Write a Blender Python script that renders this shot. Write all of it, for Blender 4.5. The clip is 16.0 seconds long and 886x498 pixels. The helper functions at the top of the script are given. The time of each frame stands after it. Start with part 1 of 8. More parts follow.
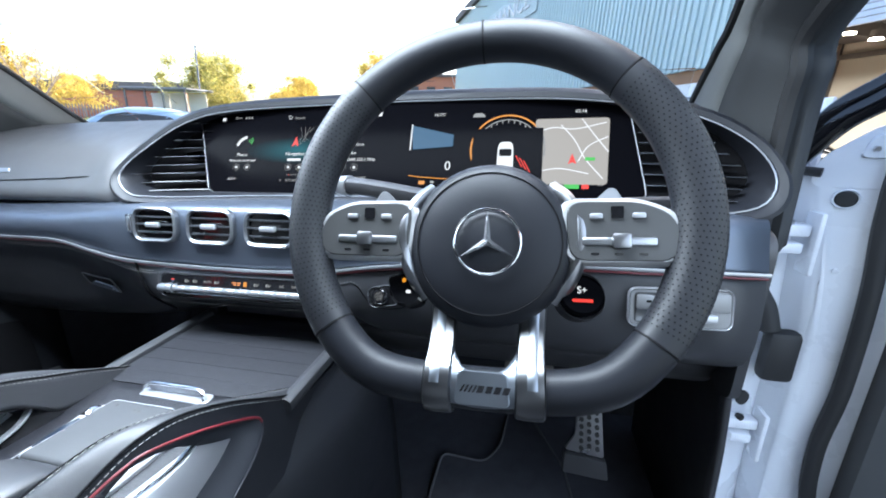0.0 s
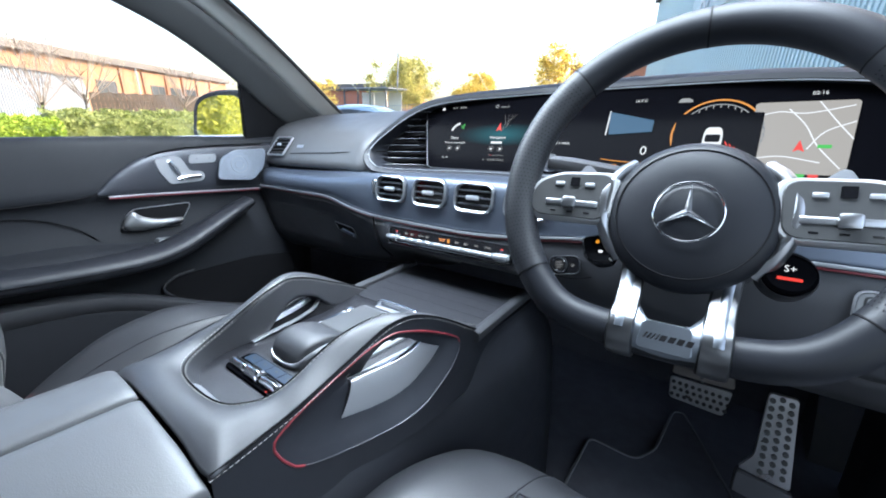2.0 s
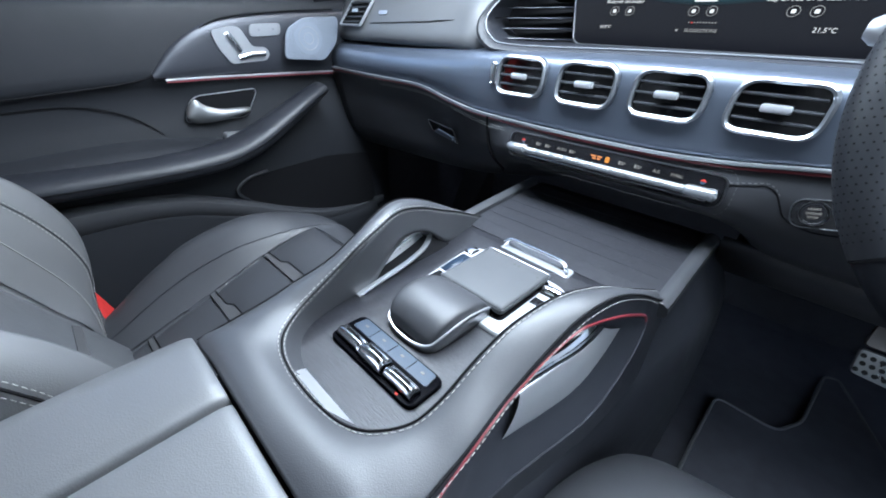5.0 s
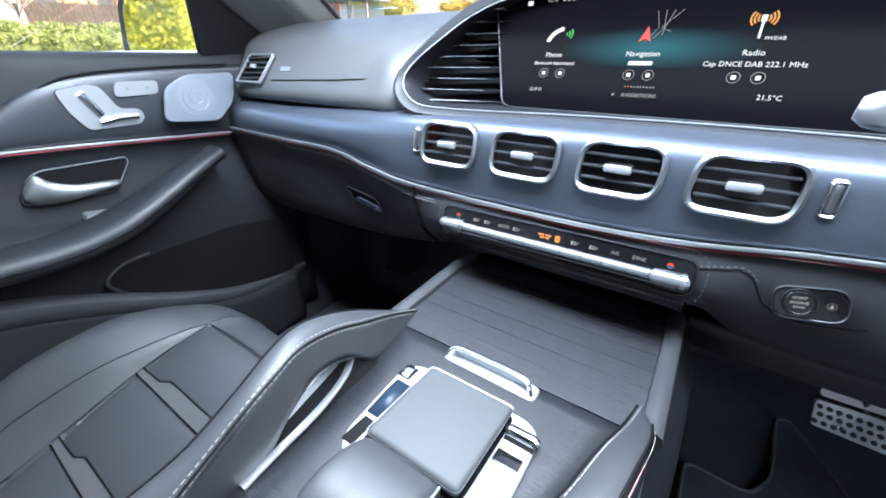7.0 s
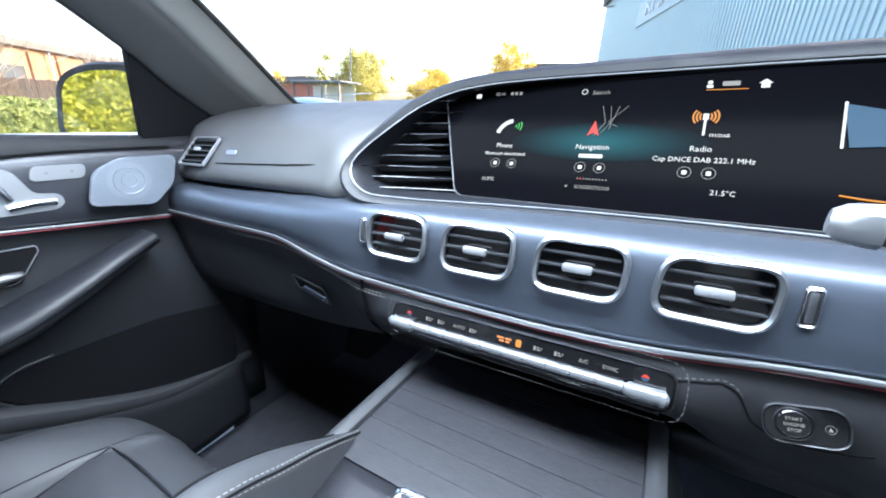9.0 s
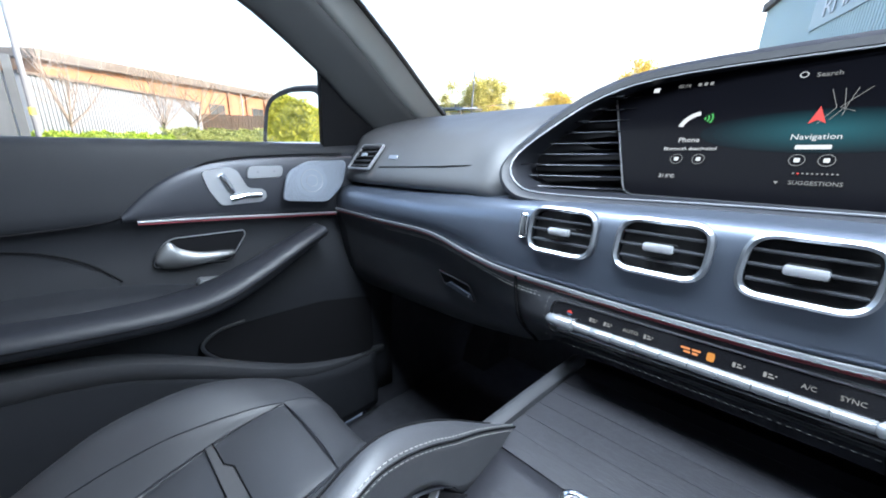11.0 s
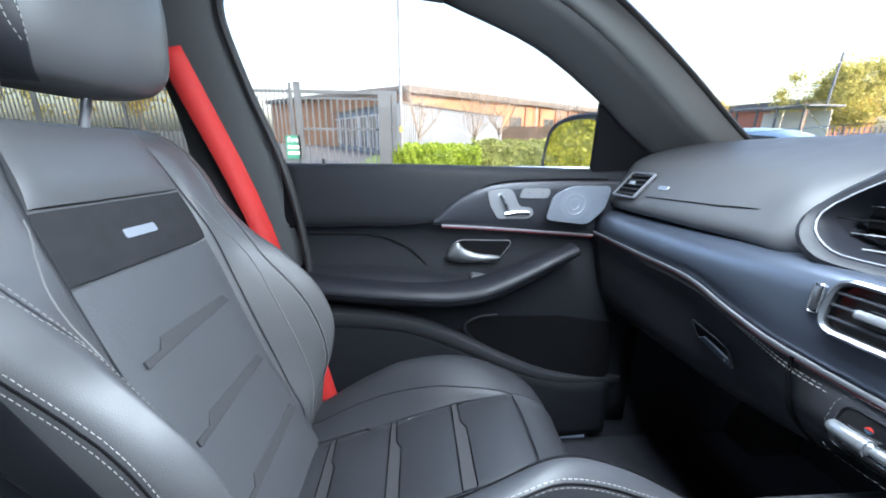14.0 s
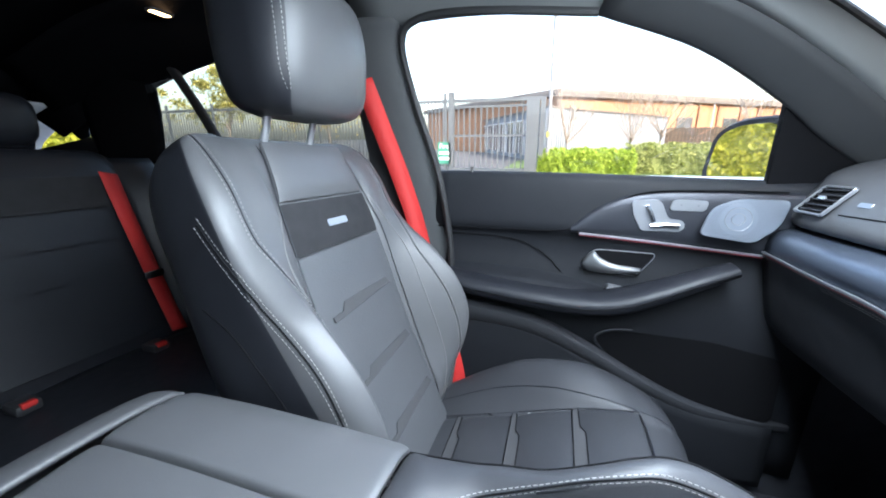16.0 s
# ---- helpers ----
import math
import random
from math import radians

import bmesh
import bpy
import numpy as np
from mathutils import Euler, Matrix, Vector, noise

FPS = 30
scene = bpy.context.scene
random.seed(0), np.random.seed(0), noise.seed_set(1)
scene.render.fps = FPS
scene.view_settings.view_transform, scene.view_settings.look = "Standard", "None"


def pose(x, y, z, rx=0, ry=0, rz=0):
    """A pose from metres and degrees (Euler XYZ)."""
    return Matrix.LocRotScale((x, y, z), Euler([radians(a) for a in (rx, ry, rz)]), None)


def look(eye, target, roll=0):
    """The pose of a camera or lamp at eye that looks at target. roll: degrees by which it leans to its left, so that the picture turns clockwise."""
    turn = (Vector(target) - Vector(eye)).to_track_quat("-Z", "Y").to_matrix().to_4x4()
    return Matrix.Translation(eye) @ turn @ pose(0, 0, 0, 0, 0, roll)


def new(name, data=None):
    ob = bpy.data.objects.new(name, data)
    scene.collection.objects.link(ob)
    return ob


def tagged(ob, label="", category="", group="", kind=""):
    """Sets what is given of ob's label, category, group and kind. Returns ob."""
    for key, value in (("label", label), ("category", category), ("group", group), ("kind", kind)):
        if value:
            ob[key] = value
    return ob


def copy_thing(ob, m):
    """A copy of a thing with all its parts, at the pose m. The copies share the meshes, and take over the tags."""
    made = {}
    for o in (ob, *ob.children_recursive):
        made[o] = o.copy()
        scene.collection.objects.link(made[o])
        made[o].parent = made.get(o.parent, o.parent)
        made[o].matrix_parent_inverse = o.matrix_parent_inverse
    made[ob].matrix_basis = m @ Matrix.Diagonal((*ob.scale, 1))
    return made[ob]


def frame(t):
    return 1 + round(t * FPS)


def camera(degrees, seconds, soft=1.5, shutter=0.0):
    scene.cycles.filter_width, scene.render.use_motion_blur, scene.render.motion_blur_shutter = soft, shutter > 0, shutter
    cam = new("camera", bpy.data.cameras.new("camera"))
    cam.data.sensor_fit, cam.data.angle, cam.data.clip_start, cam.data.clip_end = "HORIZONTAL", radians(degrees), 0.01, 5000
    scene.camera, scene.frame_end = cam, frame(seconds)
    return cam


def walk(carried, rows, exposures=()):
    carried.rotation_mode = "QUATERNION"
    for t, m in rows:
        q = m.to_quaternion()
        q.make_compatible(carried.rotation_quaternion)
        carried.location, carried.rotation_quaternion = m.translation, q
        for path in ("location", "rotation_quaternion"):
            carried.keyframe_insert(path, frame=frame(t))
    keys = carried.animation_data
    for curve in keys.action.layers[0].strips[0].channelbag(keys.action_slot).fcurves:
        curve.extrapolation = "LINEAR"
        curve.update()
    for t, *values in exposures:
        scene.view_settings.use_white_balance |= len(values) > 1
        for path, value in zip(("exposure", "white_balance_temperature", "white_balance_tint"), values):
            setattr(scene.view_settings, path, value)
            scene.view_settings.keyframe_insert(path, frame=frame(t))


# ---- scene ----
cam = camera(98.8, 16.0, 1.9)
EXPOSURE = 2.6
# the car stands on a forecourt that leans a little to its left
CAR = pose(0, 0, 0, 0, -3.4, 0)
PATH = [
    (0, (0.434, 0.255, 1.283), (0.014, 2.12, 0.693), -1.1),
    (0.5, (0.441, 0.239, 1.28), (-0.09, 2.08, 0.705), -0.8),
    (1, (0.447, 0.22, 1.281), (-0.25, 2.001, 0.695), -1.0),
    (1.5, (0.441, 0.18, 1.27), (-0.489, 1.853, 0.689), -0.9),
    (2, (0.427, 0.149, 1.27), (-0.715, 1.676, 0.665), -0.8),
    (2.5, (0.409, 0.124, 1.281), (-0.842, 1.504, 0.553), -0.8),
    (3, (0.387, 0.107, 1.286), (-0.909, 1.377, 0.445), -0.6),
    (3.5, (0.35, 0.126, 1.3), (-0.945, 1.317, 0.349), -0.8),
    (3.7, (0.32, 0.14, 1.287), (-0.964, 1.318, 0.306), -0.8),
    (5.8, (0.171, 0.249, 1.246), (-0.925, 1.481, 0.114), -1.2),
    (6, (0.161, 0.257, 1.247), (-0.901, 1.53, 0.128), -0.9),
    (6.5, (0.14, 0.286, 1.251), (-0.876, 1.646, 0.193), -0.8),
    (7, (0.124, 0.324, 1.259), (-0.886, 1.775, 0.324), -0.6),
    (7.5, (0.116, 0.367, 1.269), (-0.867, 1.891, 0.426), -0.6),
    (8, (0.113, 0.388, 1.277), (-0.832, 1.982, 0.525), -0.7),
    (8.2, (0.113, 0.393, 1.281), (-0.825, 2.006, 0.56), -0.7),
    (10.3, (0.083, 0.365, 1.255), (-1.015, 1.961, 0.747), -0.5),
    (10.5, (0.075, 0.354, 1.252), (-1.093, 1.895, 0.742), -0.5),
    (11, (0.064, 0.345, 1.242), (-1.345, 1.669, 0.732), -0.4),
    (11.5, (0.059, 0.358, 1.239), (-1.534, 1.464, 0.751), -0.2),
    (12, (0.069, 0.340, 1.259), (-1.637, 1.247, 0.760), -0.1),
    (12.5, (0.101, 0.341, 1.26), (-1.72, 1.013, 0.776), 0.2),
    (13, (0.116, 0.336, 1.273), (-1.762, 0.833, 0.794), 0.3),
    (13.5, (0.114, 0.346, 1.282), (-1.806, 0.644, 0.808), 0.2),
    (14, (0.122, 0.346, 1.283), (-1.817, 0.478, 0.809), 0.4),
    (14.5, (0.142, 0.344, 1.283), (-1.798, 0.233, 0.81), 0.4),
    (15, (0.162, 0.35, 1.283), (-1.762, 0.06, 0.82), 0.4),
    (15.5, (0.179, 0.356, 1.289), (-1.713, -0.101, 0.827), 0.5),
    (16, (0.188, 0.354, 1.291), (-1.675, -0.216, 0.837), 0.5),
]
walk(cam, [(t, CAR @ look(eye, target, roll)) for t, eye, target, roll in PATH], [(0, EXPOSURE + 0.28), (2, EXPOSURE + 0.2), (3.5, EXPOSURE + 0.15), (6, EXPOSURE + 0.38), (7, EXPOSURE + 0.55), (8, EXPOSURE + 0.55), (10.5, EXPOSURE + 0.2), (12.5, EXPOSURE - 0.05), (14, EXPOSURE), (15, EXPOSURE + 0.2), (16, EXPOSURE + 0.25)])

from mathutils.bvhtree import BVHTree

# ---- world and sun ----
SUN_HIGH, SUN_TURN = 30.0, 48.0
world = bpy.data.worlds.new("sky")
scene.world = world
world.use_nodes = True
wn = world.node_tree.nodes
sky = wn.new("ShaderNodeTexSky")
sky.sky_type, sky.sun_disc = "NISHITA", False
sky.sun_elevation, sky.sun_rotation = radians(SUN_HIGH), radians(SUN_TURN)
sky.air_density, sky.dust_density, sky.ozone_density = 1.0, 4.0, 1.0
wn["Background"].inputs["Strength"].default_value = 0.15
world.node_tree.links.new(sky.outputs[0], wn["Background"].inputs["Color"])
sun = new("sun", bpy.data.lights.new("sun", "SUN"))
sun.data.energy, sun.data.angle, sun.data.color = 1.1, radians(0.6), (1.0, 0.9, 0.76)
a, e = radians(SUN_TURN), radians(SUN_HIGH)
sun.matrix_world = look(Vector((math.sin(a) * math.cos(e), math.cos(a) * math.cos(e), math.sin(e))) * 60, (0, 0, 0))


def opening_light(name, m, w, h, watts):
    """Skylight that comes in through an opening of the car."""
    ob = new(name, bpy.data.lights.new(name, "AREA"))
    ob.data.shape, ob.data.size, ob.data.size_y, ob.data.energy, ob.data.color = "RECTANGLE", w, h, watts, (0.74, 0.87, 1.0)
    ob.matrix_world = CAR @ m


opening_light("windscreen_skylight", look((0, 0.605, 1.600), (0, 0.20, 0.76)), 1.05, 0.25, 6.0)
opening_light("door_skylight", look((0.87, 0.28, 1.10), (0.2, 0.48, 0.40)), 0.74, 0.86, 0.6)

# ---- materials ----
def material(name, colour, rough=0.5, metal=0.0, grain=0.0, grain_scale=800.0, mottle=0.15, mottle_scale=6.0, wear=0.08, cells=False, coat=0.0, tint=0.0, stretch=(1, 1, 1), emit=None, power=0.0, spec=0.5):
    """A surface with fine relief (grain), blotches in colour (mottle) and in gloss (wear)."""
    m = bpy.data.materials.new(name)
    m.use_nodes = True
    n, l = m.node_tree.nodes, m.node_tree.links
    p = n["Principled BSDF"]
    p.inputs["Roughness"].default_value, p.inputs["Metallic"].default_value = rough, metal
    p.inputs["Coat Weight"].default_value, p.inputs["Coat Roughness"].default_value = coat, 0.08
    p.inputs["Specular IOR Level"].default_value = spec
    co = n.new("ShaderNodeTexCoord")
    mp = n.new("ShaderNodeMapping")
    mp.inputs["Scale"].default_value = stretch
    l.new(co.outputs["Object"], mp.inputs["Vector"])
    big = n.new("ShaderNodeTexNoise")
    big.inputs["Scale"].default_value, big.inputs["Detail"].default_value = mottle_scale, 5
    l.new(mp.outputs[0], big.inputs["Vector"])
    ramp = n.new("ShaderNodeMix")
    ramp.data_type = "RGBA"
    lo, hi = [c * (1 - mottle) for c in colour], [min(1, c * (1 + mottle)) for c in colour]
    ramp.inputs[6].default_value, ramp.inputs[7].default_value = (*lo, 1), (*hi, 1)
    l.new(big.outputs["Fac"], ramp.inputs[0])
    colour_out = ramp.outputs[2]
    if tint:
        info, hsv, sub = n.new("ShaderNodeObjectInfo"), n.new("ShaderNodeHueSaturation"), n.new("ShaderNodeMapRange")
        sub.inputs["To Min"].default_value, sub.inputs["To Max"].default_value = 1 - tint, 1 + tint
        l.new(info.outputs["Random"], sub.inputs["Value"])
        l.new(sub.outputs[0], hsv.inputs["Value"])
        l.new(colour_out, hsv.inputs["Color"])
        colour_out = hsv.outputs[0]
    l.new(colour_out, p.inputs["Base Color"])
    if wear:
        w, r = n.new("ShaderNodeTexNoise"), n.new("ShaderNodeMapRange")
        w.inputs["Scale"].default_value, w.inputs["Detail"].default_value = mottle_scale * 4, 6
        r.inputs["To Min"].default_value, r.inputs["To Max"].default_value = max(0.02, rough - wear), min(1, rough + wear)
        l.new(mp.outputs[0], w.inputs["Vector"])
        l.new(w.outputs["Fac"], r.inputs["Value"])
        l.new(r.outputs[0], p.inputs["Roughness"])
    if grain:
        g = n.new("ShaderNodeTexVoronoi" if cells else "ShaderNodeTexNoise")
        g.inputs["Scale"].default_value = grain_scale
        l.new(mp.outputs[0], g.inputs["Vector"])
        bump = n.new("ShaderNodeBump")
        bump.inputs["Strength"].default_value, bump.inputs["Distance"].default_value = grain, 0.0006
        l.new(g.outputs[0], bump.inputs["Height"])
        l.new(bump.outputs[0], p.inputs["Normal"])
    if emit:
        p.inputs["Emission Color"].default_value, p.inputs["Emission Strength"].default_value = (*emit, 1), power
    return m


def glass_material(name, tint=(1, 1, 1)):
    m = bpy.data.materials.new(name)
    m.use_nodes = True
    p = m.node_tree.nodes["Principled BSDF"]
    p.inputs["Base Color"].default_value = (*tint, 1)
    p.inputs["Transmission Weight"].default_value, p.inputs["Roughness"].default_value, p.inputs["IOR"].default_value = 1.0, 0.0, 1.45
    return m


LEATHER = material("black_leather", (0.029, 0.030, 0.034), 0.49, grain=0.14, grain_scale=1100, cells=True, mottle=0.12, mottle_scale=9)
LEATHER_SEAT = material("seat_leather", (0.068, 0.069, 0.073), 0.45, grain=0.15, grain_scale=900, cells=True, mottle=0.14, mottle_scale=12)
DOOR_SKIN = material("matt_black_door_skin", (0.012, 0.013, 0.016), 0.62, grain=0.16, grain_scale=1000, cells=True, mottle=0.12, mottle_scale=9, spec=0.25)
# paler than black leather: skylight on the pad is put into the colour
PAD_LIT = material("lit_pad_leather", (0.080, 0.081, 0.085), 0.50, grain=0.16, grain_scale=900, cells=True, mottle=0.12, mottle_scale=8)
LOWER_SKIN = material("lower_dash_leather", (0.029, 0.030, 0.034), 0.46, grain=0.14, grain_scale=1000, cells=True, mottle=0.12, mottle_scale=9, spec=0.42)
# also the shaded copy of the seat leather, for bench and flanks
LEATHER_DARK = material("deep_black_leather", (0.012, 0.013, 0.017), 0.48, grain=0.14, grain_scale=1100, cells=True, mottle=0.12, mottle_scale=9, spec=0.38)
INLAY = material("dark_satin_inlay", (0.030, 0.032, 0.040), 0.40, metal=0.4, mottle=0.08)
TOGGLE = material("chromed_toggle", (0.40, 0.41, 0.43), 0.22, 1.0, mottle=0.05)
LEG = material("brushed_spoke_silver", (0.135, 0.138, 0.145), 0.32, 1.0, mottle=0.08)
SWITCHM = material("matt_silver_switch", (0.17, 0.173, 0.178), 0.45, 0.3, mottle=0.06)
HANDLE = material("satin_handle_silver", (0.14, 0.144, 0.15), 0.45, 0.8, mottle=0.06)
STRIP_KEY = material("satin_chrome_keys", (0.25, 0.26, 0.275), 0.24, 0.6, mottle=0.05)
KEYWHITE = material("pale_satin_keys", (0.36, 0.37, 0.385), 0.36, 0.25, mottle=0.05)
# black keys; the sky's blue reflection is put into their base colour
KEY_SKY = material("sky_tinted_keys", (0.014, 0.024, 0.040), 0.34, mottle=0.06, spec=0.2)
PADTOP = material("matt_touch_surface", (0.050, 0.052, 0.056), 0.62, mottle=0.1, grain=0.1, grain_scale=1500, spec=0.3)
LEATHER_DOT = material("perforated_leather", (0.066, 0.068, 0.073), 0.46, grain=0.5, grain_scale=330, cells=True, mottle=0.1)
BAND = material("dull_insert_band", (0.050, 0.050, 0.053), 0.7, grain=0.3, grain_scale=1500, mottle=0.15, spec=0.3)
SUEDE = material("dark_suede", (0.026, 0.026, 0.028), 0.9, grain=0.5, grain_scale=1500, mottle=0.25, mottle_scale=40, spec=0.15)
SOFT = material("soft_dash_plastic", (0.055, 0.056, 0.059), 0.46, grain=0.5, grain_scale=1400, cells=True, mottle=0.1, spec=0.4)
WOOD = material("open_pore_dark_ash", (0.0155, 0.0158, 0.0195), 0.46, grain=0.7, grain_scale=60, mottle=0.85, mottle_scale=34, stretch=(1.6, 22, 22), spec=0.38)
SATIN = material("satin_anthracite_trim", (0.086, 0.102, 0.132), 0.38, metal=0.6, grain=0.15, grain_scale=900, mottle=0.08)
CHROME = material("bright_chrome", (0.72, 0.73, 0.75), 0.14, 1.0, mottle=0.05, wear=0.05)
SILVER = material("brushed_silver", (0.36, 0.37, 0.39), 0.32, 1.0, grain=0.25, grain_scale=300, stretch=(1, 1, 12), mottle=0.06)
SILVER_PAINT = material("matt_silver_paint", (0.34, 0.35, 0.37), 0.38, 0.75, mottle=0.06)
BRIGHT = material("satin_aluminium", (0.50, 0.51, 0.54), 0.30, 0.7, mottle=0.05)
SPEAKER = material("silver_speaker_cover", (0.27, 0.30, 0.35), 0.40, 0.6, mottle=0.05)
WARM_EDGE = material("warm_lit_edge", (0.20, 0.18, 0.17), 0.34, 0.8, mottle=0.08)
GLOSS = material("piano_black", (0.006, 0.006, 0.007), 0.09, mottle=0.1, wear=0.03)
SCREEN = material("screen_glass", (0.0022, 0.0022, 0.003), 0.14, mottle=0.1, wear=0.03, spec=0.005)
CARPET = material("black_carpet", (0.045, 0.046, 0.054), 0.95, grain=1.0, grain_scale=700, mottle=0.3, mottle_scale=30, spec=0.1)
PLASTIC = material("black_plastic", (0.024, 0.024, 0.027), 0.5, grain=0.4, grain_scale=1200, mottle=0.1)
# darker than black cloth is: the rear cabin's shade is in the colour
LINING = material("shaded_headlining", (0.005, 0.005, 0.006), 0.95, grain=0.5, grain_scale=900, mottle=0.15, spec=0.02)
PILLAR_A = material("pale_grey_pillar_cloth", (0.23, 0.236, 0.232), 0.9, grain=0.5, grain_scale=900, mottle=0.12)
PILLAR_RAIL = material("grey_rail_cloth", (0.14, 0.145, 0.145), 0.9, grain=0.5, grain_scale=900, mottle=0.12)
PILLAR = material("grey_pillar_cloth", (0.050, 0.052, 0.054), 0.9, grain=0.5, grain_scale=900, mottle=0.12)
RUBBER = material("black_rubber", (0.015, 0.015, 0.016), 0.6, mottle=0.15)
BELT = material("red_webbing", (0.45, 0.018, 0.016), 0.7, grain=0.8, grain_scale=500, stretch=(1, 1, 3), mottle=0.1)
RED = material("red_light_line", (0.18, 0.026, 0.034), 0.35, mottle=0.05)
THREAD = material("pale_thread", (0.27, 0.265, 0.255), 0.8, mottle=0.1)
THREAD_DARK = material("grey_thread", (0.13, 0.13, 0.13), 0.8, mottle=0.1)
SILVER_DARK = material("dark_polished_silver", (0.27, 0.275, 0.29), 0.32, 1.0, mottle=0.08, wear=0.06)
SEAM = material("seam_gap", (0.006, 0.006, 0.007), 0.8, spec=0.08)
WHITE_PAINT = material("white_car_paint", (0.76, 0.78, 0.82), 0.28, coat=0.6, mottle=0.04, mottle_scale=3)
STEEL = material("bare_steel", (0.5, 0.5, 0.51), 0.3, 1.0, mottle=0.1)
DOT_HOLE = material("rubber_stud", (0.012, 0.012, 0.012), 0.7)
MIRROR = material("mirror_glass", (0.86, 0.88, 0.88), 0.02, 1.0, mottle=0.0, wear=0)
VENT_FRAME = material("satin_silver_vent_frame", (0.26, 0.27, 0.29), 0.31, 0.9, mottle=0.06)
VENT_SLAT = material("satin_black_slat", (0.030, 0.032, 0.037), 0.35, mottle=0.06)
SLAT_EDGE = material("satin_slat_edge", (0.050, 0.054, 0.062), 0.4, 0.6, mottle=0.06)
GLASS = glass_material("clear_glass")
GLASS_TINT = glass_material("tinted_glass", (0.42, 0.44, 0.43))


def glow(name, colour, power=1.0):
    return material(name, (0.02, 0.02, 0.02), 0.4, emit=colour, power=power, mottle=0, wear=0, spec=0.01)


GLOW_WHITE = glow("screen_white", (0.8, 0.85, 0.9), 0.17)
GLOW_GREY = glow("screen_grey", (0.45, 0.47, 0.48), 0.11)
GLOW_MAP = glow("screen_map", (0.55, 0.53, 0.50), 0.11)
GLOW_RED = glow("screen_red", (1.0, 0.05, 0.03), 0.14)
GLOW_BLUE = glow("screen_blue", (0.05, 0.28, 0.58), 0.055)
GLOW_AMBER = glow("screen_amber", (1.0, 0.38, 0.03), 0.12)
GLOW_GREEN = glow("screen_green", (0.06, 0.70, 0.10), 0.12)


# ---- builders ----
def tree_of(bm):
    """A search tree of a mesh, to lay seams on its surface."""
    return BVHTree.FromBMesh(bm)


def laid(tree, points, off=0.0008):
    """The points moved onto the surface, and off above it."""
    out = []
    for p in points:
        q, nn, _, _ = tree.find_nearest(Vector(p))
        out.append(q + nn * off)
    return out


def spline(points, per=5, closed=False):
    """A smooth line through points."""
    p = [Vector(q) for q in points]
    n, out = len(p), []
    for i in range(n if closed else n - 1):
        if closed:
            a, b, c, d = p[i - 1], p[i], p[(i + 1) % n], p[(i + 2) % n]
        else:
            b, c = p[i], p[i + 1]
            a, d = p[i - 1] if i else b * 2 - c, p[i + 2] if i + 2 < n else c * 2 - b
        for k in range(per):
            t = k / per
            out.append(0.5 * (2 * b + (c - a) * t + (2 * a - 5 * b + 4 * c - d) * t * t + (3 * b - a - 3 * c + d) * t ** 3))
    if not closed:
        out.append(p[-1].copy())
    return out


def sheet(rows, wrap=False, caps=False):
    """A mesh over a net of points; wrap joins each row's end to its start, caps closes the first and last row."""
    bm = bmesh.new()
    vs = [[bm.verts.new(p) for p in r] for r in rows]
    w = len(vs[0])
    for i in range(len(vs) - 1):
        for j in range(w if wrap else w - 1):
            k = (j + 1) % w
            bm.faces.new((vs[i][j], vs[i][k], vs[i + 1][k], vs[i + 1][j]))
    if caps:
        bm.faces.new(vs[0][::-1])
        bm.faces.new(vs[-1])
    bmesh.ops.recalc_face_normals(bm, faces=bm.faces)
    return bm


def net(sections, per_u=5, per_v=4, wrap=False):
    """Rows of points, smooth along and across the sections."""
    rows = [spline(s, per_v, wrap) for s in sections]
    cols = [spline(c, per_u) for c in zip(*rows)]
    return [list(r) for r in zip(*cols)]


def loft(sections, per_u=5, per_v=4, wrap=False, caps=False):
    return sheet(net(sections, per_u, per_v, wrap), wrap, caps)


def sweep(path, width, height, up=(0, 0, 1), round_=10, power=2.6, closed=False, taper=None):
    """A bar of rounded section along a path. width is across, height along up."""
    p = [Vector(q) for q in path]
    n, rows = len(p), []
    for i, q in enumerate(p):
        a, b = (p[i - 1], p[(i + 1) % n]) if closed else (p[max(0, i - 1)], p[min(n - 1, i + 1)])
        d = (b - a).normalized()
        side = d.cross(Vector(up))
        side = (side if side.length > 1e-4 else d.cross(Vector((1, 0, 0)))).normalized()
        top = side.cross(d).normalized()
        k = taper(i / (n - 1)) if taper else 1
        ring = []
        for j in range(round_):
            t = 2 * math.pi * j / round_
            c, s = math.cos(t), math.sin(t)
            f = (abs(c) ** power + abs(s) ** power) ** (-1 / power)
            ring.append(q + side * (c * f * width / 2 * k) + top * (s * f * height / 2 * k))
        rows.append(ring)
    if closed:
        rows.append(rows[0])
        bm = sheet(rows, True)
        bmesh.ops.remove_doubles(bm, verts=bm.verts, dist=1e-6)
        bmesh.ops.recalc_face_normals(bm, faces=bm.faces)
        return bm
    return sheet(rows, True, True)


def rod(path, r, sides=10, closed=False, up=(0, 0, 1)):
    return sweep(path, 2 * r, 2 * r, up, sides, 2.0, closed)


def block(x, y, z, sx, sy, sz, bevel=0.0, seg=2):
    """A box round a centre, with rounded edges."""
    bm = bmesh.new()
    bmesh.ops.create_cube(bm, size=1, matrix=Matrix.Translation((x, y, z)) @ Matrix.Diagonal((sx, sy, sz, 1)))
    if bevel:
        bmesh.ops.bevel(bm, geom=bm.edges[:], offset=min(bevel, 0.49 * min(sx, sy, sz)), segments=seg, affect="EDGES", profile=0.5)
    return bm


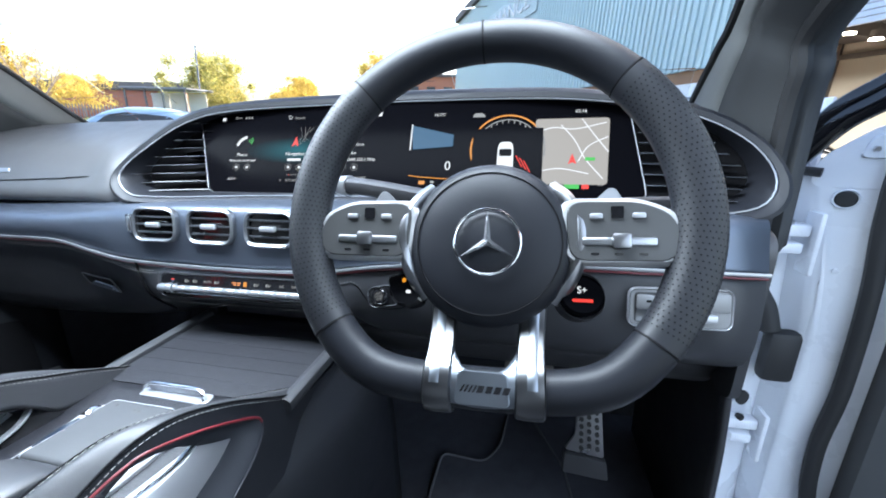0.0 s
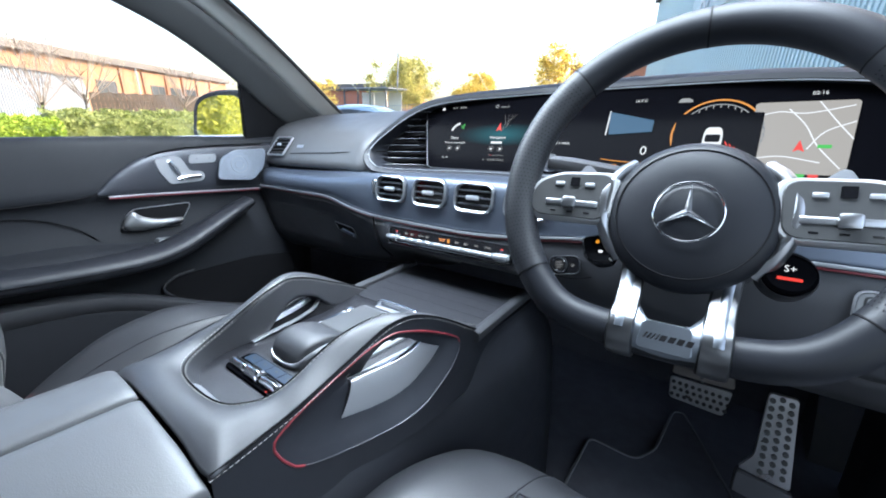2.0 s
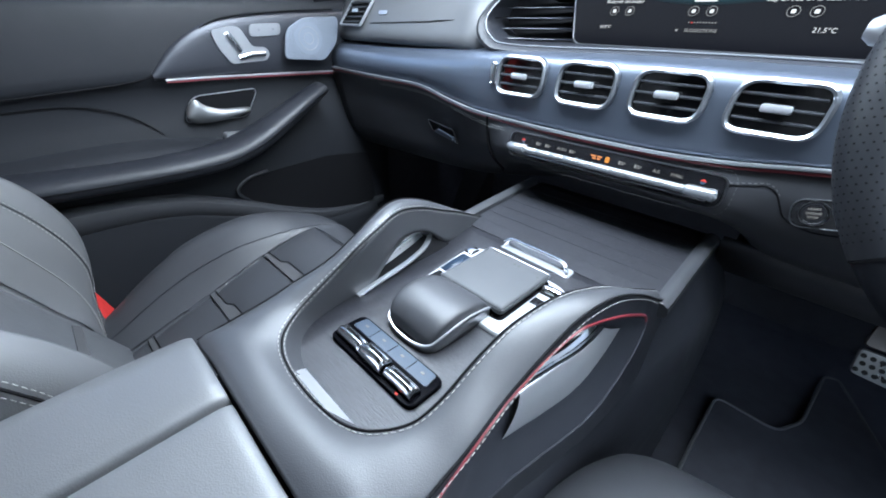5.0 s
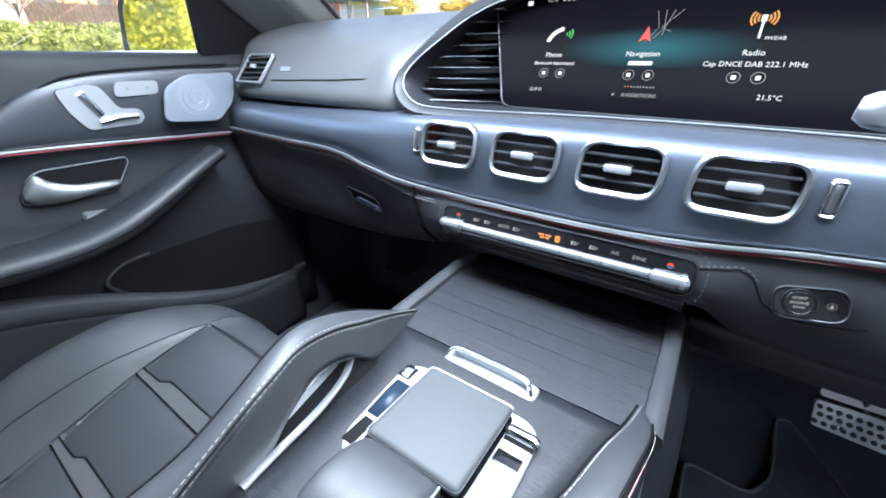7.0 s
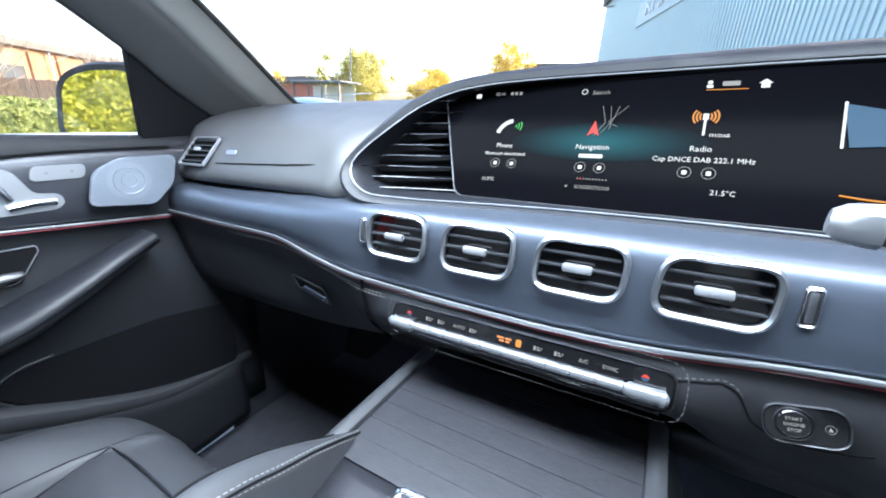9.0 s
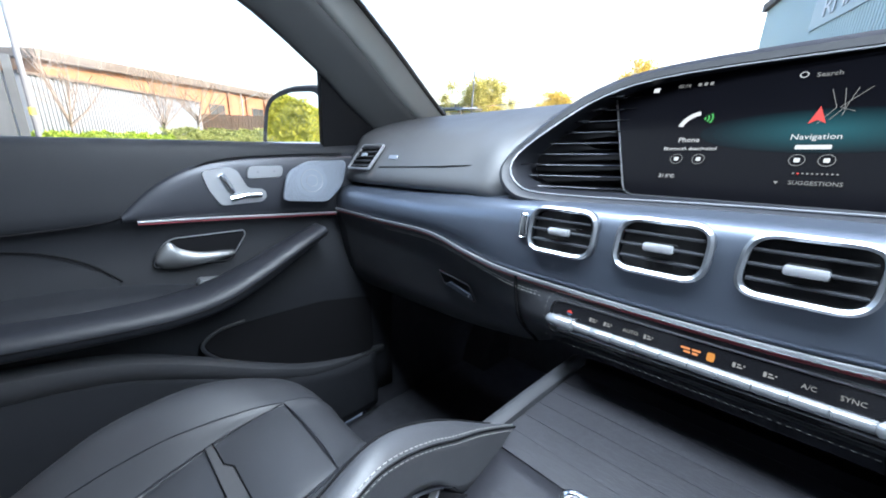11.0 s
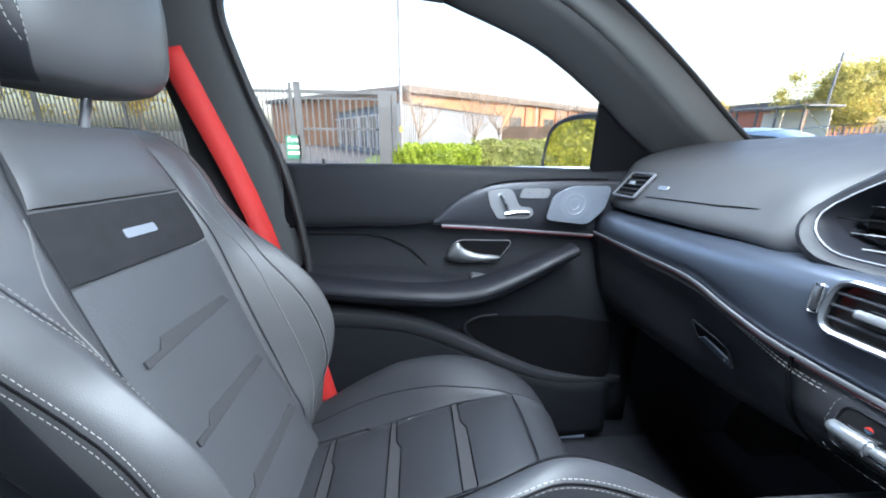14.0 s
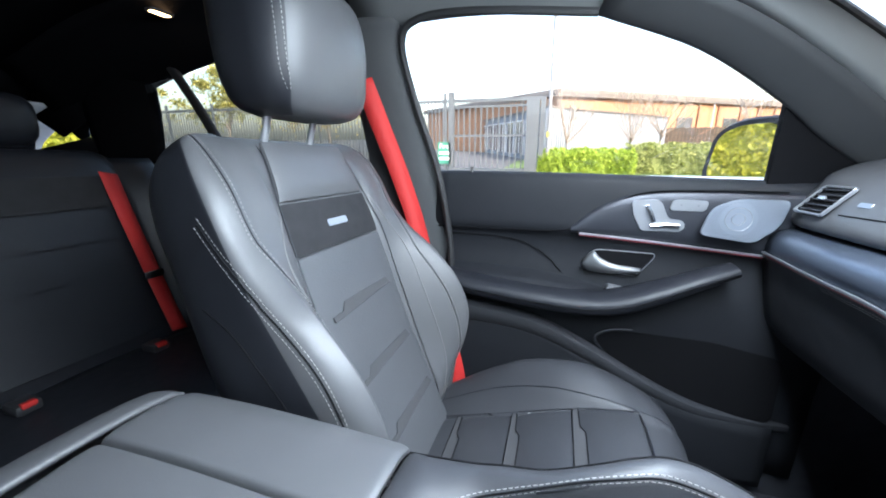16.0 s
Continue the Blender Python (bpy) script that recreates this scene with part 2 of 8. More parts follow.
def rounded(points, r, seg=5):
    """The outline of a polygon in the plane, with round corners."""
    out, n = [], len(points)
    for i in range(n):
        a, b, c = (Vector(points[k % n]).to_2d() if len(points[k % n]) > 2 else Vector(points[k % n]) for k in (i - 1, i, i + 1))
        u, v = (a - b), (c - b)
        k = min(r, u.length * 0.48, v.length * 0.48)
        p, q = b + u.normalized() * k, b + v.normalized() * k
        for j in range(seg + 1):
            t = j / seg
            out.append((1 - t) ** 2 * p + 2 * t * (1 - t) * b + t * t * q)
    return out


def rect(w, h):
    return [(-w / 2, -h / 2), (w / 2, -h / 2), (w / 2, h / 2), (-w / 2, h / 2)]


def plate(outline, depth, m=Matrix(), bevel=0.0):
    """A flat piece of that outline, from 0 to depth along its z, with a softened front edge; m puts it in place."""
    c = sum((Vector((*p, 0)) for p in outline), Vector()) / len(outline)
    rows = [[Vector((*p, 0)) for p in outline]]
    if bevel:
        rows.append([Vector((*p, depth - bevel)) for p in outline])
        rows.append([Vector((*p, depth)) + (c - Vector((*p, 0))).normalized() * bevel for p in outline])
    else:
        rows.append([Vector((*p, depth)) for p in outline])
    bm = sheet(rows, True, True)
    bm.transform(m)
    return bm


def ring(outline, width, depth, m=Matrix(), inset=None):
    """A frame along an outline: width inwards, depth along z."""
    n = len(outline)
    c = sum((Vector(p) for p in outline), Vector((0, 0))) / n
    inner = []
    for i in range(n):
        t = Vector(outline[(i + 1) % n]) - Vector(outline[i - 1])
        nn = Vector((-t.y, t.x)).normalized() if t.length else (c - Vector(outline[i])).normalized()
        if nn.dot(c - Vector(outline[i])) < 0:
            nn = -nn
        inner.append(Vector(outline[i]) + nn * width)
    o = [Vector((*p, 0)) for p in outline]
    o2 = [Vector((*p, depth * 0.75)) for p in outline]
    mid = [Vector((*((Vector(p) + q) / 2), depth)) for p, q in zip(outline, inner)]
    i2 = [Vector((*q, depth * 0.75)) for q in inner]
    i1 = [Vector((*q, 0)) for q in inner]
    bm = sheet([o, o2, mid, i2, i1, o], True)
    bmesh.ops.remove_doubles(bm, verts=bm.verts, dist=1e-6)
    bmesh.ops.recalc_face_normals(bm, faces=bm.faces)
    bm.transform(m)
    return bm


def plane_at(origin, right, upward):
    """The pose of a plane: its x along right, its y near upward, its z towards the viewer."""
    x = Vector(right).normalized()
    z = x.cross(Vector(upward)).normalized()
    y = z.cross(x)
    m = Matrix((x, y, z)).transposed().to_4x4()
    return Matrix.Translation(origin) @ m


def join(*meshes):
    out = bmesh.new()
    for bm in meshes:
        me = bpy.data.meshes.new("piece")
        bm.to_mesh(me)
        bm.free()
        out.from_mesh(me)
        bpy.data.meshes.remove(me)
    return out


def finish(name, bm, mat, smooth, frame_m):
    if frame_m is not None:
        bm.transform(frame_m)
    me = bpy.data.meshes.new(name)
    bm.to_mesh(me)
    bm.free()
    me.materials.append(mat)
    if smooth:
        me.shade_smooth()
        me.set_sharp_from_angle(angle=radians(smooth))
    return new(name, me)


FRAME = [CAR]
CABIN = Vector((0, 0.3, 1.3))


def face_cabin(bm, ref=CABIN):
    """Turns an open sheet so that its front looks into the cabin."""
    if sum((Vector(ref) - f.calc_center_median()).dot(f.normal) * f.calc_area() for f in bm.faces) < 0:
        bmesh.ops.reverse_faces(bm, faces=bm.faces)


def thing(name, base, label, category, group=""):
    """The Empty at a thing's base, to which its parts belong."""
    ob = new(name)
    ob.empty_display_size = 0.05
    ob.matrix_basis = FRAME[0] @ Matrix.Translation(base)
    return tagged(ob, label, category, group)


def part(name, bm, mat, parent, label="", smooth=40, thick=0.0, kind="", ref=CABIN):
    if thick:
        bm.normal_update()
        face_cabin(bm, ref)
    ob = finish(name, bm, mat, smooth, FRAME[0])
    ob.parent = parent
    ob.matrix_parent_inverse = parent.matrix_basis.inverted() if parent.parent is None else Matrix()
    if thick:
        s = ob.modifiers.new("thickness", "SOLIDIFY")
        s.thickness, s.offset = thick, -1
    return tagged(ob, label, kind=kind)


def single(name, bm, mat, label, category, group="", kind="", smooth=40, thick=0.0):
    if thick:
        bm.normal_update()
        face_cabin(bm)
    ob = finish(name, bm, mat, smooth, FRAME[0])
    if thick:
        s = ob.modifiers.new("thickness", "SOLIDIFY")
        s.thickness, s.offset = thick, -1
    return tagged(ob, label, category, group, kind)


def lettering(text, size, m, depth=0.0003, align="CENTER"):
    """A mesh of words, in the plane of m."""
    cu = bpy.data.curves.new("words", "FONT")
    cu.body, cu.size, cu.extrude, cu.align_x, cu.align_y, cu.resolution_u = text, size, depth, align, "CENTER", 2
    ob = bpy.data.objects.new("words", cu)
    scene.collection.objects.link(ob)
    dg = bpy.context.evaluated_depsgraph_get()
    me = bpy.data.meshes.new_from_object(ob.evaluated_get(dg))
    bm = bmesh.new()
    bm.from_mesh(me)
    bm.transform(m)
    bpy.data.objects.remove(ob)
    bpy.data.curves.remove(cu)
    bpy.data.meshes.remove(me)
    return bm


def stitches(path, length=0.004, gap=0.0026, r=0.00044, lift=(0, 0, 0)):
    """A row of short raised stitches along a path."""
    p = [Vector(q) for q in path]
    verts, faces = [], []
    left = 0.0
    for a, b in zip(p, p[1:]):
        d = b - a
        if d.length < 1e-6:
            continue
        u = d.normalized()
        s = u.orthogonal().normalized() * r
        t = u.cross(s)
        x = left
        while x < d.length:
            q, k = a + u * x + Vector(lift), len(verts)
            e = q + u * length
            verts += [q + s, q + t, q - s, q - t, e + s, e + t, e - s, e - t]
            faces += [(k, k + 1, k + 5, k + 4), (k + 1, k + 2, k + 6, k + 5), (k + 2, k + 3, k + 7, k + 6), (k + 3, k, k + 4, k + 7), (k + 3, k + 2, k + 1, k), (k + 4, k + 5, k + 6, k + 7)]
            x += length + gap
        left = x - d.length
    me = bpy.data.meshes.new("piece")
    me.from_pydata(verts, [], faces)
    bm = bmesh.new()
    bm.from_mesh(me)
    bpy.data.meshes.remove(me)
    return bm


# ---- car body round the cabin ----
def mirror_x(bm):
    bm.transform(Matrix.Diagonal((-1, 1, 1, 1)))
    bmesh.ops.reverse_faces(bm, faces=bm.faces)
    return bm


WIND = [(-0.72, 1.14, 1.285), (-0.70, 1.05, 1.335), (-0.665, 0.87, 1.462), (-0.63, 0.70, 1.565), (-0.585, 0.50, 1.655)]
RAIL = [(-0.775, 0.92, 1.285), (-0.765, 0.835, 1.345), (-0.755, 0.757, 1.41), (-0.742, 0.60, 1.512), (-0.725, 0.40, 1.588)]


# the driver's side, seen with its door open
WIND_R = [(-0.745, 1.20, 1.255), (-0.72, 1.06, 1.331), (-0.695, 0.93, 1.385), (-0.675, 0.834, 1.43), (-0.60, 0.53, 1.645)]
RAIL_R = [(-0.762, 0.848, 1.12), (-0.762, 0.850, 1.27), (-0.760, 0.840, 1.34), (-0.757, 0.806, 1.41), (-0.728, 0.42, 1.582)]


def pillar_bm(wind=WIND, rail=RAIL):
    rows = []
    for w, r in zip(spline(wind, 5), spline(rail, 5)):
        mid = (w + r) / 2 + Vector((0.028, -0.01, 0.012))
        rows.append(spline([w + Vector((-0.02, 0.01, 0.004)), w, mid, r, r + Vector((-0.028, 0.004, 0.003))], 4))
    return sheet([r[:9] for r in rows]), sheet([r[8:] for r in rows])


body = thing("car_body", (0, 0, 0.45), "black-trimmed cabin shell of a parked white car", "car body")
body["kind"] = "structure"
for fix, pair in ((lambda b: b, pillar_bm()), (mirror_x, pillar_bm(WIND_R, RAIL_R))):
    part("a_pillar", fix(pair[0]), PILLAR_A, body, "grey cloth-covered windscreen pillar", thick=0.012)
    part("door_frame", fix(pair[1]), PILLAR, body, "black frame edge beside the pillar", thick=0.012)
# the roof rail over the doors, and the lining
rail_in = [(-0.585, 0.50, 1.655), (-0.56, 0.20, 1.685), (-0.555, -0.20, 1.69), (-0.57, -0.8, 1.66), (-0.6, -1.3, 1.56)]
rail_out = [(-0.725, 0.40, 1.588), (-0.708, 0.16, 1.606), (-0.712, -0.06, 1.602), (-0.73, -0.55, 1.575), (-0.77, -1.0, 1.49), (-0.8, -1.35, 1.36)]


def rail_bm(near=-9.0, far=9.0):
    a, b = spline(rail_in, 6), spline(rail_out, 5)
    b = [b[round(i * (len(b) - 1) / (len(a) - 1))] for i in range(len(a))]
    return sheet([spline([p, (p + q) / 2 + Vector((-0.004, 0, 0.012)), q, q + Vector((-0.03, 0, 0.0))], 4) for p, q in zip(a, b) if near <= p.y <= far])


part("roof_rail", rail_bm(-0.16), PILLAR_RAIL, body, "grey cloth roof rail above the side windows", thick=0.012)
# the same rail, near-black behind: the shade there is put into its colour
part("roof_rail", rail_bm(far=-0.06), LINING, body, "cloth roof rail above the rear windows, darkened for shade", thick=0.010)
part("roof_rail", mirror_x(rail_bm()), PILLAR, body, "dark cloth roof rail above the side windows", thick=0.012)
roof = []
for p in spline(rail_in, 6):
    roof.append([Vector((x, p.y, p.z + 0.03 * (1 - (x / p.x) ** 2))) for x in [p.x * (1 - k / 6) for k in range(13)]])
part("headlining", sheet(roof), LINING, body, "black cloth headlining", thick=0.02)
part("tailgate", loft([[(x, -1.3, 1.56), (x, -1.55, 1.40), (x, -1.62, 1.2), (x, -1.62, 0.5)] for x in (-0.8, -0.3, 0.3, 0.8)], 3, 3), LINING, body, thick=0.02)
# sun visor end over the windscreen
part("sun_visor", block(-0.38, 0.47, 1.658, 0.36, 0.15, 0.016, 0.007), LINING, body, "black fabric sun visor folded up")
part("sun_visor", block(0.38, 0.47, 1.658, 0.36, 0.15, 0.016, 0.007), LINING, body, "black fabric sun visor folded up")
clip = part("airbag_badge", plate(rounded(rect(0.032, 0.014), 0.004), 0.002, plane_at((-0.668, 0.60, 1.575), (0.2, -0.85, 0.45), (0.6, 0.3, 0.7))), SILVER_PAINT, body, "small pale badge on the pillar trim")


def b_pillar_bm():
    rows = []
    for y, z, x, w in ((-0.035, 1.61, -0.71, 0.15), (-0.045, 1.52, -0.735, 0.15), (-0.01, 1.40, -0.765, 0.16), (0.025, 1.27, -0.785, 0.18), (0.05, 1.10, -0.80, 0.20), (0.07, 0.85, -0.81, 0.24), (0.07, 0.5, -0.81, 0.3)):
        rows.append([(x - 0.03, y + 0.006, z), (x, y, z), (x + 0.022, y - w * 0.25, z), (x + 0.024, y - w * 0.7, z), (x, y - w, z), (x - 0.03, y - w - 0.01, z)])
    return loft(rows, 4, 3)


part("b_pillar", b_pillar_bm(), PILLAR, body, "grey-black pillar trim behind the front door", thick=0.01)
part("b_pillar", mirror_x(b_pillar_bm()), PILLAR, body, thick=0.01)
seal = spline([(-0.772, 0.088, 0.62), (-0.787, 0.082, 1.0), (-0.776, 0.05, 1.24), (-0.752, -0.008, 1.43), (-0.722, -0.03, 1.56), (-0.705, 0.02, 1.602), (-0.698, 0.16, 1.603), (-0.715, 0.40, 1.584)], 6)
part("door_seal", rod([(-p.x - 0.012, p.y - 0.004, p.z) for p in spline(RAIL_R, 6)], 0.011, 8, up=(1, 0, 0)), RUBBER, body, "black rubber door seal")
part("door_seal", rod(seal, 0.009, 8, up=(1, 0, 0)), RUBBER, body, "black rubber door seal")
# rear doors with their windows
for side in (1, -1):
    fix = (lambda b: b) if side == 1 else mirror_x
    low = [[(-0.80, y, 1.285), (-0.775, y, 1.27), (-0.765, y, 1.1), (-0.77, y, 0.9), (-0.79, y, 0.5)] for y in (-0.16, -0.5, -0.95, -1.4)]
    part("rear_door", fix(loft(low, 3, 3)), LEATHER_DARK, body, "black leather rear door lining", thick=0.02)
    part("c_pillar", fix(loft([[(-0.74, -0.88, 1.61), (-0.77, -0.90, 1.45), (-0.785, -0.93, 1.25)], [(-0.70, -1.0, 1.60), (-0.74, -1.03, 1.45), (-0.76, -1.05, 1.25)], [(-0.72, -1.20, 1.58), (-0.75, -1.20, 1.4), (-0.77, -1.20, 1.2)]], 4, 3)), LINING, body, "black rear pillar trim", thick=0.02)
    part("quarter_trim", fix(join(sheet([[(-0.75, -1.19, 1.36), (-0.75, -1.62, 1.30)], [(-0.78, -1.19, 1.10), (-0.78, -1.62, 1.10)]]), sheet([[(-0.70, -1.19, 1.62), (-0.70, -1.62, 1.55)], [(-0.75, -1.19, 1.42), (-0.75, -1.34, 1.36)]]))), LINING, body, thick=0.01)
    part("window_strut", fix(sweep([(-0.735, -0.80, 1.59), (-0.76, -0.72, 1.445), (-0.785, -0.64, 1.28)], 0.03, 0.02, (1, 0, 0))), RUBBER, body)
    part("rear_window", fix(sheet([[(-0.80, -0.15, 1.27), (-0.80, -1.3, 1.27)], [(-0.735, -0.15, 1.60), (-0.76, -1.2, 1.48)]])), GLASS_TINT, body, "tinted rear side window", thick=0.004, smooth=0).visible_shadow = False
part("floor_pan", join(block(0, 0.1, 0.47, 1.6, 2.6, 0.03), block(0, 1.42, 0.85, 1.6, 0.04, 0.8)), CARPET, body, "black carpeted floor and bulkhead")
part("outer_skin", loft([[(-0.85, y, 1.255), (-0.93, y, 1.1), (-0.96, y, 0.8), (-0.93, y, 0.45)] for y in (-1.6, -0.5, 0.6, 1.5)], 2, 3), WHITE_PAINT, body, "white outer body side", thick=0.01)
part("outer_skin", loft([[(0.85, y, 1.255), (0.93, y, 1.1), (0.96, y, 0.8), (0.93, y, 0.45)] for y in (-1.6, -0.9, -0.4, -0.12)], 2, 3), WHITE_PAINT, body, "white outer body side", thick=0.01)
for k in (-1, 1):
    part("front_wing", loft([[(k * 0.84, y, z + 0.09), (k * 0.93, y, z), (k * 0.955, y, 0.8), (k * 0.93, y, 0.62)] for y, z in ((1.05, 1.17), (1.5, 1.13), (1.95, 1.05), (2.25, 0.95))], 3, 3), WHITE_PAINT, body, "white front wing", thick=0.01)
    for y in (1.62, -1.50):
        wheel_ = part("wheel", plate([(0.38 * math.cos(q), 0.38 * math.sin(q)) for q in [2 * math.pi * i / 32 for i in range(32)]], 0.24, plane_at((k * 0.70, y, 0.38), (0, k, 0), (0, 0, 1)), 0.03), RUBBER, body, "black tyre")
        part("rim", plate([(0.27 * math.cos(q), 0.27 * math.sin(q)) for q in [2 * math.pi * i / 24 for i in range(24)]], 0.012, plane_at((k * 0.94, y, 0.38), (0, k, 0), (0, 0, 1)), 0.004), SILVER_PAINT, wheel_)
part("front_panel", loft([[(-0.85, 2.27, z), (-0.5, 2.36, z), (0, 2.40, z), (0.5, 2.36, z), (0.85, 2.27, z)] for z in (1.0, 0.75, 0.45, 0.3)], 3, 3), WHITE_PAINT, body, "white front panel", thick=0.02)
part("roof_skin", sheet([[Vector((x, p.y, p.z + 0.065 + 0.03 * (1 - (x / p.x) ** 2))) for x in [(p.x - 0.12) * (1 - k / 6) for k in range(13)]] for p in spline(rail_in, 6)]), WHITE_PAINT, body, "white roof", thick=0.01, ref=(0, 0, 9))
part("rear_skin", loft([[(x, -1.34, 1.47), (x, -1.66, 1.36), (x, -1.74, 1.15), (x, -1.76, 0.4)] for x in (-0.86, -0.3, 0.3, 0.86)], 3, 3), WHITE_PAINT, body, "white tailgate", thick=0.01, ref=(0, -9, 1))
part("footwell_side", block(-0.815, 1.15, 0.85, 0.02, 0.62, 0.80), CARPET, body, "black carpeted footwell side")

# windscreen, bonnet edge under it
screen_rows = [[Vector((w.x * (1 - k / 5), w.y + 0.10 * (1 - (1 - k / 5) ** 2), w.z + 0.012 * (1 - (1 - k / 5) ** 2))) for k in range(11)] for w in spline(WIND, 3)]
part("windscreen", sheet(screen_rows), GLASS, body, "clear windscreen", thick=0.004, smooth=0).visible_shadow = False
for k, w in ((1, WIND), (-1, WIND_R)):
    part("screen_seal", rod(spline([(k * x + k * 0.001, y + 0.004, z + 0.006) for x, y, z in w], 5), 0.006, 6), RUBBER, body)
part("bonnet", loft([[(-0.8, y, z - 0.06), (-0.5, y, z), (0, y + 0.02, z + 0.02), (0.5, y, z), (0.8, y, z - 0.06)] for y, z in ((1.26, 1.27), (1.6, 1.22), (2.1, 1.12), (2.3, 1.0))], 3, 4), WHITE_PAINT, body, "white bonnet", thick=0.01)

# ---- dashboard ----
dash = thing("dashboard", (0, 1.0, 0.95), "black leather dashboard with twin screens, chrome vents and satin trim", "dashboard")


def along(stations, per_u=6, per_v=4):
    return loft([[(x, y, z) for y, z in prof] for x, prof in stations], per_u, per_v)


def cut(x, *pairs):
    return (x, pairs)


def pad(x, y=0.0):
    return cut(x, (0.86, 1.164), (0.815 + y, 1.167), (0.803 + y, 1.180), (0.809 + y, 1.203), (0.836 + y, 1.245), (0.880, 1.282), (1.0, 1.318), (1.2, 1.325))


def deck(x):
    return cut(x, (0.99, 1.20), (0.98, 1.21), (0.975, 1.23), (0.975, 1.27), (0.98, 1.295), (1.0, 1.310), (1.05, 1.322), (1.2, 1.335))


part("top_pad", along([pad(-0.775, 0.01), pad(-0.70), pad(-0.50), pad(-0.38, 0.0), pad(-0.31, -0.01), pad(-0.27, 0.02)]), PAD_LIT, dash, "black leather upper pad", thick=0.01)
part("dash_deck", along([deck(-0.34), deck(-0.1), deck(0.3), deck(0.78)]), SOFT, dash, "soft black dashboard deck", thick=0.01)
part("stitching", stitches(spline([(x, 0.8072 + 0.64 * (z - 1.203), z) for x, z in ((-0.625, 1.206), (-0.50, 1.210), (-0.40, 1.214), (-0.33, 1.217))], 4), 0.2, 0.0001, 0.0012), SEAM, dash)
wing = [cut(-0.76, (0.87, 1.166), (0.81, 1.160), (0.784, 1.146), (0.776, 1.126), (0.776, 1.108)),
        cut(-0.57, (0.87, 1.165), (0.805, 1.160), (0.777, 1.147), (0.768, 1.126), (0.772, 1.105)),
        cut(-0.42, (0.87, 1.168), (0.80, 1.164), (0.770, 1.150), (0.762, 1.126), (0.768, 1.104)),
        cut(-0.32, (0.87, 1.174), (0.795, 1.170), (0.762, 1.158), (0.753, 1.124), (0.758, 1.089)),
        cut(-0.22, (0.87, 1.178), (0.79, 1.176), (0.758, 1.166), (0.749, 1.122), (0.749, 1.080)),
        cut(0.00, (0.87, 1.180), (0.79, 1.179), (0.757, 1.170), (0.748, 1.122), (0.746, 1.077)),
        cut(0.13, (0.87, 1.180), (0.79, 1.179), (0.757, 1.170), (0.748, 1.124), (0.746, 1.083)),
        cut(0.24, (0.87, 1.180), (0.79, 1.179), (0.757, 1.170), (0.748, 1.130), (0.746, 1.098)),
        cut(0.42, (0.87, 1.182), (0.79, 1.180), (0.757, 1.172), (0.748, 1.138), (0.744, 1.112)),
        cut(0.715, (0.87, 1.182), (0.80, 1.182), (0.765, 1.174), (0.752, 1.142), (0.742, 1.116))]
part("trim_wing", along(wing), SATIN, dash, "smooth satin anthracite trim carrying the vents", thick=0.01)
edge = spline([(x, prof[-1][0], prof[-1][1]) for x, prof in wing], 6)
part("chrome_line", sweep([p + Vector((0, -0.003, 0)) for p in edge], 0.005, 0.005, round_=8), SILVER_PAINT, dash, "thin chrome line")
part("red_line", sweep([p + Vector((0, -0.0005, -0.0055)) for p in edge], 0.003, 0.003, round_=6), RED, dash, "thin red line under the chrome")
lower = [cut(-0.78, (0.778, 1.103), (0.79, 1.06), (0.80, 1.0), (0.825, 0.93), (0.91, 0.87), (1.2, 0.80)),
         cut(-0.57, (0.774, 1.100), (0.787, 1.06), (0.797, 1.0), (0.82, 0.93), (0.91, 0.88), (1.2, 0.80)),
         cut(-0.42, (0.770, 1.099), (0.785, 1.06), (0.795, 1.01), (0.815, 0.94), (0.90, 0.89), (1.2, 0.80)),
         cut(-0.32, (0.760, 1.084), (0.772, 1.05), (0.786, 1.01), (0.81, 0.95), (0.90, 0.90), (1.2, 0.80)),
         cut(-0.225, (0.751, 1.075), (0.752, 1.05), (0.762, 1.01), (0.80, 0.965), (0.89, 0.93), (1.2, 0.85)),
         cut(-0.16, (0.749, 1.074), (0.742, 1.055), (0.744, 1.022), (0.785, 0.997), (0.88, 0.985), (1.2, 0.90)),
         cut(0.00, (0.748, 1.072), (0.740, 1.055), (0.742, 1.022), (0.785, 1.0), (0.88, 0.99), (1.2, 0.90)),
         cut(0.15, (0.748, 1.080), (0.741, 1.058), (0.744, 1.022), (0.785, 0.997), (0.88, 0.985), (1.2, 0.90)),
         cut(0.22, (0.748, 1.090), (0.743, 1.06), (0.752, 1.01), (0.79, 0.965), (0.89, 0.94), (1.2, 0.85)),
         cut(0.42, (0.746, 1.107), (0.737, 1.06), (0.744, 1.0), (0.79, 0.962), (0.90, 0.94), (1.2, 0.90)),
         cut(0.715, (0.744, 1.110), (0.735, 1.06), (0.742, 1.0), (0.79, 0.962), (0.90, 0.94), (1.2, 0.90))]
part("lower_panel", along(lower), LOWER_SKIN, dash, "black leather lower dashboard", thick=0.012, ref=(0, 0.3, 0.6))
part("seam", rod(spline([(-0.222, 0.7475, 1.079), (-0.221, 0.748, 1.05), (-0.218, 0.757, 1.01), (-0.21, 0.79, 0.97)], 4), 0.0022, 6), SEAM, dash, "gap beside the glovebox")
for dz in (0.010, 0.0135):
    part("stitching", stitches(spline([(x, prof[0][0] + 0.0005 - 0.35 * dz * (1 if x > -0.25 else -0.9), prof[0][1] - dz) for x, prof in lower[1:8]], 6)), THREAD, dash, "pale stitching")
